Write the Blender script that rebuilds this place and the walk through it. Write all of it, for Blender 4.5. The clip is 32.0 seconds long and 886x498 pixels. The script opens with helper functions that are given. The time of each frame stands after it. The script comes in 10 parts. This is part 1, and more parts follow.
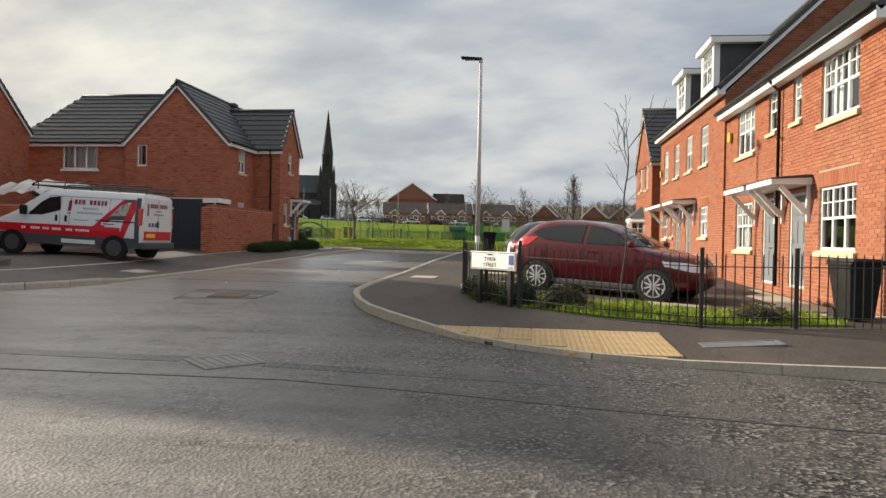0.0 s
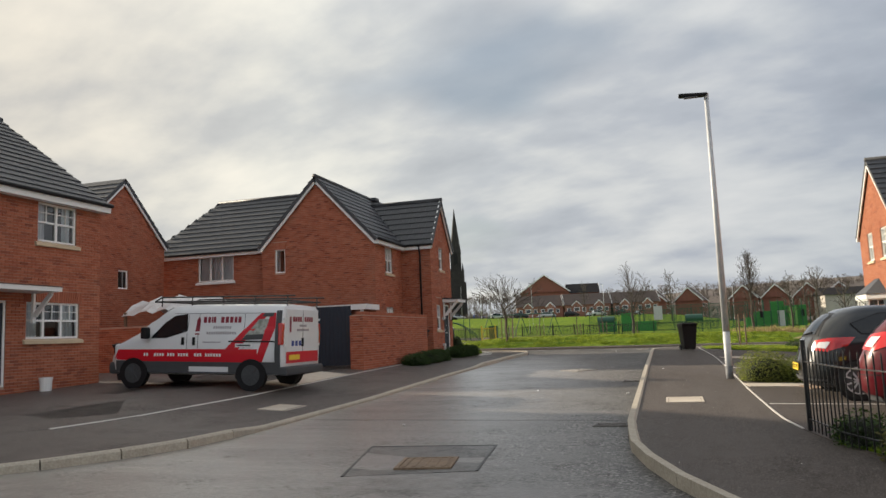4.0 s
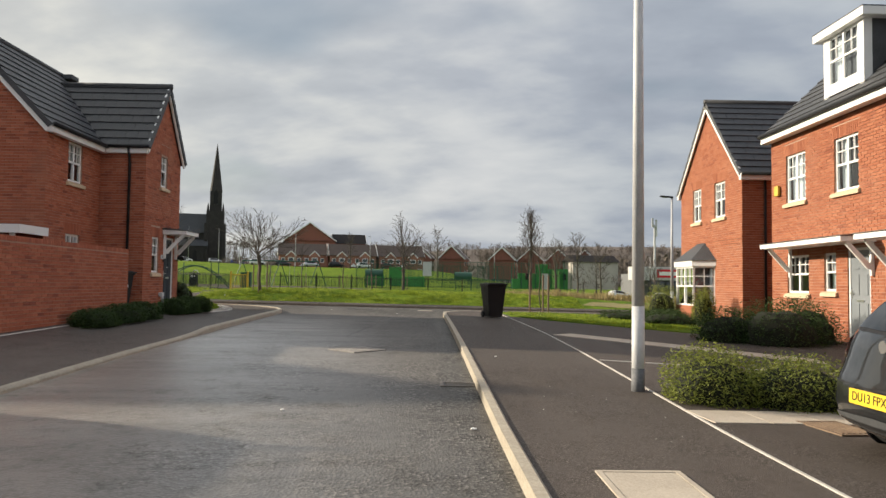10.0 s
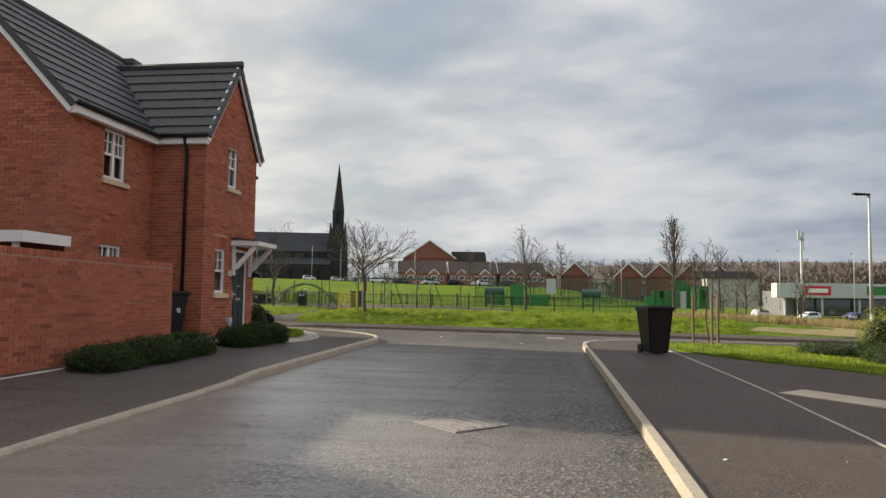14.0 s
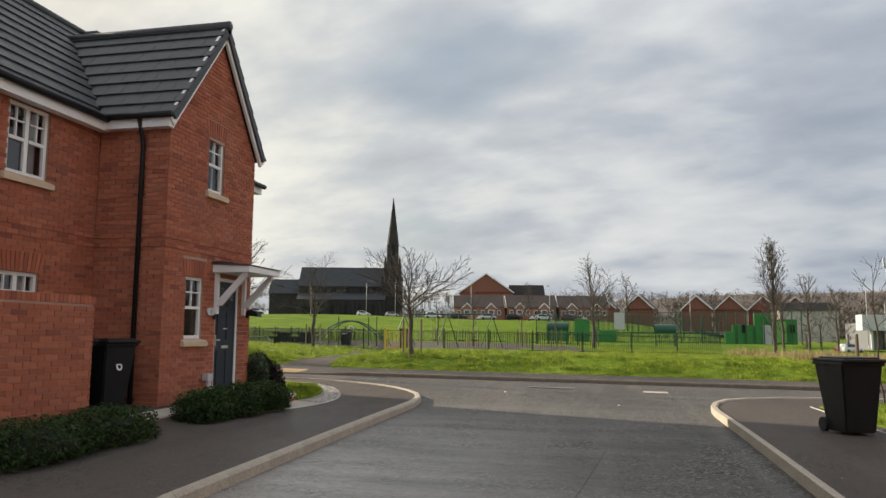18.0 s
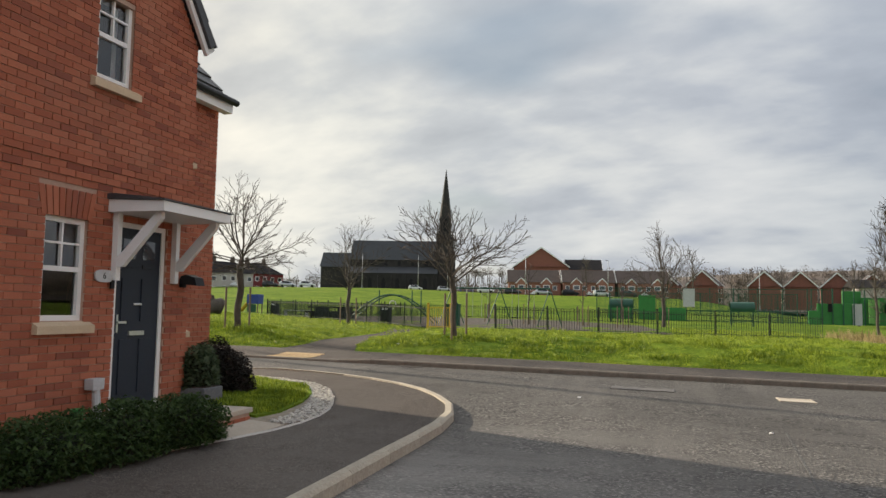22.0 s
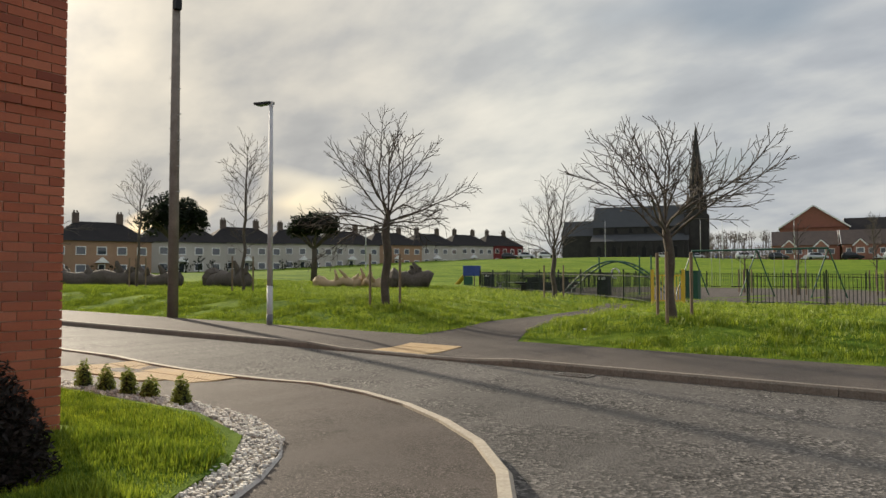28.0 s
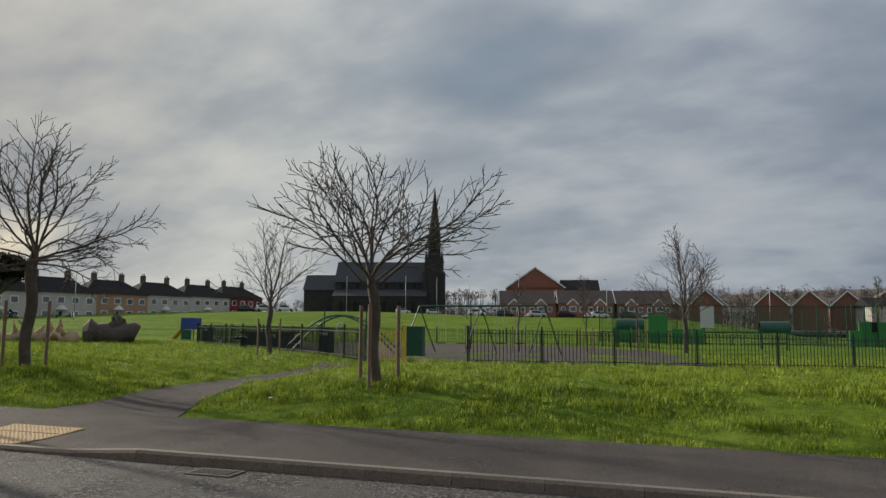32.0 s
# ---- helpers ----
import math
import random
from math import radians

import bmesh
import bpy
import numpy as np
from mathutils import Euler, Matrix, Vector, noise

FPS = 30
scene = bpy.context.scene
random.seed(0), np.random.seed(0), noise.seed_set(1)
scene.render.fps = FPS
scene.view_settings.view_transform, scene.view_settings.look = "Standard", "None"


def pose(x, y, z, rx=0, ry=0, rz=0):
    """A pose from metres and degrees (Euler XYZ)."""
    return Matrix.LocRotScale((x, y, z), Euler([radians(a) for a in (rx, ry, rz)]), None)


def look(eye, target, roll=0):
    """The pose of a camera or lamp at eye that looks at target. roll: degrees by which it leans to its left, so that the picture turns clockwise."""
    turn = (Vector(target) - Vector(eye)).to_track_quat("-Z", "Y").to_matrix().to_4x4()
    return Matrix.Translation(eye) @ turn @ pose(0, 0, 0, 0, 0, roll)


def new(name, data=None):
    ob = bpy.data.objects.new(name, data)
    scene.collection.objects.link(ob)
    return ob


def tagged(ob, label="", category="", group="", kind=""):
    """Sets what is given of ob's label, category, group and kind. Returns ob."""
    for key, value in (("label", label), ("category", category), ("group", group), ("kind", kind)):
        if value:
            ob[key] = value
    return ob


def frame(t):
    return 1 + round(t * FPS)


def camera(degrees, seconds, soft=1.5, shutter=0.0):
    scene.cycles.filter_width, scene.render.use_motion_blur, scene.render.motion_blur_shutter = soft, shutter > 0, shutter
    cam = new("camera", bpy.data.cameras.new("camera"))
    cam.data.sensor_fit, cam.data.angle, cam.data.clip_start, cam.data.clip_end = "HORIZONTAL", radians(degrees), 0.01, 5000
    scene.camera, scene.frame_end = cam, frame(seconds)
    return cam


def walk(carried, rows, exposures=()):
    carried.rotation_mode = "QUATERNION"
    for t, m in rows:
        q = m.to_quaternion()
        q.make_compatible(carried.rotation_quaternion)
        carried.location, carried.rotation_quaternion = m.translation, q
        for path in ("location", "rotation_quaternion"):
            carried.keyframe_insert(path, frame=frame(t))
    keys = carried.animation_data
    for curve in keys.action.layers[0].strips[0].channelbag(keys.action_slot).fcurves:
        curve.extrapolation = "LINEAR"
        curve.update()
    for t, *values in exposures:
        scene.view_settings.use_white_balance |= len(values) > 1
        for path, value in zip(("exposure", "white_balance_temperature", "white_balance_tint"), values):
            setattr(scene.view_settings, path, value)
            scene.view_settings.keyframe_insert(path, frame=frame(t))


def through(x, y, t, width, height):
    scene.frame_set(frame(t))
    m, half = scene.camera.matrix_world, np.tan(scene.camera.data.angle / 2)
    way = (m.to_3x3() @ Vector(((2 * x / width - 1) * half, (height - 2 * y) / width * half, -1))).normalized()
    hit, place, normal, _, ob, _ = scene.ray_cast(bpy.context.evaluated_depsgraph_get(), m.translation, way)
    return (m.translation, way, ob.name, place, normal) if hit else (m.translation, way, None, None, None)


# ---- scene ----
cam = camera(61.4, 32.0)
METRES, EYE, TILT, LEAN, TURN = 42.0, 1.5, 0.0, 0.0, 6.9
ROWS = [
    (0.0, 0.0, 0.0, 0.0, 0.01, -0.65, -1.06),
    (0.5, -0.0061, 0.0169, 0.0016, 1.65, 0.84, -0.16),
    (1.0, -0.0123, 0.033, 0.0024, 2.37, 1.7, 0.74),
    (1.5, -0.02, 0.0511, 0.0028, 5.54, 1.41, -0.57),
    (2.0, -0.0266, 0.0669, 0.003, 5.49, -0.09, -0.95),
    (2.5, -0.0347, 0.0827, 0.0032, 5.76, -0.31, -1.32),
    (3.0, -0.0419, 0.0983, 0.0052, 5.42, 4.85, 0.3),
    (3.5, -0.0484, 0.1128, 0.0064, 9.86, 7.23, 2.29),
    (5.5, -0.0611, 0.1777, 0.0072, 8.48, 4.17, 2.48),
    (6.0, -0.0638, 0.1958, 0.0067, 4.3, 4.72, 0.52),
    (6.5, -0.0651, 0.2129, 0.0066, 1.74, 5.48, -0.23),
    (7.0, -0.0678, 0.2314, 0.0061, -0.41, 5.57, -1.65),
    (7.5, -0.0681, 0.2494, 0.0064, -2.14, 4.78, -1.5),
    (8.0, -0.0692, 0.2665, 0.007, -3.54, 3.95, -0.93),
    (8.5, -0.0681, 0.2822, 0.0071, -4.93, 3.17, -0.62),
    (9.0, -0.066, 0.2985, 0.0077, -6.33, 2.75, -0.28),
    (9.5, -0.0637, 0.3158, 0.0081, -7.6, 2.56, -0.57),
    (10.0, -0.0604, 0.3317, 0.0093, -8.24, 2.72, -0.76),
    (10.5, -0.059, 0.3479, 0.0099, -7.89, 2.77, -1.1),
    (11.0, -0.0568, 0.3634, 0.0107, -6.39, 2.94, -0.89),
    (11.5, -0.0565, 0.3797, 0.0111, -4.75, 3.25, -0.71),
    (12.0, -0.0558, 0.3965, 0.0114, -2.81, 3.61, -0.54),
    (12.5, -0.0564, 0.4136, 0.0118, -1.46, 3.82, -0.53),
    (13.0, -0.0545, 0.4296, 0.0123, -0.28, 3.77, -0.61),
    (13.5, -0.0541, 0.446, 0.0127, 0.65, 3.83, -0.65),
    (14.0, -0.052, 0.4626, 0.0123, 1.0, 3.95, -0.72),
    (14.5, -0.0517, 0.4788, 0.013, 1.34, 4.25, -0.82),
    (16.5, -0.0538, 0.5448, 0.0151, 3.69, 5.06, -0.02),
    (17.0, -0.0554, 0.5623, 0.0159, 4.18, 5.46, -0.06),
    (17.5, -0.0568, 0.5781, 0.0168, 4.82, 6.05, -0.16),
    (18.0, -0.0582, 0.5955, 0.0175, 5.35, 6.55, -0.35),
    (18.5, -0.0584, 0.6114, 0.0179, 6.34, 6.86, -0.1),
    (19.0, -0.06, 0.6279, 0.0187, 7.37, 6.95, 0.01),
    (19.5, -0.0603, 0.6444, 0.0191, 8.67, 6.92, -0.03),
    (20.0, -0.062, 0.6619, 0.0187, 9.6, 6.71, -0.41),
    (20.5, -0.0624, 0.6788, 0.0195, 9.86, 6.51, -0.89),
    (21.0, -0.0643, 0.6946, 0.0193, 9.58, 6.09, -1.1),
    (21.5, -0.0658, 0.711, 0.02, 9.3, 5.49, -1.27),
    (22.0, -0.0679, 0.7274, 0.0197, 9.45, 4.58, -0.97),
    (22.5, -0.0688, 0.7438, 0.0195, 10.04, 3.52, -0.88),
    (23.0, -0.07, 0.7588, 0.0194, 10.97, 2.69, -0.46),
    (23.5, -0.0718, 0.7757, 0.0196, 11.5, 3.12, -0.62),
    (24.0, -0.0729, 0.7919, 0.0201, 12.57, 3.65, -1.02),
    (24.5, -0.0741, 0.808, 0.0202, 13.75, 4.02, -1.61),
    (26.5, -0.0722, 0.8699, 0.0192, 19.49, 2.06, -1.6),
    (27.0, -0.0732, 0.8847, 0.0198, 23.13, 2.13, -0.78),
    (27.5, -0.075, 0.8981, 0.0194, 26.05, 2.13, -0.37),
    (28.0, -0.0755, 0.9123, 0.0188, 28.46, 2.25, 0.1),
    (28.5, -0.0771, 0.9242, 0.0188, 30.26, 2.45, 0.52),
    (29.0, -0.0783, 0.937, 0.0196, 30.9, 3.0, 0.69),
    (29.5, -0.0783, 0.9488, 0.0195, 30.64, 3.82, 0.5),
    (30.0, -0.0785, 0.9592, 0.0197, 29.2, 4.86, -0.19),
    (30.5, -0.0762, 0.967, 0.0193, 26.45, 5.65, -0.86),
    (31.0, -0.074, 0.9735, 0.0195, 22.58, 6.19, -1.26),
    (31.5, -0.0743, 0.9809, 0.0195, 17.05, 6.48, -1.15),
    (32.0, -0.0741, 0.9841, 0.0199, 9.06, 6.43, -0.38),
]
walk(cam, [(t, pose(0, 0, EYE, TILT, LEAN, TURN) @ pose(METRES * x, METRES * y, METRES * z, 90 + pitch, roll, yaw)) for t, x, y, z, yaw, pitch, roll in ROWS],
     exposures=[(0.0, 0.66, 6500.0, 10.0), (3.0, 0.7, 6500.0, 10.0), (7.0, 0.58, 6500.0, 10.0), (13.0, 0.7, 6500.0, 10.0), (18.0, 0.74, 6500.0, 10.0), (24.0, 0.72, 6500.0, 10.0), (27.0, 0.58, 6500.0, 10.0), (28.5, 0.38, 6500.0, 10.0), (30.0, -0.06, 6250.0, 10.0), (32.0, 0.0, 6050.0, 9.0)])

# ---- light ----
SUN_DIR = Vector((-0.942, 0.336, 0.364)).normalized()
sun = new("sun", bpy.data.lights.new("sun", "SUN"))
sun.data.energy, sun.data.angle, sun.data.color = 5.0, radians(1.2), (1.0, 0.87, 0.68)
sun.matrix_world = look((0, 0, 60), Vector((0, 0, 60)) - SUN_DIR)
tagged(sun, "low winter sun", "sun", kind="structure")


class Nodes:
    """Short hand for building a node tree."""

    def __init__(self, tree):
        self.tree = tree
        tree.nodes.clear()

    def add(self, kind, ins=None, operation="", blend=""):
        node = self.tree.nodes.new(kind)
        if operation:
            node.operation = operation
        if blend:
            node.data_type, node.blend_type = "RGBA", blend
        for key, value in (ins or {}).items():
            if isinstance(value, bpy.types.NodeSocket):
                self.tree.links.new(value, node.inputs[key])
            else:
                node.inputs[key].default_value = value
        return node

    def ramp(self, fac, *stops):
        node = self.add("ShaderNodeValToRGB", {"Fac": fac})
        el = node.color_ramp.elements
        while len(el) < len(stops):
            el.new(0.5)
        for e, (p, c) in zip(el, stops):
            e.position = p
            e.color = (*c, 1) if isinstance(c, tuple) else (c, c, c, 1)
        return node.outputs["Color"]

    def mix(self, fac, a, b, blend="MIX"):
        node = self.add("ShaderNodeMix", blend=blend)
        for slot, value in ((0, fac), (6, a), (7, b)):
            if isinstance(value, bpy.types.NodeSocket):
                self.tree.links.new(value, node.inputs[slot])
            elif slot == 0:
                node.inputs[slot].default_value = value
            else:
                node.inputs[slot].default_value = (*value, 1)
        return node.outputs[2]

    def noise(self, vec, scale, detail=4.0, rough=0.55):
        return self.add("ShaderNodeTexNoise", {"Vector": vec, "Scale": scale, "Detail": detail, "Roughness": rough}).outputs["Fac"]


def sky_world():
    world = bpy.data.worlds.new("sky")
    world.use_nodes = True
    scene.world = world
    n = Nodes(world.node_tree)
    sky = n.add("ShaderNodeTexSky")
    sky.sky_type, sky.sun_disc, sky.sun_elevation, sky.sun_rotation = "NISHITA", False, radians(20), math.atan2(SUN_DIR.x, SUN_DIR.y)
    sky.altitude, sky.air_density, sky.dust_density = 30.0, 1.2, 2.0
    co = n.add("ShaderNodeTexCoord").outputs["Generated"]
    sep = n.add("ShaderNodeSeparateXYZ", {"Vector": co})
    # cloud sheet: the direction thrown onto a flat layer overhead
    h = n.add("ShaderNodeMath", {0: sep.outputs["Z"], 1: 0.30}, operation="ADD").outputs[0]
    h = n.add("ShaderNodeMath", {0: h, 1: 0.06}, operation="MAXIMUM").outputs[0]
    u = n.add("ShaderNodeMath", {0: sep.outputs["X"], 1: h}, operation="DIVIDE").outputs[0]
    v = n.add("ShaderNodeMath", {0: sep.outputs["Y"], 1: h}, operation="DIVIDE").outputs[0]
    plane = n.add("ShaderNodeCombineXYZ", {"X": u, "Y": v, "Z": 0.0}).outputs[0]
    plane = n.add("ShaderNodeMapping", {"Vector": plane, "Rotation": (0, 0, 0.5), "Scale": (0.75, 1.0, 1.0)}).outputs[0]
    big = n.noise(plane, 1.25, 3.0, 0.5)
    warp = n.add("ShaderNodeTexNoise", {"Vector": plane, "Scale": 3.0, "Detail": 7.0, "Roughness": 0.52, "Distortion": 0.1}).outputs["Fac"]
    rolls = n.add("ShaderNodeTexNoise", {"Vector": n.add("ShaderNodeMapping", {"Vector": plane, "Rotation": (0, 0, 0.7), "Scale": (0.8, 1.3, 1.0)}).outputs[0], "Scale": 6.0, "Detail": 5.0, "Roughness": 0.5, "Distortion": 0.1}).outputs["Fac"]
    half = n.add("ShaderNodeMath", {0: n.add("ShaderNodeMath", {0: big, 1: 0.42}, operation="MULTIPLY").outputs[0], 1: n.add("ShaderNodeMath", {0: warp, 1: 0.42}, operation="MULTIPLY").outputs[0]}, operation="ADD").outputs[0]
    half = n.add("ShaderNodeMath", {0: half, 1: n.add("ShaderNodeMath", {0: rolls, 1: 0.16}, operation="MULTIPLY").outputs[0]}, operation="ADD").outputs[0]
    shade = n.ramp(half, (0.35, (0.37, 0.40, 0.46)), (0.46, (0.50, 0.53, 0.585)), (0.54, (0.67, 0.685, 0.70)), (0.66, (0.87, 0.86, 0.835)))
    # brighter towards the low sun
    dot = n.add("ShaderNodeVectorMath", {0: co, 1: tuple(SUN_DIR)}, operation="DOT_PRODUCT").outputs["Value"]
    half_dot = n.add("ShaderNodeMath", {0: n.add("ShaderNodeMath", {0: dot, 1: 0.5}, operation="MULTIPLY").outputs[0], 1: 0.5}, operation="ADD").outputs[0]
    glow = n.ramp(half_dot, (0.0, (1.30, 1.29, 1.30)), (0.3, (1.0, 1.02, 1.07)), (0.46, (0.66, 0.71, 0.79)), (0.56, (0.74, 0.78, 0.84)), (0.66, (0.85, 0.87, 0.91)), (0.78, (1.02, 1.02, 1.0)), (0.88, (1.14, 1.11, 1.03)), (0.95, (1.05, 0.99, 0.90)), (0.985, (1.12, 1.03, 0.9)), (1.0, (2.2, 1.9, 1.5)))
    cloud = n.mix(1.0, shade, glow, "MULTIPLY")
    # a cloud sheet is brightest overhead
    lift = n.ramp(sep.outputs["Z"], (0.0, (0.98, 0.97, 0.93)), (0.36, (1.06, 1.05, 1.01)), (0.62, (1.2, 1.19, 1.16)), (1.0, (1.3, 1.29, 1.26)))
    cloud = n.mix(1.0, cloud, lift, "MULTIPLY")
    blue = n.ramp(big, (0.33, 0.55), (0.42, 0.0))
    skyc = n.mix(1.0, sky.outputs["Color"], (0.10, 0.10, 0.10), "MULTIPLY")
    out = n.mix(blue, cloud, skyc)
    bg = n.add("ShaderNodeBackground", {"Color": out, "Strength": 0.66})
    n.add("ShaderNodeOutputWorld", {"Surface": bg.outputs[0]})


sky_world()


# ---- materials ----
def material(name, build, rough=0.7, metal=0.0, spec=0.5):
    m = bpy.data.materials.new(name)
    m.use_nodes = True
    n = Nodes(m.node_tree)
    co = n.add("ShaderNodeTexCoord").outputs["Object"]
    made = build(n, co)
    bs = n.add("ShaderNodeBsdfPrincipled", {"Roughness": rough, "Metallic": metal, "Specular IOR Level": spec})
    for key, value in made.items():
        if isinstance(value, bpy.types.NodeSocket):
            n.tree.links.new(value, bs.inputs[key])
        else:
            bs.inputs[key].default_value = value
    n.add("ShaderNodeOutputMaterial", {"Surface": bs.outputs[0]})
    return m


def bump(n, height, strength=0.3, distance=0.01):
    return n.add("ShaderNodeBump", {"Height": height, "Strength": strength, "Distance": distance}).outputs["Normal"]


def mottled(name, a, b, scale=3.0, rough=0.7, metal=0.0, fine=60.0, relief=0.15, depth=0.004, spec=0.5):
    """Two colours mixed by a coarse and a fine noise, with fine relief."""
    def build(n, co):
        coarse = n.noise(co, scale, 5.0)
        small = n.noise(co, fine, 4.0)
        both = n.add("ShaderNodeMath", {0: coarse, 1: small}, operation="ADD").outputs[0]
        fac = n.add("ShaderNodeMapRange", {"Value": both, "From Min": 0.75, "From Max": 1.25}).outputs[0]
        return {"Base Color": n.mix(fac, a, b), "Normal": bump(n, small, relief, depth),
                "Roughness": n.add("ShaderNodeMapRange", {"Value": coarse, "From Min": 0.3, "From Max": 0.7, "To Min": max(rough - 0.08, 0.02), "To Max": min(rough + 0.08, 1)}).outputs[0]}
    return material(name, build, rough, metal, spec)


def brick_material(name, stops):
    def build(n, co):
        isl = n.add("ShaderNodeNewGeometry").outputs["Random Per Island"]
        obj = n.add("ShaderNodeObjectInfo").outputs["Random"]
        rnd = n.add("ShaderNodeMath", {0: n.add("ShaderNodeMath", {0: isl, 1: obj}, operation="ADD").outputs[0], 1: 1.0}, operation="MODULO").outputs[0]
        base = n.ramp(rnd, *stops)
        grain = n.noise(co, 90.0, 5.0, 0.7)
        stain = n.noise(co, 0.8, 4.0)
        c = n.mix(n.ramp(grain, (0.35, 0.0), (0.75, 0.4)), base, (0.20, 0.06, 0.035))
        c = n.mix(n.ramp(stain, (0.5, 0.0), (0.75, 0.22)), c, (0.34, 0.20, 0.14))
        return {"Base Color": c, "Normal": bump(n, grain, 0.5, 0.004)}
    return material(name, build, 0.86, spec=0.25)


M_BRICK = brick_material("red_brick", ((0.0, (0.33, 0.105, 0.060)), (0.4, (0.40, 0.132, 0.075)), (0.75, (0.47, 0.170, 0.100)), (1.0, (0.22, 0.068, 0.045))))
M_BRICK_R = brick_material("orange_brick", ((0.0, (0.29, 0.102, 0.054)), (0.4, (0.33, 0.124, 0.066)), (0.75, (0.38, 0.152, 0.083)), (1.0, (0.22, 0.072, 0.040))))
M_MORTAR = mottled("mortar", (0.36, 0.235, 0.175), (0.46, 0.32, 0.25), 4, 0.95)
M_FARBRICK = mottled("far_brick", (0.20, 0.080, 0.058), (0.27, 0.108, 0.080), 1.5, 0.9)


def asphalt(name, dark, light, coarse=42.0, relief=0.9, damp=0.5, worn=0.0):
    """Worn asphalt: stone chips in tar, blotches, worn tracks; damp parts are darker and smoother. worn: strength of
    the pale glare painted into the colour.
    """
    def build(n, co):
        grit = n.noise(co, coarse * 2.6, 3.0, 0.7)
        cells = n.add("ShaderNodeTexVoronoi", {"Vector": co, "Scale": coarse})
        stones, tint = cells.outputs["Distance"], cells.outputs["Color"]
        patch = n.noise(co, 0.30, 6.0, 0.62)
        blot = n.noise(co, 2.4, 6.0, 0.68)
        lump = n.noise(co, 9.0, 5.0, 0.7)
        streak = n.noise(n.add("ShaderNodeMapping", {"Vector": co, "Scale": (1.4, 0.10, 1.0)}).outputs[0], 1.0, 5.0)
        # fretted patches where loose chips stand in dark pits, smoother tar between them
        fret = n.ramp(n.mix(0.5, blot, n.noise(co, 0.8, 5.0, 0.6)), (0.42, 0.12), (0.60, 1.0))
        mid = tuple(0.55 * v + 0.45 * w for v, w in zip(light, dark))
        chip = n.ramp(tint, (0.15, tuple(v * 0.35 for v in dark)), (0.45, dark), (0.7, light), (0.95, tuple(v * 2.4 for v in light)))
        c = n.mix(n.ramp(grit, (0.35, 0.0), (0.70, 1.0)), tuple(v * 0.75 for v in mid), tuple(v * 1.3 for v in mid))
        c = n.mix(fret, c, chip)
        c = n.mix(n.ramp(lump, (0.50, 0.0), (0.72, 0.3)), c, tuple(v * 0.7 for v in dark))
        c = n.mix(n.ramp(patch, (0.46, 0.0), (0.64, 0.35)), c, dark)
        c = n.mix(n.ramp(streak, (0.50, 0.0), (0.72, 0.3)), c, tuple(v * 1.25 for v in light))
        # glare painted as paler asphalt along the west side and across the junction
        sep = n.add("ShaderNodeSeparateXYZ", {"Vector": co})
        east_of = n.add("ShaderNodeMath", {0: sep.outputs["X"], 1: n.add("ShaderNodeMapRange", {"Value": sep.outputs["Y"], "From Min": 8.0, "From Max": 13.0, "To Min": -4.5, "To Max": 0.0}).outputs[0]}, operation="ADD").outputs[0]
        glare_lane = n.add("ShaderNodeMapRange", {"Value": east_of, "From Min": -8.2, "From Max": -3.4, "To Min": worn, "To Max": 0.0}).outputs[0]
        glare_lane = n.add("ShaderNodeMath", {0: glare_lane, 1: n.add("ShaderNodeMapRange", {"Value": sep.outputs["Y"], "From Min": 32.0, "From Max": 41.0, "To Min": 1.0, "To Max": 0.0}).outputs[0]}, operation="MULTIPLY").outputs[0]
        drag = n.noise(n.add("ShaderNodeMapping", {"Vector": co, "Rotation": (0, 0, -0.12), "Scale": (0.35, 1.6, 1.0)}).outputs[0], 1.0, 6.0, 0.65)
        glare_lane = n.add("ShaderNodeMath", {0: glare_lane, 1: n.ramp(drag, (0.36, 0.25), (0.62, 1.0))}, operation="MULTIPLY").outputs[0]
        c = n.mix(glare_lane, c, n.mix(n.ramp(n.mix(0.5, grit, lump), (0.40, 0.0), (0.62, 1.0)), tuple(v * 1.4 for v in light), tuple(v * 2.5 for v in light)))
        # damp where water lingers: towards the main road's crossing and in shallow hollows
        y = n.add("ShaderNodeSeparateXYZ", {"Vector": co}).outputs["Y"]
        x = n.add("ShaderNodeSeparateXYZ", {"Vector": co}).outputs["X"]
        low = n.add("ShaderNodeMath", {0: n.add("ShaderNodeMath", {0: y, 1: 0.15}, operation="MULTIPLY").outputs[0], 1: x}, operation="ADD").outputs[0]
        near = n.add("ShaderNodeMapRange", {"Value": low, "From Min": -5.2, "From Max": -0.6, "To Min": damp, "To Max": damp * 0.04}).outputs[0]
        near = n.add("ShaderNodeMath", {0: near, 1: n.add("ShaderNodeMapRange", {"Value": y, "From Min": 28.0, "From Max": 40.0, "To Min": 1.0, "To Max": 0.0}).outputs[0]}, operation="MULTIPLY").outputs[0]
        hollow = n.ramp(n.mix(0.4, patch, blot), (0.52, 1.0), (0.70, 0.3))
        wet = n.add("ShaderNodeMath", {0: hollow, 1: n.add("ShaderNodeMath", {0: near, 1: 0.05}, operation="ADD").outputs[0]}, operation="MULTIPLY").outputs[0]
        # the film breaks up over open pits
        pit = n.ramp(n.noise(co, 15.0, 5.0, 0.75), (0.47, 1.0), (0.62, 0.35))
        pit = n.mix(fret, (0.95, 0.95, 0.95), pit)
        wet = n.add("ShaderNodeMath", {0: wet, 1: pit}, operation="MULTIPLY").outputs[0]
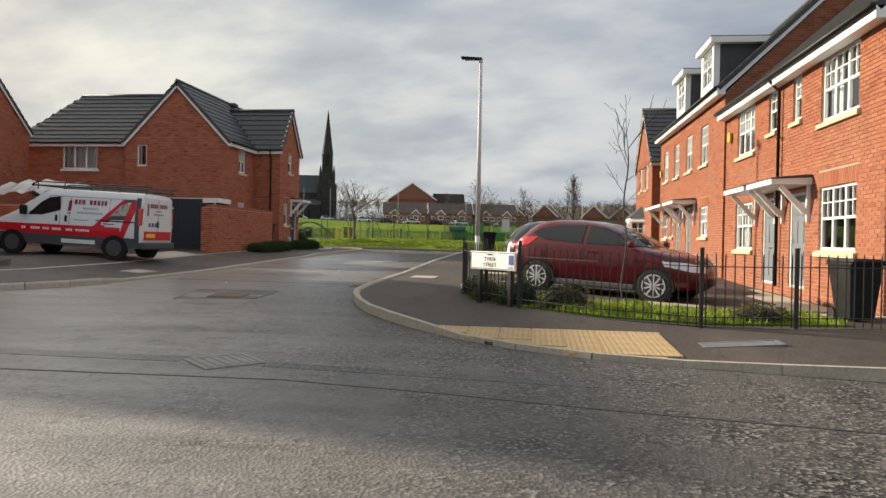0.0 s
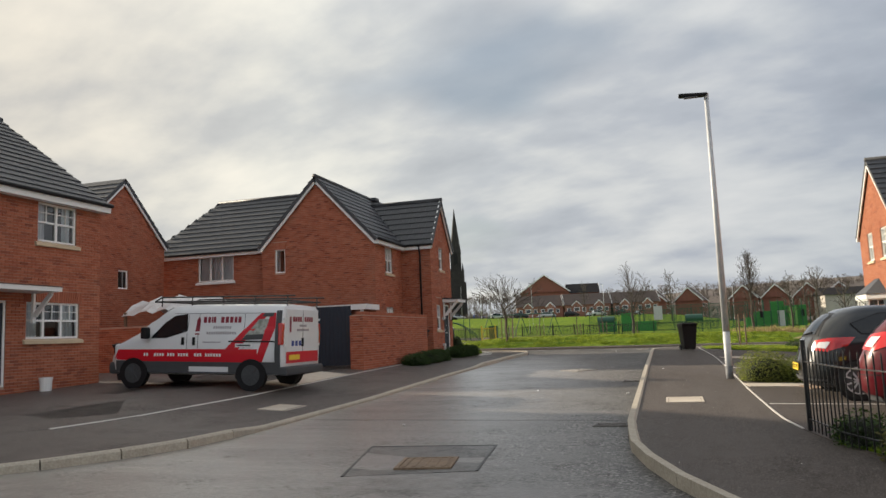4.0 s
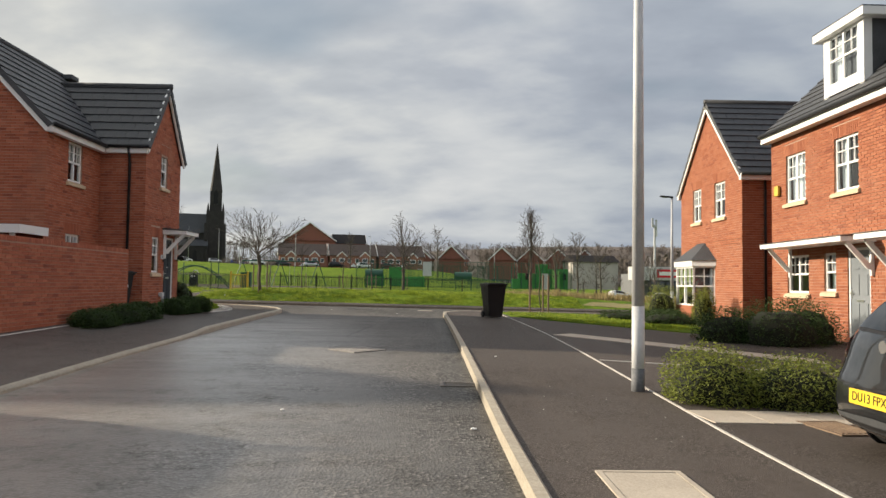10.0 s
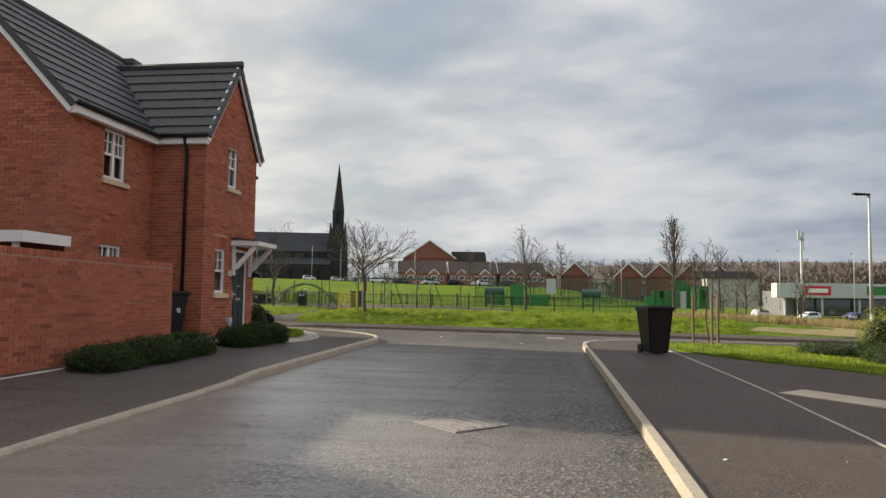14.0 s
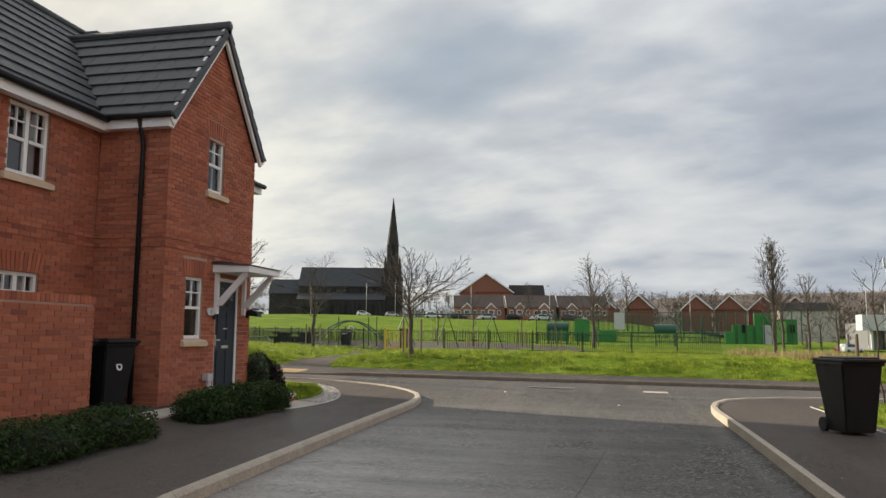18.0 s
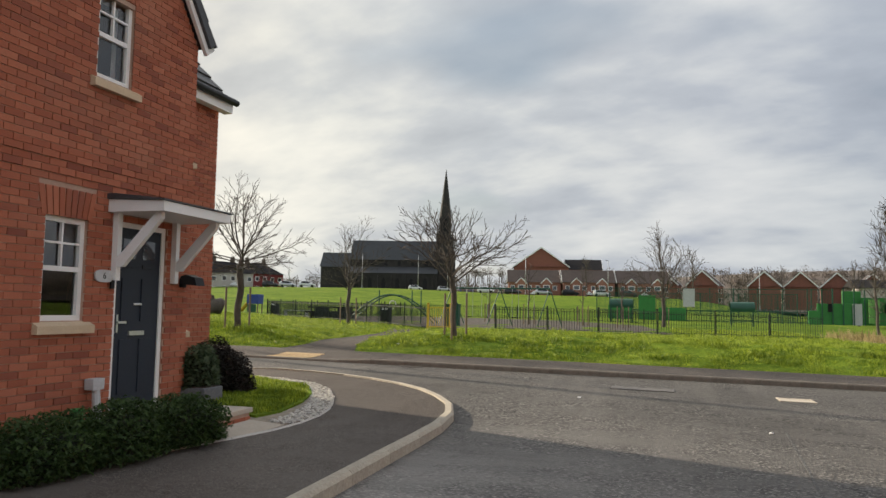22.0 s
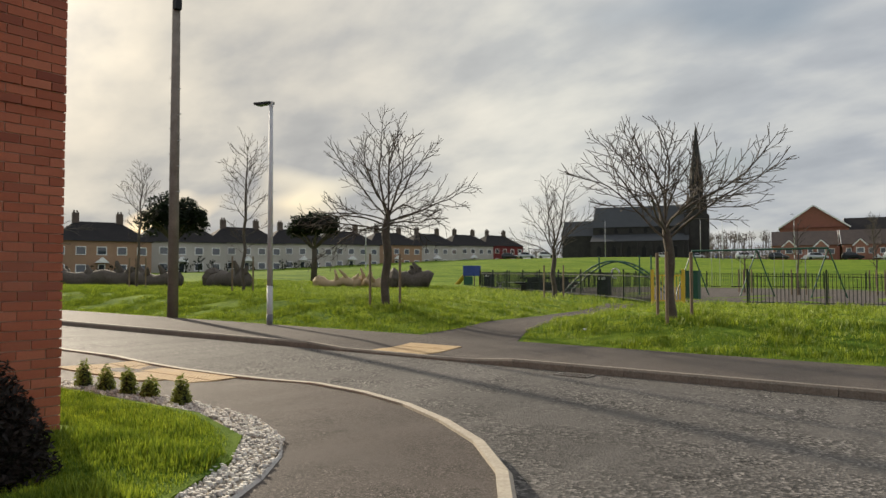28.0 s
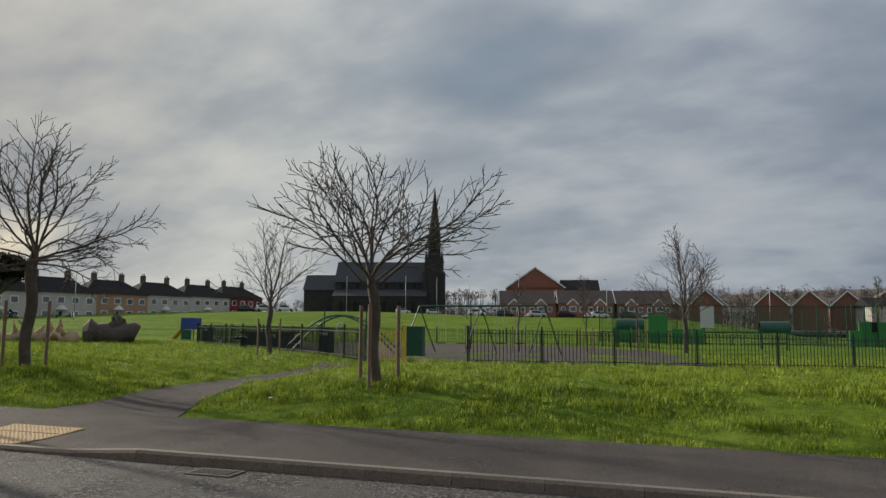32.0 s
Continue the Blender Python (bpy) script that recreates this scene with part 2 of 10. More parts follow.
        c = n.mix(n.ramp(pit, (0.35, 0.35), (0.8, 0.0)), c, tuple(v * 0.5 for v in dark))
        r = n.mix(wet, n.ramp(grit, (0.3, 0.70), (0.7, 0.9)), (0.30, 0.30, 0.30))
        s = n.add("ShaderNodeMapRange", {"Value": wet, "To Min": 0.08, "To Max": 1.0}).outputs[0]
        film = n.add("ShaderNodeMath", {0: wet, 1: 0.95}, operation="MULTIPLY").outputs[0]
        rel = bump(n, n.mix(0.35, stones, n.mix(0.5, grit, lump)), n.add("ShaderNodeMath", {0: n.add("ShaderNodeMath", {0: 1.0, 1: n.add("ShaderNodeMath", {0: wet, 1: 0.3}, operation="MULTIPLY").outputs[0]}, operation="SUBTRACT").outputs[0], 1: relief}, operation="MULTIPLY").outputs[0], 0.012)
        return {"Base Color": c, "Roughness": r, "Specular IOR Level": s, "Coat Weight": film, "Coat Roughness": 0.27, "Coat IOR": 1.4, "Coat Normal": bump(n, n.mix(0.5, lump, grit), 0.35, 0.012), "Normal": rel}
    return material(name, build, 0.7, spec=0.5)


M_ROAD = asphalt("road_asphalt", (0.040, 0.038, 0.036), (0.150, 0.140, 0.130), 40.0, 1.0, 1.2, 0.85)
M_PAVE = asphalt("pavement_asphalt", (0.060, 0.050, 0.044), (0.112, 0.095, 0.084), 105.0, 0.5, 0.3, 0.0)
M_PATCH = asphalt("patched_asphalt", (0.028, 0.027, 0.026), (0.10, 0.095, 0.09), 42.0, 0.9, 1.0)
M_KERBDARK = mottled("stained_kerb", (0.13, 0.11, 0.085), (0.24, 0.20, 0.16), 2.0, 0.85, fine=40)
M_KERB = mottled("kerb_concrete", (0.30, 0.265, 0.21), (0.46, 0.41, 0.33), 2.0, 0.85, fine=40)
M_EDGING = mottled("edging_concrete", (0.40, 0.38, 0.35), (0.56, 0.54, 0.50), 2.0, 0.85)
M_SLAB = mottled("concrete_flag", (0.36, 0.31, 0.25), (0.50, 0.44, 0.36), 1.5, 0.85)
M_TACTILE = mottled("buff_tactile", (0.37, 0.255, 0.125), (0.49, 0.35, 0.185), 3.0, 0.85)
M_IRON = mottled("cast_iron_cover", (0.085, 0.078, 0.07), (0.16, 0.145, 0.13), 8.0, 0.6, metal=0.3)
M_WHITE = mottled("white_upvc", (0.76, 0.76, 0.75), (0.82, 0.82, 0.81), 2.0, 0.4, relief=0.02)
M_CREAM = mottled("cream_sill", (0.52, 0.40, 0.27), (0.62, 0.49, 0.34), 5.0, 0.85)
M_NET = mottled("net_curtain", (0.70, 0.72, 0.74), (0.82, 0.83, 0.85), 1.5, 0.8, relief=0.02)
M_GLASS = material("window_glass", lambda n, co: {"Base Color": (0.035, 0.045, 0.055, 1)}, 0.04, spec=0.9)


def clear_pane():
    """Clear float glass: lets the view through and mirrors the sky at a slant."""
    m = bpy.data.materials.new("clear_pane")
    m.use_nodes = True
    n = Nodes(m.node_tree)
    co = n.add("ShaderNodeTexCoord").outputs["Object"]
    wave = bump(n, n.noise(co, 1.6, 2.0), 0.05, 0.02)
    fr = n.add("ShaderNodeFresnel", {"IOR": 1.75, "Normal": wave}).outputs[0]
    tr = n.add("ShaderNodeBsdfTransparent", {"Color": (0.80, 0.86, 0.88, 1)})
    gl = n.add("ShaderNodeBsdfGlossy", {"Color": (1, 1, 1, 1), "Roughness": 0.02, "Normal": wave})
    mx = n.add("ShaderNodeMixShader", {0: fr, 1: tr.outputs[0], 2: gl.outputs[0]})
    n.add("ShaderNodeOutputMaterial", {"Surface": mx.outputs[0]})
    return m


M_PANE = clear_pane()
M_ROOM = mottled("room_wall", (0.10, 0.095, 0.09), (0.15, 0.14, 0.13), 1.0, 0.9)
M_ROOFTILE = mottled("slate_grey_tile", (0.030, 0.032, 0.036), (0.065, 0.068, 0.074), 2.0, 0.55, fine=30)
M_BLACK = mottled("black_plastic", (0.008, 0.008, 0.009), (0.014, 0.014, 0.016), 5.0, 0.5, relief=0.05, spec=0.25)
M_BLACKMETAL = mottled("black_painted_steel", (0.010, 0.010, 0.011), (0.02, 0.02, 0.02), 9.0, 0.4, relief=0.05)
M_DOOR = mottled("anthracite_door", (0.018, 0.024, 0.036), (0.024, 0.031, 0.045), 2.0, 0.5, relief=0.04, spec=0.3)
M_GREYDOOR = mottled("grey_door", (0.16, 0.18, 0.20), (0.20, 0.22, 0.24), 2.0, 0.45, relief=0.04)
M_GALV = mottled("grey_galvanised", (0.42, 0.43, 0.44), (0.55, 0.56, 0.57), 6.0, 0.6, metal=0.1)
M_TIMBER = mottled("timber", (0.12, 0.085, 0.055), (0.22, 0.16, 0.11), 4.0, 0.85)
M_PALETIMBER = mottled("pale_timber", (0.30, 0.22, 0.13), (0.42, 0.31, 0.19), 4.0, 0.85)
M_STONE = mottled("blackened_stone", (0.018, 0.017, 0.017), (0.05, 0.046, 0.044), 0.6, 0.95)
M_CHURCHROOF = mottled("church_slate", (0.03, 0.034, 0.04), (0.055, 0.06, 0.066), 0.5, 0.8)
M_BARK = mottled("bark", (0.045, 0.036, 0.030), (0.11, 0.09, 0.072), 7.0, 0.95, relief=0.5, depth=0.01)
M_CHROME = material("chrome", lambda n, co: {"Base Color": (0.72, 0.72, 0.72, 1)}, 0.3, 1.0)
M_TYRE = mottled("tyre_rubber", (0.012, 0.012, 0.012), (0.025, 0.025, 0.025), 20.0, 0.85)
M_GREENPAINT = mottled("green_paint", (0.022, 0.165, 0.030), (0.038, 0.225, 0.045), 2.0, 0.55)
M_GREENPALE = mottled("pale_green_paint", (0.14, 0.36, 0.08), (0.18, 0.42, 0.10), 2.0, 0.55)
M_DKGREEN = mottled("dark_green_paint", (0.008, 0.06, 0.035), (0.014, 0.085, 0.05), 3.0, 0.45)
M_FENCE = mottled("dark_fence_paint", (0.007, 0.013, 0.010), (0.014, 0.024, 0.018), 3.0, 0.5)
M_YELLOW = mottled("yellow_paint", (0.55, 0.36, 0.03), (0.65, 0.43, 0.05), 3.0, 0.5)
M_BLUE = mottled("blue_paint", (0.015, 0.04, 0.20), (0.03, 0.06, 0.28), 3.0, 0.5)
M_SOIL = mottled("soil_bark", (0.035, 0.025, 0.018), (0.075, 0.055, 0.04), 9.0, 0.95, relief=0.6, depth=0.02)


def foliage(name, dark, light, through=0.35, clump=1.4, depth=0.4):
    """Leaves and blades: diffuse, with some light let through."""
    m = bpy.data.materials.new(name)
    m.use_nodes = True
    n = Nodes(m.node_tree)
    co = n.add("ShaderNodeTexCoord").outputs["Object"]
    isl = n.add("ShaderNodeNewGeometry").outputs["Random Per Island"]
    big = n.noise(co, clump, 3.0)
    c = n.mix(isl, dark, light)
    # darker clumps by noise; in grass_blade they paint the shade between tufts
    c = n.mix(n.ramp(big, (0.4, 0.0), (0.66, depth)), c, tuple(v * 0.8 for v in dark))
    bs = n.add("ShaderNodeBsdfPrincipled", {"Base Color": c, "Roughness": 0.6, "Specular IOR Level": 0.25})
    tr = n.add("ShaderNodeBsdfTranslucent", {"Color": c})
    mx = n.add("ShaderNodeMixShader", {0: through, 1: bs.outputs[0], 2: tr.outputs[0]})
    n.add("ShaderNodeOutputMaterial", {"Surface": mx.outputs[0]})
    return m


M_LEAF = foliage("hedge_leaf", (0.022, 0.045, 0.014), (0.075, 0.125, 0.035))
M_LEAF2 = foliage("lime_hedge_leaf", (0.10, 0.13, 0.022), (0.36, 0.40, 0.09))
M_SCRUB = foliage("dry_scrub", (0.05, 0.055, 0.02), (0.22, 0.20, 0.085))
M_LEAFRED = foliage("purple_leaf", (0.012, 0.011, 0.010), (0.045, 0.034, 0.028))
M_LEAFGREY = foliage("grey_green_leaf", (0.055, 0.085, 0.045), (0.14, 0.18, 0.10))
M_SLATEGREY = mottled("slate_grey_stone", (0.10, 0.105, 0.115), (0.17, 0.175, 0.185), 5.0, 0.7, fine=30)
M_POLE = mottled("weathered_pole", (0.13, 0.11, 0.09), (0.24, 0.21, 0.18), 3.0, 0.9)
M_PINE = foliage("pine_needles", (0.006, 0.010, 0.005), (0.018, 0.028, 0.012))
M_BLADE = foliage("grass_blade", (0.095, 0.165, 0.012), (0.50, 0.58, 0.055), 0.25, 2.6, 0.8)
M_DRYBLADE = foliage("dry_grass", (0.22, 0.18, 0.08), (0.48, 0.38, 0.19), 0.4)
# near-black colour for shrub cores: the shade between leaves, painted
M_INNERSHADE = mottled("shaded_twigs", (0.008, 0.011, 0.005), (0.016, 0.02, 0.009), 6.0, 0.95)


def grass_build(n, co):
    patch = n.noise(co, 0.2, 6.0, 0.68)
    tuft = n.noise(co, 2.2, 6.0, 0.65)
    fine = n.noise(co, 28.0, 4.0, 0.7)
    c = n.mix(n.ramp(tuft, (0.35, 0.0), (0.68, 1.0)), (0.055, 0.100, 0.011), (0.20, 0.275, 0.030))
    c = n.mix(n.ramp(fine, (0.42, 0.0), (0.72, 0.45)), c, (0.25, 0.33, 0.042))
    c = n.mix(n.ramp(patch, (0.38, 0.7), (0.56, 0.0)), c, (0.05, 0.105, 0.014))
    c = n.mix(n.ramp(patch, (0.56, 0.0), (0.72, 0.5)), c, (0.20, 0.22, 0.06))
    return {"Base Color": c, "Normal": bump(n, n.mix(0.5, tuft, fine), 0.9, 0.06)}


M_PEBBLE = mottled("white_pebble", (0.46, 0.44, 0.39), (0.66, 0.63, 0.57), 9.0, 0.7)
M_PEBBLEGREY = mottled("grey_pebble", (0.20, 0.19, 0.17), (0.36, 0.34, 0.31), 9.0, 0.75)
M_SANDBED = mottled("sandy_bed", (0.20, 0.17, 0.13), (0.36, 0.31, 0.24), 6.0, 0.95, fine=40.0, relief=0.6, depth=0.02)
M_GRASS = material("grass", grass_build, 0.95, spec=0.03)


# ---- helpers for meshes ----
def link(name, bm, mat, parent=None, label="", smooth=False):
    me = bpy.data.meshes.new(name)
    bm.to_mesh(me)
    bm.free()
    if smooth:
        for p in me.polygons:
            p.use_smooth = True
    me.materials.append(mat)
    ob = new(name, me)
    if parent is not None:
        ob.parent = parent
    if label:
        ob["label"] = label
    return ob


def part(name, bm, mat, parent, label="", smooth=False):
    return link(name, bm, mat, parent, label, smooth)


def raw(name, verts, faces, mat, parent=None, label="", smooth=False):
    me = bpy.data.meshes.new(name)
    me.from_pydata(verts, [], faces)
    me.update()
    if smooth:
        for p in me.polygons:
            p.use_smooth = True
    me.materials.append(mat)
    ob = new(name, me)
    if parent is not None:
        ob.parent = parent
    if label:
        ob["label"] = label
    return ob


GROUPS = {"street_tree": "trees on the green", "birch_tree": "birches on the green", "park_tree": "trees beyond the court", "young_tree": "young trees by the playground", "pine_tree": "evergreens on the green", "wheelie_bin": "wheelie bins", "street_lamp": "street lamps", "manhole_cover": "covers in the road and footway", "terraced_house": "old terraces", "brick_terrace": "newer brick terraces", "brick_house": "brick houses end-on", "brick_flats": "brick flats", "parked_car": "parked cars", "parked_van": "parked vans", "low_hedge": "low hedge by the footway", "front_hedge": "hedge below the window", "box_hedge": "box hedge", "garden_shrub": "garden shrubs", "box_plant": "young box plants", "scrub": "scrub behind the railings", "fallen_log": "felled trunks", "park_fence": "playground railings", "youth_shelter": "youth shelters", "litter_bin": "litter bins", "sapling": "saplings", "alarm_box": "alarm boxes"}


def thing(name, m, label, category, group="", kind=""):
    group = group or GROUPS.get(name, "")
    ob = new(name)
    ob.matrix_world = m
    ob.empty_display_size = 0.1
    return tagged(ob, label, category, group, kind)


def box(bm, x, y, z, sx, sy, sz, rz=0.0, rx=0.0, ry=0.0, bevel=0.0):
    """A box of that size with its centre at x, y, z."""
    made = bmesh.ops.create_cube(bm, size=1.0, matrix=pose(x, y, z, rx, ry, rz) @ Matrix.Diagonal((sx, sy, sz, 1)))
    if bevel:
        edges = list({e for v in made["verts"] for e in v.link_edges})
        bmesh.ops.bevel(bm, geom=edges, offset=bevel, segments=2, affect="EDGES", profile=0.6)
    return bm


def boxed(x, y, z, sx, sy, sz, **kw):
    return box(bmesh.new(), x, y, z, sx, sy, sz, **kw)


def tube(bm, points, radii, sides=8, caps=True):
    """A tapered tube along points."""
    rings = []
    n = len(points)
    up = Vector((0.31, 0.17, 0.93)).normalized()
    for i, p in enumerate(points):
        d = (Vector(points[min(i + 1, n - 1)]) - Vector(points[max(i - 1, 0)])).normalized()
        a = d.cross(up)
        if a.length < 0.05:
            a = d.cross(Vector((1, 0, 0)))
        a.normalize()
        b = d.cross(a)
        r = radii[i] if isinstance(radii, (list, tuple)) else radii
        rings.append([bm.verts.new(Vector(p) + (a * math.cos(2 * math.pi * k / sides) + b * math.sin(2 * math.pi * k / sides)) * r) for k in range(sides)])
    for r0, r1 in zip(rings, rings[1:]):
        for k in range(sides):
            bm.faces.new((r0[k], r0[(k + 1) % sides], r1[(k + 1) % sides], r1[k]))
    if caps and sides > 2:
        bm.faces.new(rings[0][::-1])
        bm.faces.new(rings[-1])
    return bm


def prism(bm, outline, axis_map, depth0, depth1):
    """An outline of (u, v) drawn out from depth0 to depth1; axis_map(u, v, d) gives the place."""
    a = [bm.verts.new(axis_map(u, v, depth0)) for u, v in outline]
    b = [bm.verts.new(axis_map(u, v, depth1)) for u, v in outline]
    bm.faces.new(a[::-1])
    bm.faces.new(b)
    n = len(a)
    for i in range(n):
        bm.faces.new((a[i], a[(i + 1) % n], b[(i + 1) % n], b[i]))
    bmesh.ops.recalc_face_normals(bm, faces=bm.faces[:])
    return bm


# ---- the lie of the land ----
PROFILE = ((-200, -0.6), (-40, -0.3), (0, 0.04), (8, 0.27), (13, 0.42), (20, 0.5), (26, 0.66), (31, 0.75), (37, 0.84), (41, 0.88), (48, 0.87), (300, 0.87))
PROF_Y, PROF_Z = [a for a, b in PROFILE], [b for a, b in PROFILE]


def smooth01(v):
    v = min(max(v, 0.0), 1.0)
    return v * v * (3 - 2 * v)


def ease(v, a, b):
    return smooth01((v - a) / (b - a))


def ground_z(x, y):
    """Height of the road surface."""
    z = float(np.interp(y, PROF_Y, PROF_Z))
    z -= 0.013 * (min(max(x, -45), 40) + 12) * ease(y, 34, 46)
    z += 0.11 * min(max(-10.9 - x, 0), 2.5) * (1 - ease(y, 34, 44)) * ease(y, 8, 15)
    z -= 0.035 * min(max(x + 1.5, 0), 5.0) * ease(y, 11, 14) * (1 - ease(y, 38, 44))
    return z


DROPS = ((-0.9, 1.9, 7.4, 9.3), (-9.7, -8.6, 15.8, 29.2), (-17.5, -15.5, 43.9, 45.0), (-17.2, -14.8, 47.4, 48.6))


def drop_at(x, y):
    """How far a dropped kerb lowers the footway here, 0 to 1."""
    worst = 0.0
    for x0, x1, y0, y1 in DROPS:
        dx, dy = max(x0 - x, x - x1, 0), max(y0 - y, y - y1, 0)
        worst = max(worst, 1 - smooth01(math.hypot(dx, dy) / 1.1))
    return worst


def foot_z(x, y):
    """Height to which the footways' offset is added."""
    return ground_z(x, y) - 0.062 * drop_at(x, y)


def path_x(y):
    """Middle of the path that crosses the green."""
    return -16.9 - 0.13 * max(0.0, y - 52.5)


def park_z(x, y):
    """Height of the green beyond the second road."""
    z = ground_z(x, min(y, 50))
    left = 1 - ease(x, -4, 26)
    bank = ease(y, 50.9, 54.5) * (1 - 0.35 * ease(y, 57, 66))
    z += (0.42 + 0.22 * left) * bank * (1 - 0.5 * ease(x, 0, 14))
    dip = math.exp(-((x - path_x(y)) / 2.2) ** 2) * (1 - ease(y, 60, 68))
    z -= 0.42 * dip * bank
    z += 4.6 * ease(y, 84, 225) * (1 - ease(x, -10, 45)) + 1.2 * ease(-x, 35, 80) * ease(y, 60, 100)
    z -= 1.1 * ease(x, -5, 40) * ease(y, 55, 130)
    z += 6.0 * ease(y, 260, 600)
    return z


def surface(name, outline, off, mat, kind="structure", label="", category="", step=2.0, height=ground_z, parent=None):
    """A sheet over an outline that follows the ground, with a skirt below its rim."""
    bm = bmesh.new()
    vs = [bm.verts.new((x, y, 0)) for x, y in outline]
    f = bm.faces.new(vs)
    bmesh.ops.triangulate(bm, faces=[f])
    for axis in (0, 1):
        lo, hi = min(p[axis] for p in outline), max(p[axis] for p in outline)
        s = step if hi - lo < 45 else step * 2
        k = lo + s
        while k < hi - 0.01:
            co, no = ((k, 0, 0), (1, 0, 0)) if axis == 0 else ((0, k, 0), (0, 1, 0))
            bmesh.ops.bisect_plane(bm, geom=bm.verts[:] + bm.edges[:] + bm.faces[:], plane_co=co, plane_no=no)
            k += s
    rim = [e for e in bm.edges if len(e.link_faces) == 1]
    for v in bm.verts:
        v.co.z = height(v.co.x, v.co.y) + off
    made = bmesh.ops.extrude_edge_only(bm, edges=rim)
    for v in [g for g in made["geom"] if isinstance(g, bmesh.types.BMVert)]:
        v.co.z -= 0.14
    bmesh.ops.recalc_face_normals(bm, faces=bm.faces[:])
    up = sum(f.normal.z * f.calc_area() for f in bm.faces)
    if up < 0:
        bmesh.ops.reverse_faces(bm, faces=bm.faces[:])
    ob = link(name, bm, mat, parent)
    if parent is None:
        tagged(ob, label, category or "ground", kind=kind)
    return ob


def ground_sheet():
    """One sheet out to the horizon, below the roads and up over the green."""
    def steps(edges):
        out = []
        for a, b, s in edges:
            out += list(np.arange(a, b, s))
        return out + [edges[-1][1]]
    xs = steps([(-900, -120, 60), (-120, -45, 5), (-45, 15, 0.6), (15, 60, 3), (60, 900, 60)])
    ys = steps([(-900, -60, 60), (-60, 50.6, 6), (50.6, 72, 0.6), (72, 120, 3), (120, 260, 10), (260, 900, 40)])
    verts = []
    for y in ys:
        for x in xs:
            z = ground_z(x, y) - 0.12 if y < 50.7 else park_z(x, y)
            if 51 < y < 80 and -45 < x < 15 and abs(x - path_x(y)) > 1.5:
                z += 0.085 * (noise.noise(Vector((x * 0.8, y * 0.8, 0))) + 0.5 * noise.noise(Vector((x * 2.1, y * 2.1, 3))))
            verts.append((float(x), float(y), z))
    w = len(xs)
    faces = [(j * w + i, j * w + i + 1, (j + 1) * w + i + 1, (j + 1) * w + i) for j in range(len(ys) - 1) for i in range(w - 1)]
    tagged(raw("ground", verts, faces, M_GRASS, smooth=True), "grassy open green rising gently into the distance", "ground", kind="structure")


ground_sheet()

# ---- roads and pavements ----
KERB_R = [(60, 5.2), (8.0, 6.9), (3.3, 7.45), (1.8, 7.75), (0.5, 8.12), (-0.5, 8.7), (-1.33, 9.6), (-2.0, 10.5), (-2.6, 11.5), (-3.05, 12.7), (-3.3, 13.9), (-3.42, 15.5), (-3.46, 20), (-3.5, 30), (-3.54, 38.4), (-3.46, 39.9), (-3.1, 41.1), (-2.5, 42.0), (-1.6, 42.7), (-0.4, 43.2), (1.2, 43.5), (60, 43.6)]
KERB_L = [(-60, 10.3), (-14.5, 10.6), (-12.6, 10.9), (-11.4, 11.45), (-10.6, 12.0), (-9.8, 12.9), (-9.3, 13.9), (-9.12, 15.2), (-9.1, 25), (-9.08, 38.4), (-9.15, 39.4), (-9.5, 40.6), (-10.1, 41.7), (-10.7, 42.5), (-11.5, 43.15), (-12.4, 43.7), (-13.5, 44.1), (-15.0, 44.3), (-60, 44.4)]
FAR_KERB, FAR_BACK = 48.0, 50.9
LOT_R = [(60, 10.4), (4.6, 10.4), (3.4, 10.05), (2.2, 10.1), (1.0, 10.55), (-0.2, 11.55), (-0.78, 12.5), (-1.2, 13.6), (-1.4, 14.7), (-1.5, 16), (-1.5, 30), (-1.68, 36.6), (-1.62, 40.2), (-1.2, 41.3), (-0.2, 42.0), (60, 42.1)]
LOT_L = [(-60, 12.4), (-14.0, 12.6), (-12.6, 13.2), (-11.95, 14.4), (-11.75, 16), (-11.72, 33.6), (-11.3, 34.6), (-10.85, 36.9), (-10.68, 37.7), (-10.66, 38.5), (-10.88, 39.5), (-11.18, 40.2), (-11.62, 41.05), (-12.15, 41.75), (-13.0, 42.3), (-14.3, 42.5), (-60, 42.4)]

surface("road", [(-60, -30), (60, -30), (60, FAR_KERB), (-60, FAR_KERB)], 0.0, M_ROAD, label="worn damp asphalt carriageway with patches and streaks", category="road", step=0.9)
surface("pavement_east", KERB_R + LOT_R[::-1], 0.10, M_PAVE, label="dark asphalt footway beside the kerb", category="pavement", height=foot_z, step=0.6)
surface("pavement_west", KERB_L + LOT_L[::-1], 0.10, M_PAVE, label="dark asphalt footway beside the kerb", category="pavement", height=foot_z, step=0.6)
surface("pavement_north", [(-60, FAR_KERB), (60, FAR_KERB), (60, FAR_BACK), (-60, FAR_BACK)], 0.10, M_PAVE, label="dark asphalt footway along the green", category="pavement", height=foot_z, step=0.6)
surface("driveway_east", LOT_R, 0.105, M_PAVE, label="asphalt parking spaces in front of the brick houses", category="driveway")
surface("driveway_west", LOT_L, 0.105, M_PAVE, label="asphalt driveway between the brick houses", category="driveway")


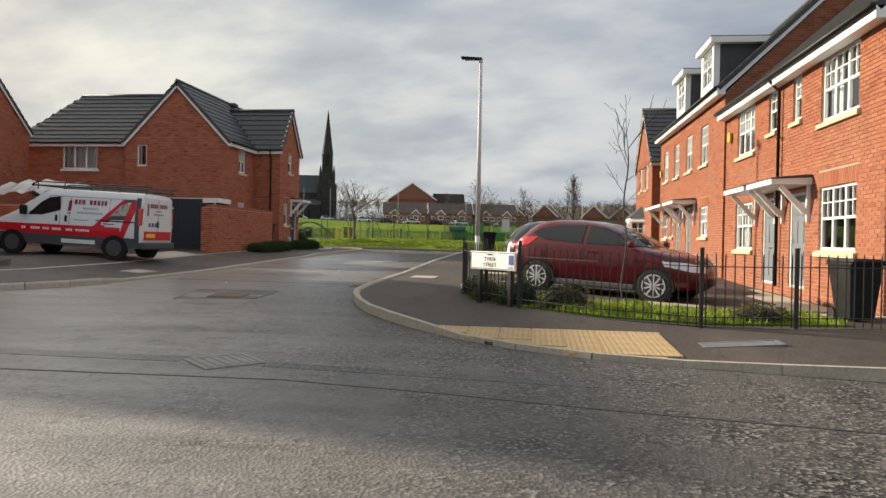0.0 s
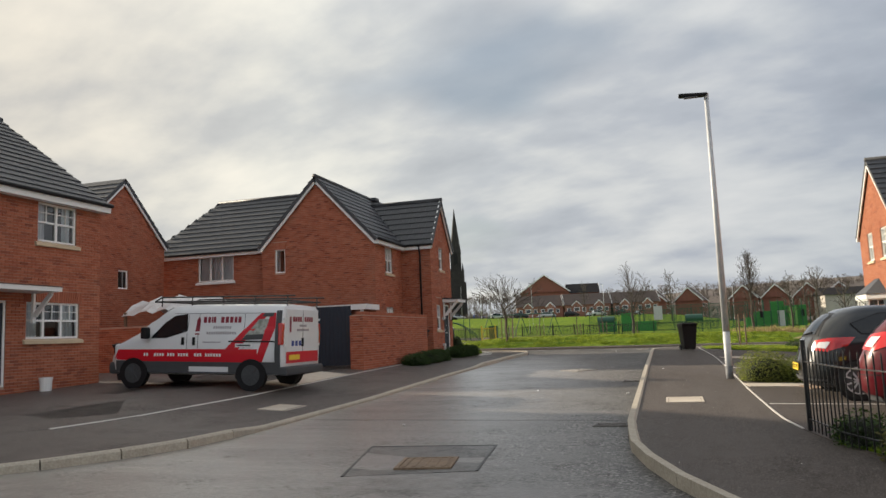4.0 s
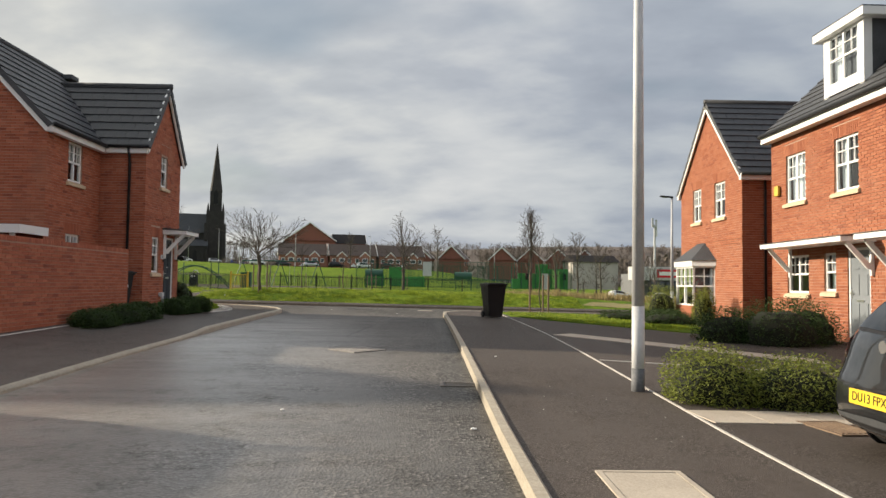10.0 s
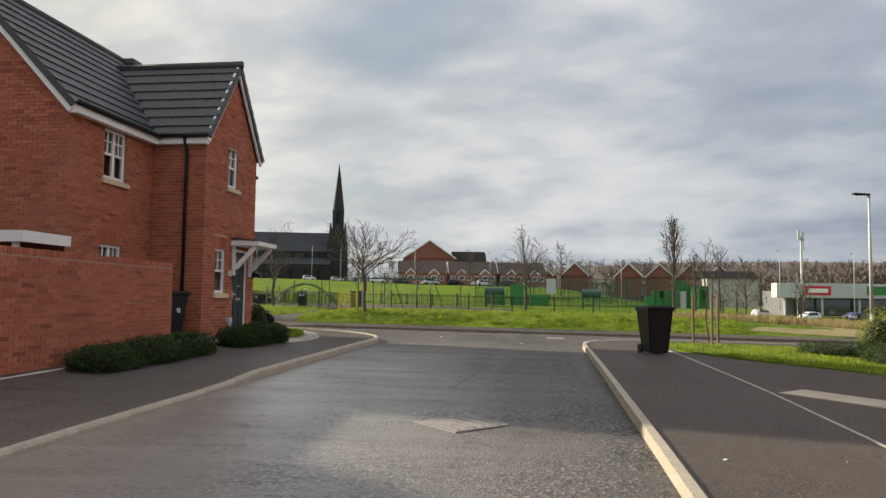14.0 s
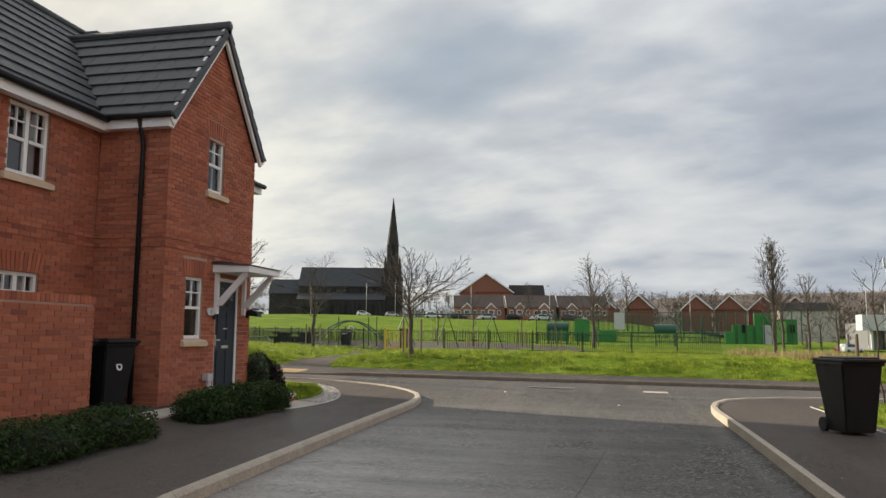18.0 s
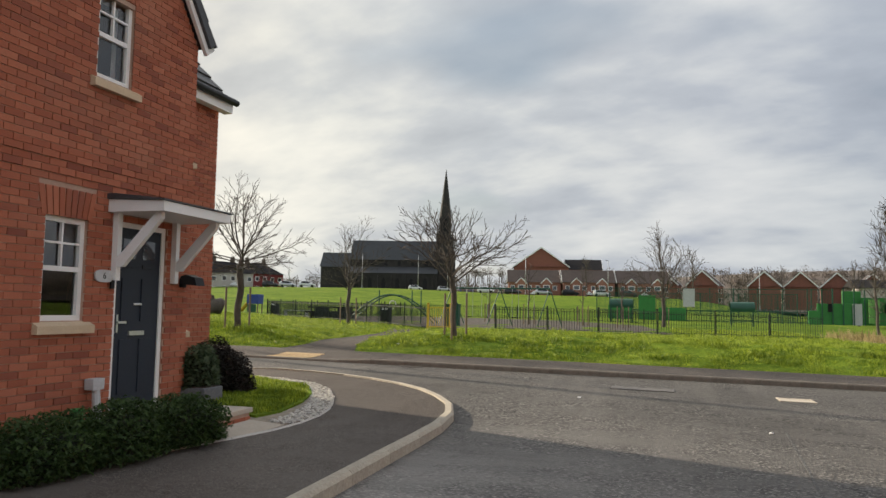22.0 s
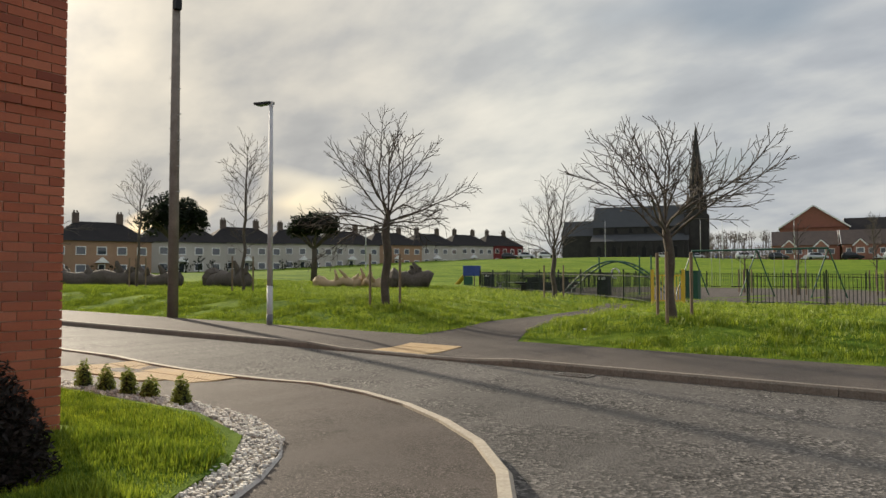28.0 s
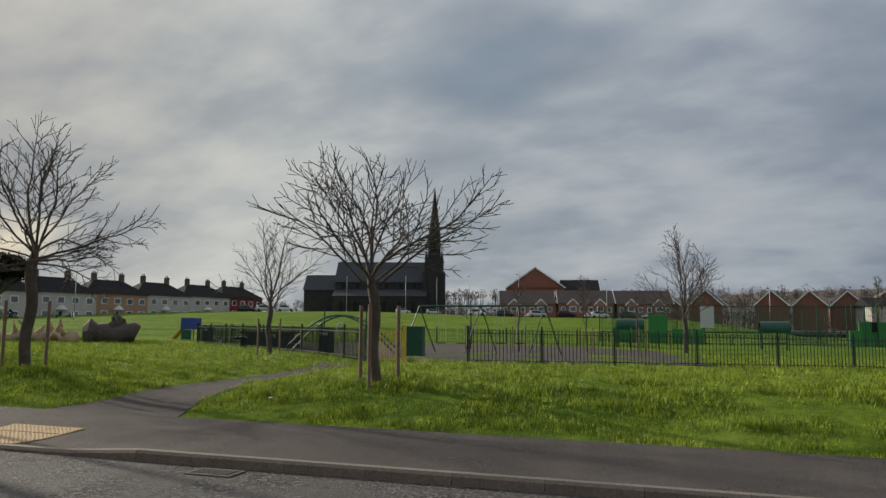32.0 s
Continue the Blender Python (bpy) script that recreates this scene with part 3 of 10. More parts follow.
def kerb_run(name, line, wide, tall, off, mat, length, label):
    """Kerb stones end to end along a line, each with a bullnosed top edge."""
    group = thing(name, Matrix(), label, "kerb", kind="structure")
    shared = {}
    pts = [Vector((x, y, 0)) for x, y in line]
    # march along the line
    dist = [0.0]
    for a, b in zip(pts, pts[1:]):
        dist.append(dist[-1] + (b - a).length)

    def along(s):
        for i in range(len(pts) - 1):
            if s <= dist[i + 1] or i == len(pts) - 2:
                f = (s - dist[i]) / (dist[i + 1] - dist[i])
                return pts[i].lerp(pts[i + 1], f)
    s = 0.0
    while s < dist[-1] - 0.2:
        e = min(s + length, dist[-1])
        a, b = along(s), along(e)
        mid = (a + b) / 2
        if not (-32 < mid.x < 22):
            s = e
            continue
        a.z, b.z = foot_z(a.x, a.y), foot_z(b.x, b.y)
        L = round((b - a).length - 0.008, 2)
        key = L
        if key not in shared:
            bm = bmesh.new()
            prof = [(-wide / 2, -0.15), (wide / 2, -0.15), (wide / 2, tall), (-wide / 2 + 0.03, tall), (-wide / 2, tall - 0.03)]
            prism(bm, prof, lambda u, v, d: (d, u, v), -L / 2, L / 2)
            me = bpy.data.meshes.new("kerbstone")
            bm.to_mesh(me)
            bm.free()
            me.materials.append(mat)
            shared[key] = me
        ob = new("kerbstone", shared[key])
        ob.parent = group
        ang = math.degrees(math.atan2(b.y - a.y, b.x - a.x))
        tilt = math.degrees(math.atan2(b.z - a.z, (b - a).length))
        ob.matrix_world = pose(mid.x, mid.y, (a.z + b.z) / 2 + off, 0, -tilt, ang)
        s = e


def window(house, u0, u1, v0, v1, place, cols=2, bars=True, sill=True, depth=0.06, mat_sill=None, drape="sides"):
    """A white casement in an opening of a wall; place(u, v, d) gives its corners, d outwards."""
    fw = 0.055

    def bar(bm, a0, a1, b0, b1, d0=-depth - 0.05, d1=-depth + 0.01):
        q = [bm.verts.new(place(u, v, d)) for d in (d0, d1) for u, v in ((a0, b0), (a1, b0), (a1, b1), (a0, b1))]
        for f in ((0, 1, 2, 3), (4, 5, 6, 7), (0, 1, 5, 4), (1, 2, 6, 5), (2, 3, 7, 6), (3, 0, 4, 7)):
            bm.faces.new([q[i] for i in f])
    bm = bmesh.new()
    rings = []
    for d in (-depth - 0.05, -depth + 0.01):
        rings.append([bm.verts.new(place(u, v, d)) for u, v in ((u0, v0), (u1, v0), (u1, v1), (u0, v1))])
        rings.append([bm.verts.new(place(u, v, d)) for u, v in ((u0 + fw, v0 + fw), (u1 - fw, v0 + fw), (u1 - fw, v1 - fw), (u0 + fw, v1 - fw))])
    for k in range(4):
        j = (k + 1) % 4
        for p, q in ((0, 1), (2, 3), (0, 2), (1, 3)):
            bm.faces.new((rings[p][k], rings[p][j], rings[q][j], rings[q][k]))
    bmesh.ops.recalc_face_normals(bm, faces=bm.faces[:])
    win = part("window", bm, M_WHITE, house, "white framed casement window with glazing bars")
    wcol = (u1 - u0) / cols
    spans = []
    for c in range(1, cols):
        spans.append((u0 + c * wcol - 0.035, u0 + c * wcol + 0.035, v0 + fw, v1 - fw, -depth - 0.048, -depth + 0.008))
    if bars:
        mid = v0 + (v1 - v0) * 0.5
        for c in range(cols):
            a, b = u0 + c * wcol + 0.045, u0 + (c + 1) * wcol - 0.045
            spans.append((a, b, mid - 0.025, mid + 0.025, -depth - 0.046, -depth + 0.006))
            if v1 - v0 > 0.7:
                h = mid + (v1 - mid) * 0.5
                spans.append((a, b, h - 0.011, h + 0.011, -depth - 0.035, -depth + 0.004))
                spans.append(((a + b) / 2 - 0.011, (a + b) / 2 + 0.011, mid + 0.026, v1 - fw, -depth - 0.034, -depth + 0.003))
    for s in spans:
        bm = bmesh.new()
        bar(bm, *s)
        bmesh.ops.recalc_face_normals(bm, faces=bm.faces[:])
        part("glazing_bar", bm, M_WHITE, win)
    bm = bmesh.new()
    d = -depth - 0.03
    bm.faces.new([bm.verts.new(place(u, v, d)) for u, v in ((u0 + 0.02, v0 + 0.02), (u1 - 0.02, v0 + 0.02), (u1 - 0.02, v1 - 0.02), (u0 + 0.02, v1 - 0.02))])
    part("pane", bm, M_PANE, win)
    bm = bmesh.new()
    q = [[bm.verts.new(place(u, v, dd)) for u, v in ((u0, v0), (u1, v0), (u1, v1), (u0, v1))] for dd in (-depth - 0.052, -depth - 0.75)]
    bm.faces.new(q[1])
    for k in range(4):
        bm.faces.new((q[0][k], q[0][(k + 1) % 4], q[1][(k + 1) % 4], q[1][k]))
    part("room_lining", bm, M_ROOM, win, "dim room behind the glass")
    hangs = {"sides": ((u0 + 0.04, u0 + 0.30 * (u1 - u0)), (u1 - 0.26 * (u1 - u0), u1 - 0.04)), "net": ((u0 + 0.03, u1 - 0.03),), "blind": ((u0 + 0.03, u1 - 0.03),), "none": ()}[drape]
    for a, b in hangs:
        bm = bmesh.new()
        top, low = v1 - 0.03, v0 + 0.03 if drape != "blind" else v0 + (v1 - v0) * 0.45
        cols_n = max(int((b - a) / 0.05), 3)
        prev = None
        for k in range(cols_n + 1):
            u = a + (b - a) * k / cols_n
            dd = -depth - 0.13 - (0.025 if k % 2 else 0.0)
            pair = [bm.verts.new(place(u, low, dd)), bm.verts.new(place(u, top, dd))]
            if prev:
                bm.faces.new((prev[0], pair[0], pair[1], prev[1]))
            prev = pair
        part("blind" if drape == "blind" else "curtain", bm, M_NET, win, "pale folded curtain" if drape != "blind" else "pale vertical blind")
    if sill:
        bm = bmesh.new()
        prism(bm, [(-0.02, -0.13), (0.07, -0.13), (0.07, -0.05), (-0.02, -0.005), (-depth, -0.005), (-depth, -0.13)], lambda o, v, u: place(u, v0 + v, o), u0 - 0.09, u1 + 0.09)
        part("sill", bm, mat_sill or M_CREAM, win, "buff stone sill")
    return win


def brick_block(place, u0, u1, v0, v1, d0, d1):
    vs = [place(u, v, d) for d in (d0, d1) for u, v in ((u0, v0), (u1, v0), (u1, v1), (u0, v1))]
    return vs


BRICK_FACES = ((4, 5, 6, 7), (0, 1, 5, 4), (1, 2, 6, 5), (2, 3, 7, 6), (3, 0, 4, 7))


def brick_wall(house, name, place, length, top, openings, mat, base=0.0, bands=(), singles=0, single_box=None, gable=None, lintels=True):
    """A wall in stretcher bond: a mortar backing with real openings, and bricks proud of it.
    place(u, v, d): u along, v up, d outwards. gable(u): height at u, if the top is not level."""
    us = sorted({0.0, length, *[o[0] for o in openings], *[o[1] for o in openings]} | ({length / 2} if gable else set()))
    vs = sorted({base, top, *[o[2] for o in openings], *[o[3] for o in openings]})
    bm = bmesh.new()

    def solid(u0, u1, v0, v1):
        u0, u1 = max(u0, 0.014), min(u1, length - 0.014)
        q = [bm.verts.new(place(u, v, d)) for d in (-0.24, -0.012) for u, v in ((u0, v0), (u1, v0), (u1, v1), (u0, v1))]
        for f in ((3, 2, 1, 0), *BRICK_FACES):
            bm.faces.new([q[i] for i in f])
    for a, b in zip(us, us[1:]):
        for c, d in zip(vs, vs[1:]):
            mu, mv = (a + b) / 2, (c + d) / 2
            if any(o[0] < mu < o[1] and o[2] < mv < o[3] for o in openings):
                continue
            solid(a, b, c, d)
    if gable:
        outline = [(0.014, top), (length - 0.014, top), (length / 2, gable(length / 2))]
        prism(bm, outline, place, -0.24, -0.012)
    bmesh.ops.remove_doubles(bm, verts=bm.verts[:], dist=0.001)
    bmesh.ops.recalc_face_normals(bm, faces=bm.faces[:])
    wall = part(name, bm, M_MORTAR, house, "brick wall with pale pink mortar joints")
    peak = gable(length / 2) if gable else top
    verts, faces, loose = [], [], []
    row = 0
    v = base
    rng = random.Random(len(name) * 7 + int(length * 100))
    while v + 0.06 < peak:
        lo, hi = 0.003, length - 0.003
        if gable and v + 0.065 > top:
            k = (v + 0.065 - top) / (peak - top)
            lo, hi = length / 2 * k, length - length / 2 * k
        offset = 0.1125 if row % 2 else 0.0
        proud = 0.012 if any(b0 <= v < b1 for b0, b1 in bands) else 0.0
        k0 = math.floor((lo - offset) / 0.225)
        u = k0 * 0.225 + offset
        while u < hi:
            a, b = max(u, lo), min(u + 0.215, hi)
            u += 0.225
            if b - a < 0.03:
                continue
            cuts = [(a, b)]
            for o in openings:
                if v + 0.065 > o[2] and v < o[3] + (0.0 if not lintels or len(o) > 4 else 0.30):
                    grow = 0.0 if v < o[3] else 0.05 + 0.2 * (v - o[3])
                    nxt = []
                    for p, q in cuts:
                        if q <= o[0] - grow or p >= o[1] + grow:
                            nxt.append((p, q))
                        else:
                            if o[0] - grow - p > 0.03:
                                nxt.append((p, o[0] - grow))
                            if q - o[1] - grow > 0.03:
                                nxt.append((o[1] + grow, q))
                    cuts = nxt
            for p, q in cuts:
                j = rng.uniform(-0.0015, 0.0015)
                item = (p, q, v, v + 0.065, -0.02, j + proud)
                if singles and single_box and single_box[0] < p < single_box[1] and single_box[2] < v < single_box[3] and len(loose) < singles:
                    loose.append(item)
                else:
                    n0 = len(verts)
                    verts += brick_block(place, *item)
                    faces += [tuple(n0 + i for i in f) for f in BRICK_FACES]
        v += 0.075
        row += 1
    # soldier course over the openings
    if lintels:
        for o in openings:
            if len(o) > 4:
                continue
            count = max(int(round((o[1] - o[0] + 0.1) / 0.075)), 2)
            w = (o[1] - o[0] + 0.1) / count
            for k in range(count):
                lean = ((k + 0.5) / count - 0.5) * 0.13
                n0 = len(verts)
                a = o[0] - 0.05 + k * w
                q = [(a, o[3]), (a + w - 0.012, o[3]), (a + w - 0.010 + lean, o[3] + 0.292), (a + lean, o[3] + 0.292)]
                verts += [place(uu, vv, d) for d in (-0.02, 0.004) for uu, vv in q]
                faces += [tuple(n0 + i for i in f) for f in BRICK_FACES]
    if verts:
        bricks = raw("brickwork", verts, faces, mat, wall, "rows of red facing bricks")
        bricks["kind"] = "stuff"
    shared = {}
    for p, q, v0, v1, d0, d1 in loose:
        key = (round(q - p, 2))
        if key not in shared:
            me = bpy.data.meshes.new("brick")
            o = Vector(place(0, 0, 0))
            w = q - p
            me.from_pydata([Vector(c) - o for c in brick_block(place, -w / 2, w / 2, 0, 0.065, -0.02, 0.0)], [], [tuple(f) for f in BRICK_FACES])
            me.materials.append(mat)
            shared[key] = me
        ob = new("brick", shared[key])
        ob.parent = wall
        ob.location = Vector(place((p + q) / 2, v0, d1))
    return wall


def tiled_slope(house, name, origin, along, up, width, run, left=lambda f: 0.0, right=lambda f: 0.0, gauge=0.33, tile=0.33, singles=0):
    """Concrete tiles in lapping courses on a slope. left, right: how far the sides draw in at fraction f of the run."""
    o, a, s = Vector(origin), Vector(along).normalized(), Vector(up).normalized()
    n = a.cross(s).normalized()
    if n.z < 0:
        n = -n
    courses = max(int(round(run / gauge)), 1)
    g = run / courses
    bm = bmesh.new()
    ring = [(left(0), 0), (width - right(0), 0), (width - right(1), run), (left(1), run)]
    low = [bm.verts.new(o + a * u + s * v - n * 0.10) for u, v in ring]
    high = [bm.verts.new(o + a * u + s * v + n * 0.004) for u, v in ring]
    if (Vector(low[2].co) - Vector(low[3].co)).length < 0.01:
        low, high = low[:3], high[:3]
    bm.faces.new(low[::-1])
    bm.faces.new(high)
    for i in range(len(low)):
        bm.faces.new((low[i], low[(i + 1) % len(low)], high[(i + 1) % len(low)], high[i]))
    bmesh.ops.recalc_face_normals(bm, faces=bm.faces[:])
    deck = part(name, bm, M_ROOFTILE, house, "pitched roof of dark grey tiles")
    verts, faces, made = [], [], 0
    rng = random.Random(courses + int(width * 10))
    for c in range(courses):
        f = (c + 0.5) / courses
        lo, hi = left(f), width - right(f)
        shift = 0.5 * tile if c % 2 else 0.0
        u = math.floor((lo - shift) / tile) * tile + shift
        while u < hi:
            p, q = max(u + 0.004, lo), min(u + tile - 0.004, hi)
            u += tile
            if q - p < 0.04:
                continue
            lift = rng.uniform(0, 0.004)
            v0, v1 = c * g - 0.03, (c + 1) * g
            pts = [(p, v0, 0.01), (q, v0, 0.01), (q, v1, 0.004), (p, v1, 0.004), (p, v0, 0.045 + lift), (q, v0, 0.045 + lift), (q, v1, 0.014), (p, v1, 0.014)]
            co = [o + a * uu + s * vv + n * dd for uu, vv, dd in pts]
            if made < singles:
                m = Vector(co[0])
                me = bpy.data.meshes.new("tile")
                me.from_pydata([x - m for x in co], [], [tuple(x) for x in BRICK_FACES])
                me.materials.append(M_ROOFTILE)
                ob = new("tile", me)
                ob.parent, ob.location = deck, m
                made += 1
            else:
                n0 = len(verts)
                verts += co
                faces += [tuple(n0 + i for i in x) for x in BRICK_FACES]
    if verts:
        raw("tiling", verts, faces, M_ROOFTILE, deck)["kind"] = "stuff"
    return deck


def rod(house, name, a, b, size, mat, label=""):
    """A straight bar of square section between two places, as wide and as tall as size."""
    a, b = Vector(a), Vector(b)
    d = b - a
    bm = bmesh.new()
    up = Vector((0, 0, 1)) if abs(d.normalized().z) < 0.95 else Vector((0, 1, 0))
    side = d.cross(up).normalized()
    vert = side.cross(d).normalized()
    w, h = size
    q = [bm.verts.new(p + side * i * w / 2 + vert * j * h / 2) for p in (a, b) for i, j in ((-1, -1), (1, -1), (1, 1), (-1, 1))]
    for f in ((3, 2, 1, 0), (4, 5, 6, 7), (0, 1, 5, 4), (1, 2, 6, 5), (2, 3, 7, 6), (3, 0, 4, 7)):
        bm.faces.new([q[i] for i in f])
    bmesh.ops.recalc_face_normals(bm, faces=bm.faces[:])
    return part(name, bm, mat, house, label)


def pipe(house, name, pts, r, mat=None, label=""):
    return part(name, tube(bmesh.new(), pts, r, 8), mat or M_BLACK, house, label, smooth=True)


def panel_door(house, place, u0, u1, v0, v1, mat, label, depth=0.05, glass=True):
    """A panelled front door in a white frame, with glazing, letter plate and handle."""
    bm = bmesh.new()

    def cuboid(a0, a1, b0, b1, d0, d1):
        q = [bm.verts.new(place(u, v, d)) for d in (d0, d1) for u, v in ((a0, b0), (a1, b0), (a1, b1), (a0, b1))]
        for f in ((3, 2, 1, 0), *BRICK_FACES):
            bm.faces.new([q[i] for i in f])
    cuboid(u0 + 0.06, u1 - 0.06, v0 + 0.04, v1 - 0.06, -depth - 0.05, -depth)
    w, h = u1 - u0 - 0.12, v1 - v0 - 0.1
    bmesh.ops.recalc_face_normals(bm, faces=bm.faces[:])
    door = part("door", bm, mat, house, label)
    for i in (0.14, 0.58):
        for j0, j1 in ((0.08, 0.38), (0.48, 0.72), (0.78, 0.80)):
            bm = bmesh.new()
            a, b = u0 + 0.06 + w * i, u0 + 0.06 + w * (i + 0.28)
            cuboid(a, b, v0 + 0.04 + h * j0, v0 + 0.04 + h * j1, -depth - 0.01, -depth + 0.014)
            bmesh.ops.recalc_face_normals(bm, faces=bm.faces[:])
            part("door_panel", bm, mat, door)
    bm = bmesh.new()
    cuboid(u0, u0 + 0.06, v0, v1, -depth - 0.06, -depth + 0.02)
    cuboid(u1 - 0.06, u1, v0, v1, -depth - 0.06, -depth + 0.02)
    cuboid(u0 + 0.06, u1 - 0.06, v1 - 0.06, v1, -depth - 0.06, -depth + 0.02)
    cuboid(u0 + 0.06, u1 - 0.06, v0, v0 + 0.04, -depth - 0.06, -depth + 0.04)
    bmesh.ops.recalc_face_normals(bm, faces=bm.faces[:])
    part("frame", bm, M_WHITE, door, "white door frame")
    if glass:
        for i in (0.14, 0.58):
            bm = bmesh.new()
            a, b = u0 + 0.06 + w * i, u0 + 0.06 + w * (i + 0.28)
            cuboid(a, b, v0 + 0.04 + h * 0.83, v0 + 0.04 + h * 0.94, -depth - 0.005, -depth + 0.006)
            part("pane", bm, M_GLASS, door)
    bm = bmesh.new()
    cuboid((u0 + u1) / 2 - 0.13, (u0 + u1) / 2 + 0.13, v0 + h * 0.42, v0 + h * 0.42 + 0.05, -depth, -depth + 0.02)
    part("letter_plate", bm, M_CHROME, door, "chrome letter plate")
    bm = bmesh.new()
    cuboid(u0 + 0.09, u0 + 0.12, v0 + 0.9, v0 + 1.1, -depth, -depth + 0.02)
    cuboid(u0 + 0.09, u0 + 0.22, v0 + 1.0, v0 + 1.025, -depth + 0.03, -depth + 0.05)
    part("handle", bm, M_CHROME, door, "chrome lever handle")
    return door


def canopy(house, place, u0, u1, v, reach=0.72, label="flat white door canopy on timber brackets"):
    """A flat porch canopy with a sloped lead top and two bracket frames."""
    top = part("canopy", prism(bmesh.new(), [(0.0, 0.0), (reach, 0.0), (reach, 0.11), (0.0, 0.14)], lambda o, w, u: place(u, v + w, o), u0, u1), M_WHITE, house, label)
    part("canopy_cover", prism(bmesh.new(), [(0.0, 0.144), (reach + 0.02, 0.114), (reach + 0.02, 0.13), (0.12, 0.2), (0.0, 0.2)], lambda o, w, u: place(u, v + w, o), u0 - 0.03, u1 + 0.03), M_ROOFTILE, top, "grey canopy covering")
    for u in (u0 + 0.12, u1 - 0.12):
        bm = bmesh.new()
        prism(bm, [(0.0, -0.75), (0.07, -0.75), (0.07, 0.0), (0.0, 0.0)], lambda o, w, k: place(k, v + w, o), u - 0.035, u + 0.035)
        prism(bm, [(0.07, -0.60), (0.14, -0.60), (0.62, -0.07), (0.62, 0.0), (0.55, 0.0), (0.07, -0.5)], lambda o, w, k: place(k, v + w, o), u - 0.03, u + 0.03)
        part("bracket", bm, M_WHITE, top)
    return top


def east(x, y0):
    """Placing on a wall that faces +x, u running along +y."""
    return lambda u, v, d: (x + d, y0 + u, v)


def west(x, y1):
    """Placing on a wall that faces -x, u running along -y."""
    return lambda u, v, d: (x - d, y1 - u, v)


def south(y, x0):
    """Placing on a wall that faces -y, u running along +x."""
    return lambda u, v, d: (x0 + u, y - d, v)


def north(y, x1):
    """Placing on a wall that faces +y, u running along -x."""
    return lambda u, v, d: (x1 - u, y + d, v)


# ---- the brick house at the corner (west side) ----
def corner_house():
    h = thing("corner_house", Matrix(), "two-storey red brick house with grey tiled gables and white fascias", "house")
    # front wing, facing the street
    pl = east(-12.35, 35.25)
    ops = [(0.66, 1.24, 2.14, 3.2), (1.68, 2.56, 1.1, 3.25, 1), (1.24, 1.80, 4.78, 5.78)]
    brick_wall(h, "wall_wing_east", pl, 3.02, 5.72, ops, M_BRICK, base=0.7, bands=((3.62, 3.69), (3.76, 3.83)), singles=300, single_box=(0.0, 3.3, 1.0, 2.9), gable=lambda u: 5.72 + 2.0 * (1 - abs(u - 1.51) / 1.51))
    window(h, 0.66, 1.24, 2.14, 3.2, pl, cols=1, drape="none")
    window(h, 1.24, 1.80, 4.78, 5.78, pl, cols=1)
    panel_door(h, pl, 1.68, 2.56, 1.1, 3.25, M_DOOR, "dark slate-blue panelled front door")
    canopy(h, pl, 1.52, 2.80, 3.33)
    brick_wall(h, "wall_wing_south", south(35.25, -13.65), 1.3, 5.75, [], M_BRICK, base=0.7, bands=((3.62, 3.69), (3.76, 3.83)))
    brick_wall(h, "wall_wing_north", north(38.27, -12.35), 1.3, 5.75, [], M_BRICK, base=0.7)
    # main block, gable to the south
    pl = east(-13.65, 32.15)
    ops = [(1.15, 1.95, 4.5, 5.55), (1.12, 1.92, 2.0, 3.1)]
    brick_wall(h, "wall_main_east", pl, 3.1, 5.75, ops, M_BRICK, base=0.7, bands=((3.62, 3.69), (3.76, 3.83)))
    for o in ops:
        window(h, *o, pl, cols=2)
    pl = east(-13.65, 38.27)
    ops = [(1.21, 1.75, 1.95, 3.2), (1.21, 1.75, 4.6, 5.6)]
    brick_wall(h, "wall_main_east_rear", pl, 2.48, 5.75, ops, M_BRICK, base=0.7, bands=((3.62, 3.69), (3.76, 3.83)))
    for o in ops:
        window(h, *o, pl, cols=1)
    pl = south(32.15, -18.6)
    ops = [(0.58, 1.04, 4.66, 5.62)]
    brick_wall(h, "wall_main_south", pl, 4.95, 5.75, ops, M_BRICK, base=0.7, gable=lambda u: 5.75 + 2.5 * (1 - abs(u - 2.475) / 2.475))
    window(h, *ops[0], pl, cols=1, bars=False, sill=False)
    brick_wall(h, "wall_main_north", north(40.75, -13.65), 4.95, 5.75, [], M_BRICK, base=0.7, gable=lambda u: 5.75 + 2.5 * (1 - abs(u - 2.475) / 2.475))
    # rear range to the west
    pl = south(32.6, -24.4)
    ops = [(2.44, 4.16, 4.55, 5.7)]
    brick_wall(h, "wall_rear_south", pl, 5.8, 5.75, ops, M_BRICK, base=0.7, lintels=False)
    window(h, *ops[0], pl, cols=3, bars=False, mat_sill=M_WHITE, drape="net")
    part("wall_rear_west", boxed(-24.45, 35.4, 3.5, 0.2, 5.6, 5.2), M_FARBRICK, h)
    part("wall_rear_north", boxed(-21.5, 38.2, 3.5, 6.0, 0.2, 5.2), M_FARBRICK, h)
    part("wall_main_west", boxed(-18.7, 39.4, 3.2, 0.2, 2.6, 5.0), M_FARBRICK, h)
    # roofs
    k = math.sqrt(2.6 ** 2 + 2.74 ** 2)
    tiled_slope(h, "roof_main_east", (-13.5, 32.0, 5.72), (0, 1, 0), (-2.6, 0, 2.74), 8.9, k)
    tiled_slope(h, "roof_main_west", (-18.72, 32.0, 5.72), (0, 1, 0), (2.6, 0, 2.74), 8.9, k)
    k2 = math.sqrt(1.72 ** 2 + 2.15 ** 2)
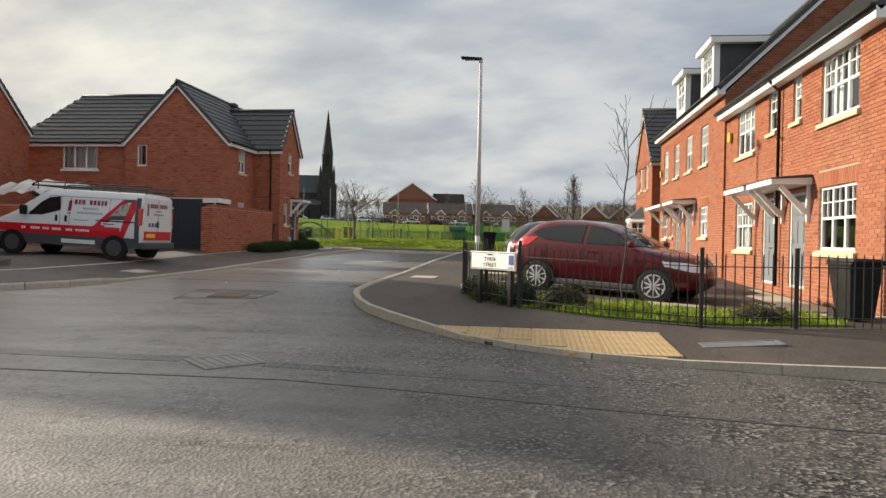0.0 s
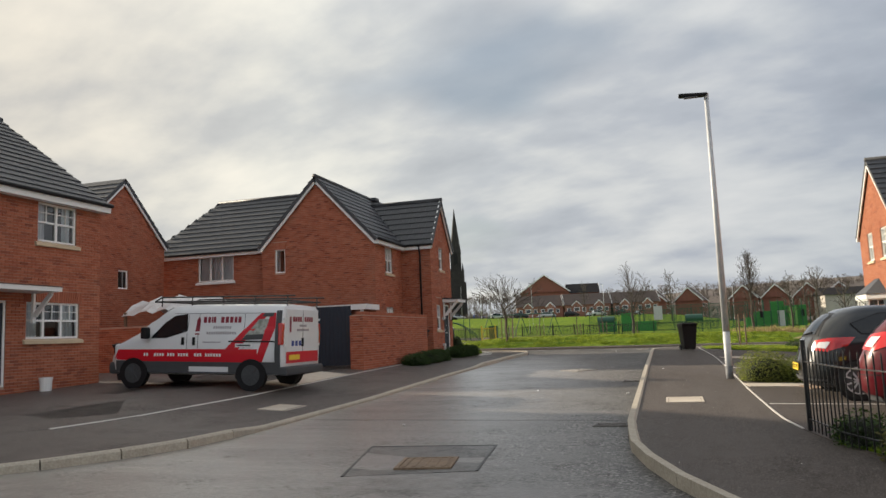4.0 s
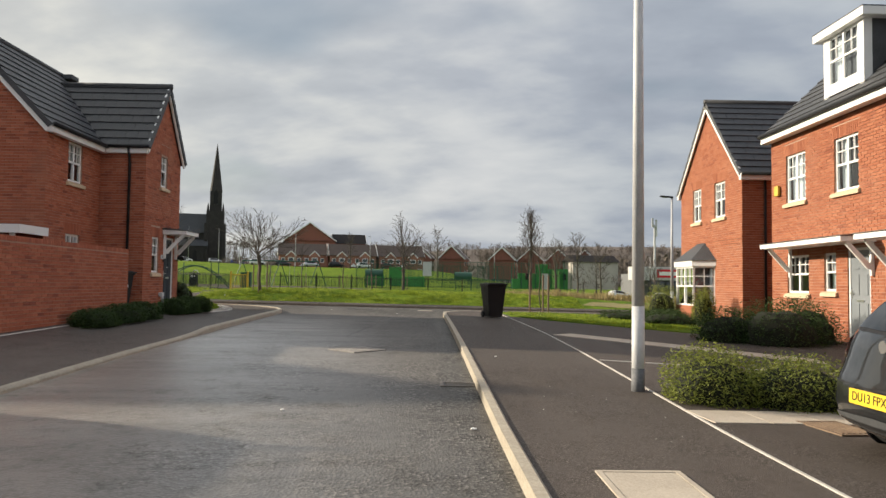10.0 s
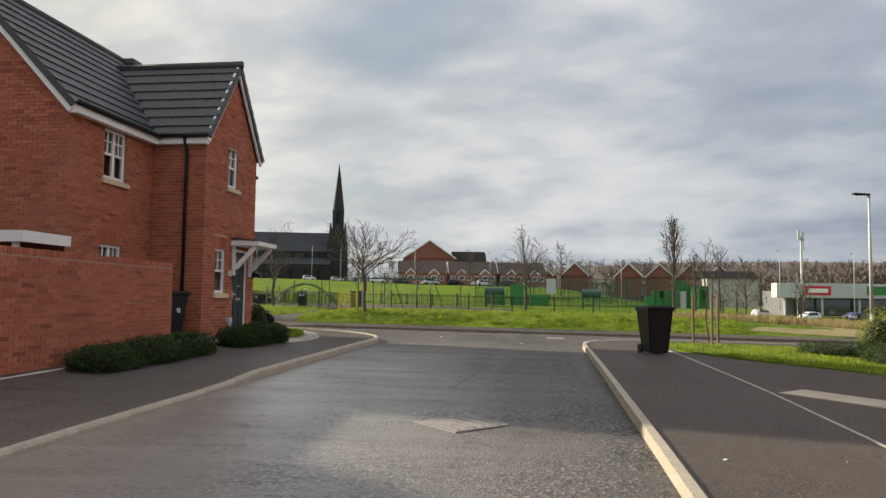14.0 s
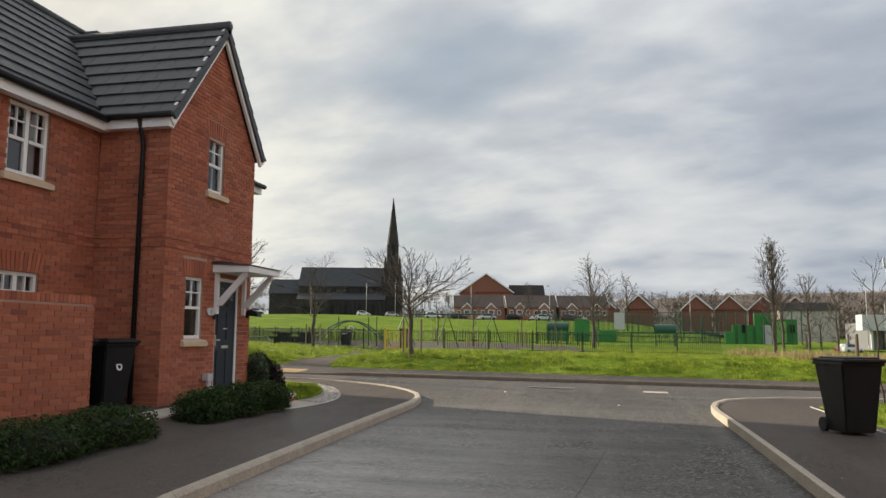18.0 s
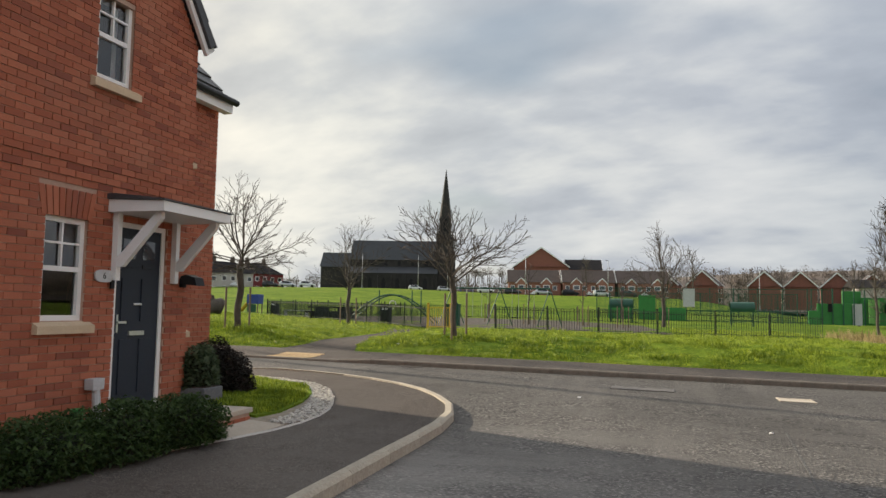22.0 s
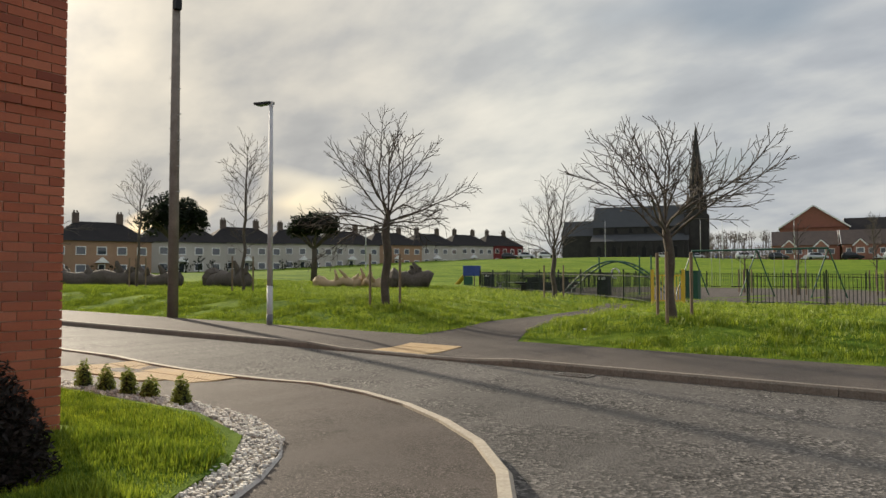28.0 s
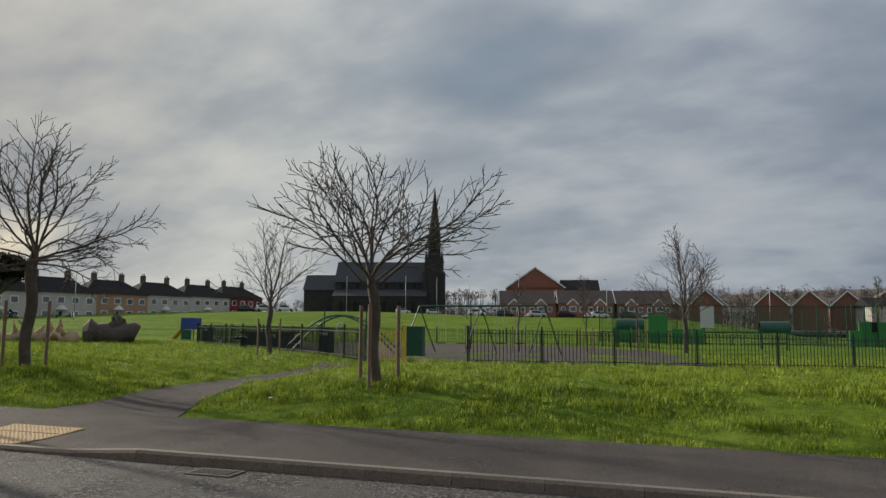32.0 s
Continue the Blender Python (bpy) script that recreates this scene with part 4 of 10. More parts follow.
    tiled_slope(h, "roof_wing_south", (-13.5, 35.1, 5.76), (1, 0, 0), (0, 1.66, 2.15), 1.3, k2, left=lambda f: -2.1 * f, singles=60)
    tiled_slope(h, "roof_wing_north", (-13.5, 38.42, 5.76), (1, 0, 0), (0, -1.66, 2.15), 1.3, k2, left=lambda f: -2.1 * f)
    k3 = math.sqrt(2.85 ** 2 + 2.7 ** 2)
    tiled_slope(h, "roof_rear_south", (-24.6, 32.42, 5.74), (1, 0, 0), (0, 2.85, 2.7), 6.1, k3, left=lambda f: 1.95 * f, right=lambda f: -2.0 * f)
    tiled_slope(h, "roof_rear_north", (-24.6, 38.1, 5.74), (1, 0, 0), (0, -2.85, 2.7), 6.1, k3, left=lambda f: 1.95 * f, right=lambda f: -2.0 * f)
    tiled_slope(h, "roof_rear_hip", (-24.6, 32.42, 5.74), (0, 1, 0), (1.95, 0, 2.7), 5.68, math.sqrt(1.95 ** 2 + 2.7 ** 2), left=lambda f: 2.84 * f, right=lambda f: 2.84 * f)
    # ridges, verges, eaves
    pipe(h, "ridge", [(-16.11, 31.98, 8.49), (-16.11, 40.9, 8.49)], 0.09, M_ROOFTILE)
    pipe(h, "ridge", [(-12.18, 36.76, 7.94), (-15.8, 36.76, 7.94)], 0.09, M_ROOFTILE)
    pipe(h, "ridge", [(-22.65, 35.27, 8.46), (-16.3, 35.27, 8.46)], 0.09, M_ROOFTILE)
    part("vent_tile", boxed(-15.9, 37.9, 8.45, 0.35, 0.5, 0.16, bevel=0.03), M_ROOFTILE, h)
    for a, b in (((-13.56, 32.06, 5.62), (-16.11, 32.06, 8.34)), ((-18.66, 32.06, 5.62), (-16.11, 32.06, 8.34))):
        rod(h, "bargeboard", a, b, (0.05, 0.2), M_WHITE, "white bargeboard")
    for a, b in (((-12.27, 35.12, 5.66), (-12.27, 36.76, 7.8)), ((-12.27, 38.40, 5.66), (-12.27, 36.76, 7.8))):
        rod(h, "bargeboard", a, b, (0.05, 0.2), M_WHITE, "white bargeboard")
    for a, b in (((-13.53, 32.06, 5.64), (-13.53, 35.2, 5.64)), ((-13.53, 38.38, 5.64), (-13.53, 40.85, 5.64)), ((-13.55, 35.16, 5.66), (-12.28, 35.16, 5.66)), ((-24.5, 32.5, 5.66), (-18.7, 32.5, 5.66))):
        rod(h, "fascia", a, b, (0.16, 0.19), M_WHITE, "white fascia board")
    for a, b in (((-13.40, 32.0, 5.73), (-13.40, 35.1, 5.73)), ((-13.40, 38.46, 5.73), (-13.40, 40.9, 5.73)), ((-13.4, 35.03, 5.75), (-12.2, 35.03, 5.75)), ((-24.5, 32.36, 5.74), (-18.8, 32.36, 5.74))):
        pipe(h, "gutter", [a, b], 0.055, M_BLACK, "black gutter")
    pipe(h, "downpipe", [(-12.80, 35.05, 5.7), (-12.80, 35.15, 5.45), (-12.80, 35.19, 5.3), (-12.80, 35.19, 0.8)], 0.038, M_BLACK, "black downpipe")
    pipe(h, "downpipe", [(-18.75, 32.5, 5.7), (-18.75, 32.52, 0.9)], 0.038, M_BLACK, "black downpipe")
    return h


def east_house_pair(name, y0, y1, x, eave, ridge_x, ridge_z, floor, windows, doors, canopies, label, dormers=(), bells=()):
    """A pair of houses facing the street to the west, roofs sloping to it."""
    h = thing(name, Matrix(), label, "house")
    pl = west(x, y1)
    ops = [(y1 - b, y1 - a, c, d) for a, b, c, d, *_ in windows] + [(y1 - b, y1 - a, c, d, 1) for a, b, c, d in doors]
    brick_wall(h, "wall_west", pl, y1 - y0, eave - 0.12, ops, M_BRICK_R, base=floor - 0.3, bands=((floor + 2.63, floor + 2.70), (floor + 2.78, floor + 2.85)))
    for k, (a, b, c, d, cols) in enumerate(windows):
        window(h, y1 - b, y1 - a, c, d, pl, cols=cols, drape=("sides", "net", "sides", "blind", "none")[k % 5])
    for a, b, c, d in doors:
        panel_door(h, pl, y1 - b, y1 - a, c, d, M_GREYDOOR, "grey panelled front door", glass=False)
    for a, b, v in canopies:
        canopy(h, pl, y1 - b, y1 - a, v, 0.8)
    back = 2 * ridge_x - x
    for nm, place, ln in (("wall_south", south(y0, x), back - x), ("wall_north", north(y1, back), back - x)):
        brick_wall(h, nm, place, ln, eave - 0.12, [], M_BRICK_R if nm == "wall_south" else M_BRICK, base=floor - 0.3, gable=lambda u: eave - 0.12 + (ridge_z - eave - 0.1) * (1 - abs(u - ln / 2) / (ln / 2)))
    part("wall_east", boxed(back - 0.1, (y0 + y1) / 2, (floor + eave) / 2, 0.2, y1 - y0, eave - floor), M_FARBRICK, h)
    run = math.sqrt((ridge_x - x + 0.25) ** 2 + (ridge_z - eave) ** 2)
    tiled_slope(h, "roof_west", (x - 0.25, y0 - 0.1, eave), (0, 1, 0), (ridge_x - x + 0.25, 0, ridge_z - eave), y1 - y0 + 0.2, run)
    tiled_slope(h, "roof_east", (back + 0.25, y0 - 0.1, eave), (0, 1, 0), (-(ridge_x - x + 0.25), 0, ridge_z - eave), y1 - y0 + 0.2, run)
    pipe(h, "ridge", [(ridge_x, y0 - 0.12, ridge_z + 0.02), (ridge_x, y1 + 0.12, ridge_z + 0.02)], 0.09, M_ROOFTILE)
    rod(h, "fascia", (x - 0.14, y0 - 0.1, eave - 0.10), (x - 0.14, y1 + 0.1, eave - 0.10), (0.24, 0.2), M_WHITE, "white fascia and soffit")
    pipe(h, "gutter", [(x - 0.31, y0 - 0.1, eave + 0.0), (x - 0.31, y1 + 0.1, eave + 0.0)], 0.055, M_BLACK, "black gutter")
    for yv in (y0 - 0.06, y1 + 0.06):
        rod(h, "bargeboard", (x - 0.2, yv, eave - 0.1), (ridge_x, yv, ridge_z - 0.12), (0.05, 0.2), M_WHITE, "white bargeboard")
        rod(h, "bargeboard", (back + 0.2, yv, eave - 0.1), (ridge_x, yv, ridge_z - 0.12), (0.05, 0.2), M_WHITE, "white bargeboard")
    for a, b, z0, z1 in dormers:
        slope = (ridge_z - eave) / (ridge_x - x + 0.25)
        fx = x - 0.25 + (z0 - eave) / slope - 0.1
        d = part("dormer", boxed(fx + 1.6, (a + b) / 2, (z0 + z1) / 2 - 0.2, 2.9, b - a, z1 - z0 + 0.4), M_ROOFTILE, h, "dormer with dark cheeks and a white framed front")
        bm = bmesh.new()
        box(bm, fx + 0.06, a + 0.09, (z0 + z1) / 2 - 0.05, 0.2, 0.2, z1 - z0 + 0.1)
        box(bm, fx + 0.06, b - 0.09, (z0 + z1) / 2 - 0.05, 0.2, 0.2, z1 - z0 + 0.1)
        box(bm, fx + 0.06, (a + b) / 2, z0 + 0.06, 0.2, b - a - 0.36, 0.24)
        part("dormer_front", bm, M_WHITE, d)
        part("dormer_roof", boxed(fx + 1.45, (a + b) / 2, z1 + 0.1, 3.3, b - a + 0.5, 0.2, bevel=0.02), M_WHITE, d, "flat white dormer roof")
        part("dormer_felt", boxed(fx + 1.45, (a + b) / 2, z1 + 0.21, 3.3, b - a + 0.5, 0.025), M_ROOFTILE, d)
        window(h, y1 - b + 0.2, y1 - a - 0.2, z0 + 0.16, z1 + 0.0, west(fx - 0.02, y1), cols=2, sill=False, depth=0.0)
    return h


def gable_front_house():
    """The last house on the east side, its gable and bay window to the street."""
    h = thing("gabled_house", Matrix(), "red brick house with a street-facing gable and a white bay window", "house")
    y0, y1, x, eave, peak, floor = 36.15, 41.6, 5.5, 5.42, 8.2, 0.75
    mid = (y0 + y1) / 2
    pl = west(x, y1)
    ops = [(y1 - 40.35, y1 - 39.55, 4.24, 5.4), (y1 - 38.35, y1 - 37.45, 4.24, 5.4)]
    brick_wall(h, "wall_west", pl, y1 - y0, eave, ops, M_BRICK_R, base=floor - 0.3, bands=((3.3, 3.37), (3.45, 3.52)), gable=lambda u: eave + (peak - eave) * (1 - abs(u - (y1 - y0) / 2) / ((y1 - y0) / 2)))
    for o in ops:
        window(h, *o, pl, cols=2)
    brick_wall(h, "wall_south", south(y0, x), 8.5, eave, [], M_BRICK_R, base=floor - 0.3)
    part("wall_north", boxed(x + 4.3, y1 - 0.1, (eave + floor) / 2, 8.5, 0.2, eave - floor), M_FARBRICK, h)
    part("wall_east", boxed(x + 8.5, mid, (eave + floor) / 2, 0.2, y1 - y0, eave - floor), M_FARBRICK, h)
    half = mid - y0 + 0.15
    run = math.sqrt(half ** 2 + (peak + 0.1 - eave) ** 2)
    tiled_slope(h, "roof_south", (x - 0.12, y0 - 0.15, eave), (1, 0, 0), (0, half, peak + 0.1 - eave), 8.8, run)
    tiled_slope(h, "roof_north", (x - 0.12, y1 + 0.15, eave), (1, 0, 0), (0, -half, peak + 0.1 - eave), 8.8, run)
    pipe(h, "ridge", [(x - 0.14, mid, peak + 0.12), (x + 8.7, mid, peak + 0.12)], 0.09, M_ROOFTILE)
    for s in (-1, 1):
        rod(h, "bargeboard", (x - 0.08, mid + s * half, eave - 0.1), (x - 0.08, mid, peak - 0.06), (0.05, 0.2), M_WHITE, "white bargeboard")
        rod(h, "fascia", (x - 0.1, mid + s * (half - 0.05), eave - 0.1), (x + 8.6, mid + s * (half - 0.05), eave - 0.1), (0.16, 0.2), M_WHITE)
        pipe(h, "gutter", [(x - 0.1, mid + s * (half + 0.09), eave - 0.02), (x + 8.6, mid + s * (half + 0.09), eave - 0.02)], 0.055)
    pipe(h, "downpipe", [(x + 0.7, y0 - 0.06, eave - 0.1), (x + 0.7, y0 - 0.06, floor)], 0.038)
    # bay window with a hipped lead roof
    by = (38.1 + 41.0) / 2
    out = [(-1.25, 0.0), (-0.85, 0.62), (0.85, 0.62), (1.25, 0.0)]
    bay = part("bay", prism(bmesh.new(), out, lambda u, o, z: (x - o, by + u, z), floor, 1.28), M_BRICK_R, h, "splayed bay window")
    part("bay_head", prism(bmesh.new(), [(u * 1.06, o * 1.08) for u, o in out], lambda u, o, z: (x - o, by + u, z), 2.62, 2.82), M_WHITE, bay, "white bay fascia")
    bm = bmesh.new()
    base = [bm.verts.new((x - o * 1.15, by + u * 1.1, 2.82)) for u, o in out]
    tip = [bm.verts.new((x, by + u, 3.45)) for u in (-0.35, 0.35)]
    bm.faces.new((base[0], base[1], tip[0]))
    bm.faces.new((base[1], base[2], tip[1], tip[0]))
    bm.faces.new((base[2], base[3], tip[1]))
    bm.faces.new(base[::-1])
    bmesh.ops.recalc_face_normals(bm, faces=bm.faces[:])
    part("bay_roof", bm, M_ROOFTILE, bay, "grey hipped bay roof")
    for (u0, o0), (u1, o1) in zip(out, out[1:]):
        a, b = Vector((x - o0, by + u0, 0)), Vector((x - o1, by + u1, 0))
        d = (b - a).normalized()
        nrm = Vector((-d.y, d.x, 0))
        if nrm.x > 0:
            nrm = -nrm
        ln = (b - a).length
        window(h, 0.0, ln, 1.28, 2.62, lambda u, v, q, a=a, d=d, nrm=nrm: tuple(a + d * u + nrm * q + Vector((0, 0, v))), cols=2 if ln > 1 else 1, sill=False, depth=0.03)
    return h


def west_house():
    """The house beyond the driveway on the west side, facing the street."""
    h = thing("driveway_house", Matrix(), "red brick semi with white casements and a grey tiled roof", "house")
    x, y0, y1, eave, floor = -18.0, 12.4, 22.3, 5.86, 1.05
    pl = east(x, y0)
    ops = [(20.1 - y0, 21.4 - y0, 4.65, 5.66), (19.8 - y0, 21.55 - y0, 2.17, 3.09), (17.5 - y0, 18.8 - y0, 4.65, 5.66), (18.3 - y0, 19.22 - y0, 1.05, 3.1, 1)]
    brick_wall(h, "wall_east", pl, y1 - y0, eave - 0.12, ops, M_BRICK, base=floor - 0.35, bands=((3.75, 3.82), (3.9, 3.97)))
    window(h, *ops[0], pl, cols=2)
    window(h, *ops[1], pl, cols=3)
    window(h, *ops[2], pl, cols=2)
    panel_door(h, pl, *ops[3][:4], M_DOOR, "dark panelled front door")
    canopy(h, pl, 17.9 - y0, 20.1 - y0, 3.3, 0.8)
    back = -25.6
    mid = (x + back) / 2
    for nm, place in (("wall_north", north(y1, x)), ("wall_south", south(y0, back))):
        brick_wall(h, nm, place, x - back, eave - 0.12, [], M_BRICK, base=floor - 0.35, gable=lambda u: eave - 0.12 + 2.9 * (1 - abs(u - 3.8) / 3.8))
    part("wall_west", boxed(back + 0.1, (y0 + y1) / 2, 3.3, 0.2, y1 - y0, 4.9), M_FARBRICK, h)
    half = x - mid + 0.25
    run = math.sqrt(half ** 2 + 3.0 ** 2)
    tiled_slope(h, "roof_east", (x + 0.25, y0 - 0.1, eave), (0, 1, 0), (-half, 0, 3.0), y1 - y0 + 0.2, run)
    tiled_slope(h, "roof_west", (back - 0.25, y0 - 0.1, eave), (0, 1, 0), (half, 0, 3.0), y1 - y0 + 0.2, run)
    pipe(h, "ridge", [(mid, y0 - 0.1, eave + 3.02), (mid, y1 + 0.1, eave + 3.02)], 0.09, M_ROOFTILE)
    rod(h, "fascia", (x + 0.14, y0 - 0.1, eave - 0.1), (x + 0.14, y1 + 0.1, eave - 0.1), (0.24, 0.2), M_WHITE, "white fascia and soffit")
    pipe(h, "gutter", [(x + 0.31, y0 - 0.1, eave), (x + 0.31, y1 + 0.1, eave)], 0.055)
    for yv in (y0 - 0.06, y1 + 0.06):
        for xe in (x + 0.2, back - 0.2):
            rod(h, "bargeboard", (xe, yv, eave - 0.1), (mid, yv, eave + 2.88), (0.05, 0.2), M_WHITE, "white bargeboard")


def rear_house():
    """The house whose gable shows behind the driveway, facing the street."""
    h = thing("rear_house", Matrix(), "plain red brick gable end with one small white window", "house")
    x, y0, y1, eave, peak = -23.3, 27.0, 32.1, 6.1, 8.6
    mid = (y0 + y1) / 2
    pl = east(x, y0)
    ops = [(2.3, 2.88, 4.2, 4.94)]
    brick_wall(h, "wall_east", pl, y1 - y0, eave, ops, M_BRICK, base=0.6, gable=lambda u: eave + (peak - eave - 0.12) * (1 - abs(u - 2.55) / 2.55), lintels=False)
    window(h, *ops[0], pl, cols=1, bars=False, sill=False)
    part("wall_south", boxed(x - 4.1, y0 + 0.1, 3.2, 8.1, 0.2, 5.2), M_FARBRICK, h)
    part("wall_north", boxed(x - 4.1, y1 - 0.1, 3.2, 8.1, 0.2, 5.2), M_FARBRICK, h)
    part("wall_west", boxed(x - 8.2, mid, 3.2, 0.2, 5.1, 5.2), M_FARBRICK, h)
    half = mid - y0 + 0.15
    run = math.sqrt(half ** 2 + (peak - eave) ** 2)
    tiled_slope(h, "roof_south", (x - 8.2, y0 - 0.15, eave), (1, 0, 0), (0, half, peak - eave), 8.32, run)
    tiled_slope(h, "roof_north", (x - 8.2, y1 + 0.15, eave), (1, 0, 0), (0, -half, peak - eave), 8.32, run)
    for ye in (y0 - 0.12, y1 + 0.12):
        rod(h, "bargeboard", (x + 0.07, ye, eave - 0.1), (x + 0.07, mid, peak - 0.12), (0.05, 0.2), M_WHITE, "white bargeboard")


corner_house()
gable_front_house()
west_house()
rear_house()
east_house_pair("brick_semi", 12.75, 22.9, 5.6, 5.38, 10.2, 9.6, 0.62,
                [(13.84, 15.59, 3.97, 5.2, 3), (16.69, 17.21, 4.25, 5.22, 1), (18.32, 18.91, 4.25, 5.22, 1), (20.06, 21.67, 3.97, 5.2, 3), (13.86, 15.58, 1.45, 2.68, 3), (20.11, 21.73, 1.42, 2.66, 3)],
                [(16.31, 17.28, 0.63, 2.66), (18.25, 19.22, 0.63, 2.66)], [(15.95, 17.75, 2.78), (18.0, 19.8, 2.78)],
                "two-storey orange-red brick semi with white windows and grey doors")
east_house_pair("dormer_houses", 23.15, 34.4, 5.6, 6.2, 10.2, 10.8, 0.8,
                [(30.15, 31.15, 4.22, 5.5, 2), (32.52, 33.55, 4.22, 5.5, 2), (25.25, 26.35, 4.22, 5.5, 2), (27.75, 28.8, 4.22, 5.5, 2), (32.39, 33.51, 1.79, 2.78, 2), (31.12, 31.65, 1.85, 2.78, 1), (25.15, 26.3, 1.8, 2.8, 2)],
                [(29.74, 30.63, 0.8, 2.85), (27.7, 28.6, 0.8, 2.85)], [(29.5, 33.4, 2.95), (26.9, 29.0, 2.95)],
                "three-storey brick houses with white flat-roofed dormers", dormers=[(25.6, 27.4, 6.75, 8.15), (30.2, 31.9, 6.75, 8.15)])


# ---- street furniture and boundaries ----
PAV = 0.10


def pav_z(x, y):
    return foot_z(x, y) + PAV


def laid(x, y, off, ang, height=foot_z):
    """The pose of a thing that lies flat on the sloping ground, turned by ang."""
    z = height(x, y)
    gx, gy = (height(x + 0.3, y) - height(x - 0.3, y)) / 0.6, (height(x, y + 0.3) - height(x, y - 0.3)) / 0.6
    up = Vector((-gx, -gy, 1)).normalized()
    a = Vector((math.cos(radians(ang)), math.sin(radians(ang)), 0))
    a = (a - up * a.dot(up)).normalized()
    b = up.cross(a)
    m = Matrix((a, b, up)).transposed().to_4x4()
    m.translation = (x, y, z + off)
    return m


kerb_run("kerb_east", KERB_R, 0.115, 0.112, 0.016, M_KERB, 0.915, "weathered concrete kerb stones")
kerb_run("kerb_west", KERB_L, 0.115, 0.112, 0.016, M_KERB, 0.915, "weathered concrete kerb stones")
kerb_run("kerb_north", [(-32, FAR_KERB), (22, FAR_KERB)], 0.13, 0.112, 0.008, M_KERBDARK, 0.915, "weathered concrete kerb stones")
kerb_run("edging_east", [(-1.4, 14.9), (-1.5, 16), (-1.5, 30), (-1.68, 36.6), (-1.62, 40.2)], 0.055, 0.112, 0.0, M_EDGING, 0.915, "thin pale concrete edging")
kerb_run("edging_west", [(-11.95, 14.4), (-11.75, 16), (-11.72, 31.5)], 0.055, 0.115, 0.0, M_EDGING, 0.915, "thin pale concrete edging")
kerb_run("edging_lawn", [(-11.3, 34.6), (-10.82, 36.9), (-10.63, 37.7), (-10.61, 38.5), (-10.84, 39.5), (-11.14, 40.2), (-11.58, 41.05), (-12.12, 41.75), (-13.0, 42.25), (-14.3, 42.45), (-16.8, 42.45)], 0.036, 0.118, 0.0, M_EDGING, 0.6, "pale edging stones round the lawn")


def flags(name, outline_fn, nx, ny, sx, sy, origin, ang, mat, label, category, off=PAV, domes=False, gap=0.008):
    """Paving units laid in a grid, each an object on one mesh."""
    g = thing(name, Matrix(), label, category, kind="structure")
    bm = bmesh.new()
    box(bm, 0, 0, -0.02, sx - gap, sy - gap, 0.06, bevel=0.004)
    if domes:
        for i in range(6):
            for j in range(6):
                bmesh.ops.create_cone(bm, cap_ends=True, segments=6, radius1=0.013, radius2=0.008, depth=0.006, matrix=Matrix.Translation(((i - 2.5) * sx / 6.2, (j - 2.5) * sy / 6.2, 0.013)))
    me = bpy.data.meshes.new("paving_unit")
    bm.to_mesh(me)
    bm.free()
    me.materials.append(mat)
    ca, sa = math.cos(radians(ang)), math.sin(radians(ang))
    for i in range(nx):
        for j in range(ny):
            u, v = (i + 0.5) * sx, (j + 0.5) * sy
            x, y = origin[0] + u * ca - v * sa, origin[1] + u * sa + v * ca
            if not outline_fn(x, y):
                continue
            ob = new("paving_unit", me)
            ob.parent = g
            ob.matrix_world = laid(x, y, off + 0.006, ang)
    return g


def inside(poly):
    def test(x, y):
        hit = False
        for (x0, y0), (x1, y1) in zip(poly, poly[1:] + poly[:1]):
            if (y0 > y) != (y1 > y) and x < (x1 - x0) * (y - y0) / (y1 - y0) + x0:
                hit = not hit
        return hit
    return test


surface("tactile_bed", [(-1.25, 9.68), (-0.5, 8.9), (0.5, 8.3), (1.4, 8.02), (1.6, 8.45), (1.6, 9.68)], 0.103, M_TACTILE, label="buff paving at the crossing", category="paving", height=foot_z, step=0.35)
flags("tactile_paving", inside([(-1.25, 9.72), (-0.45, 8.88), (0.5, 8.28), (1.5, 7.98), (1.72, 8.5), (1.75, 9.72)]), 9, 6, 0.4, 0.4, (-1.6, 7.7), 0, M_TACTILE, "buff blistered tactile paving at the crossing", "paving", domes=True)
flags("tactile_paving", inside([(-16.85, 47.95), (-15.5, 47.95), (-15.5, 49.4), (-16.85, 49.4)]), 8, 4, 0.4, 0.4, (-17.6, 48.12), 0, M_TACTILE, "buff blistered tactile paving at the crossing", "paving", domes=True)
flags("tactile_paving", inside([(-18.2, 43.0), (-16.1, 43.0), (-15.8, 44.25), (-18.2, 44.3)]), 6, 3, 0.4, 0.4, (-18.2, 43.05), 0, M_TACTILE, "buff blistered tactile paving at the crossing", "paving", domes=True)
flags("paved_strip", lambda x, y: True, 7, 1, 0.6, 0.6, (-1.45, 20.55), 8, M_SLAB, "buff concrete flags beside the parking space", "paving")
flags("paved_strip", lambda x, y: True, 9, 1, 0.6, 0.75, (-1.42, 29.7), -42, M_SLAB, "buff concrete flags across the frontage", "paving")
flags("paved_path", lambda x, y: True, 2, 12, 0.6, 0.6, (4.3, 12.0), 0, M_SLAB, "pale concrete path along the house front", "paving")
surface("bare_bed", [(2.6, 13.0), (4.2, 12.1), (4.25, 19.0), (3.6, 18.0), (3.4, 14.4)], 0.125, M_SOIL, label="bare brown soil bed in the front garden", category="soil")
flags("paved_path", lambda x, y: True, 4, 2, 0.6, 0.6, (2.0, 13.3), -8, M_SLAB, "pale concrete path to the front doors", "paving")
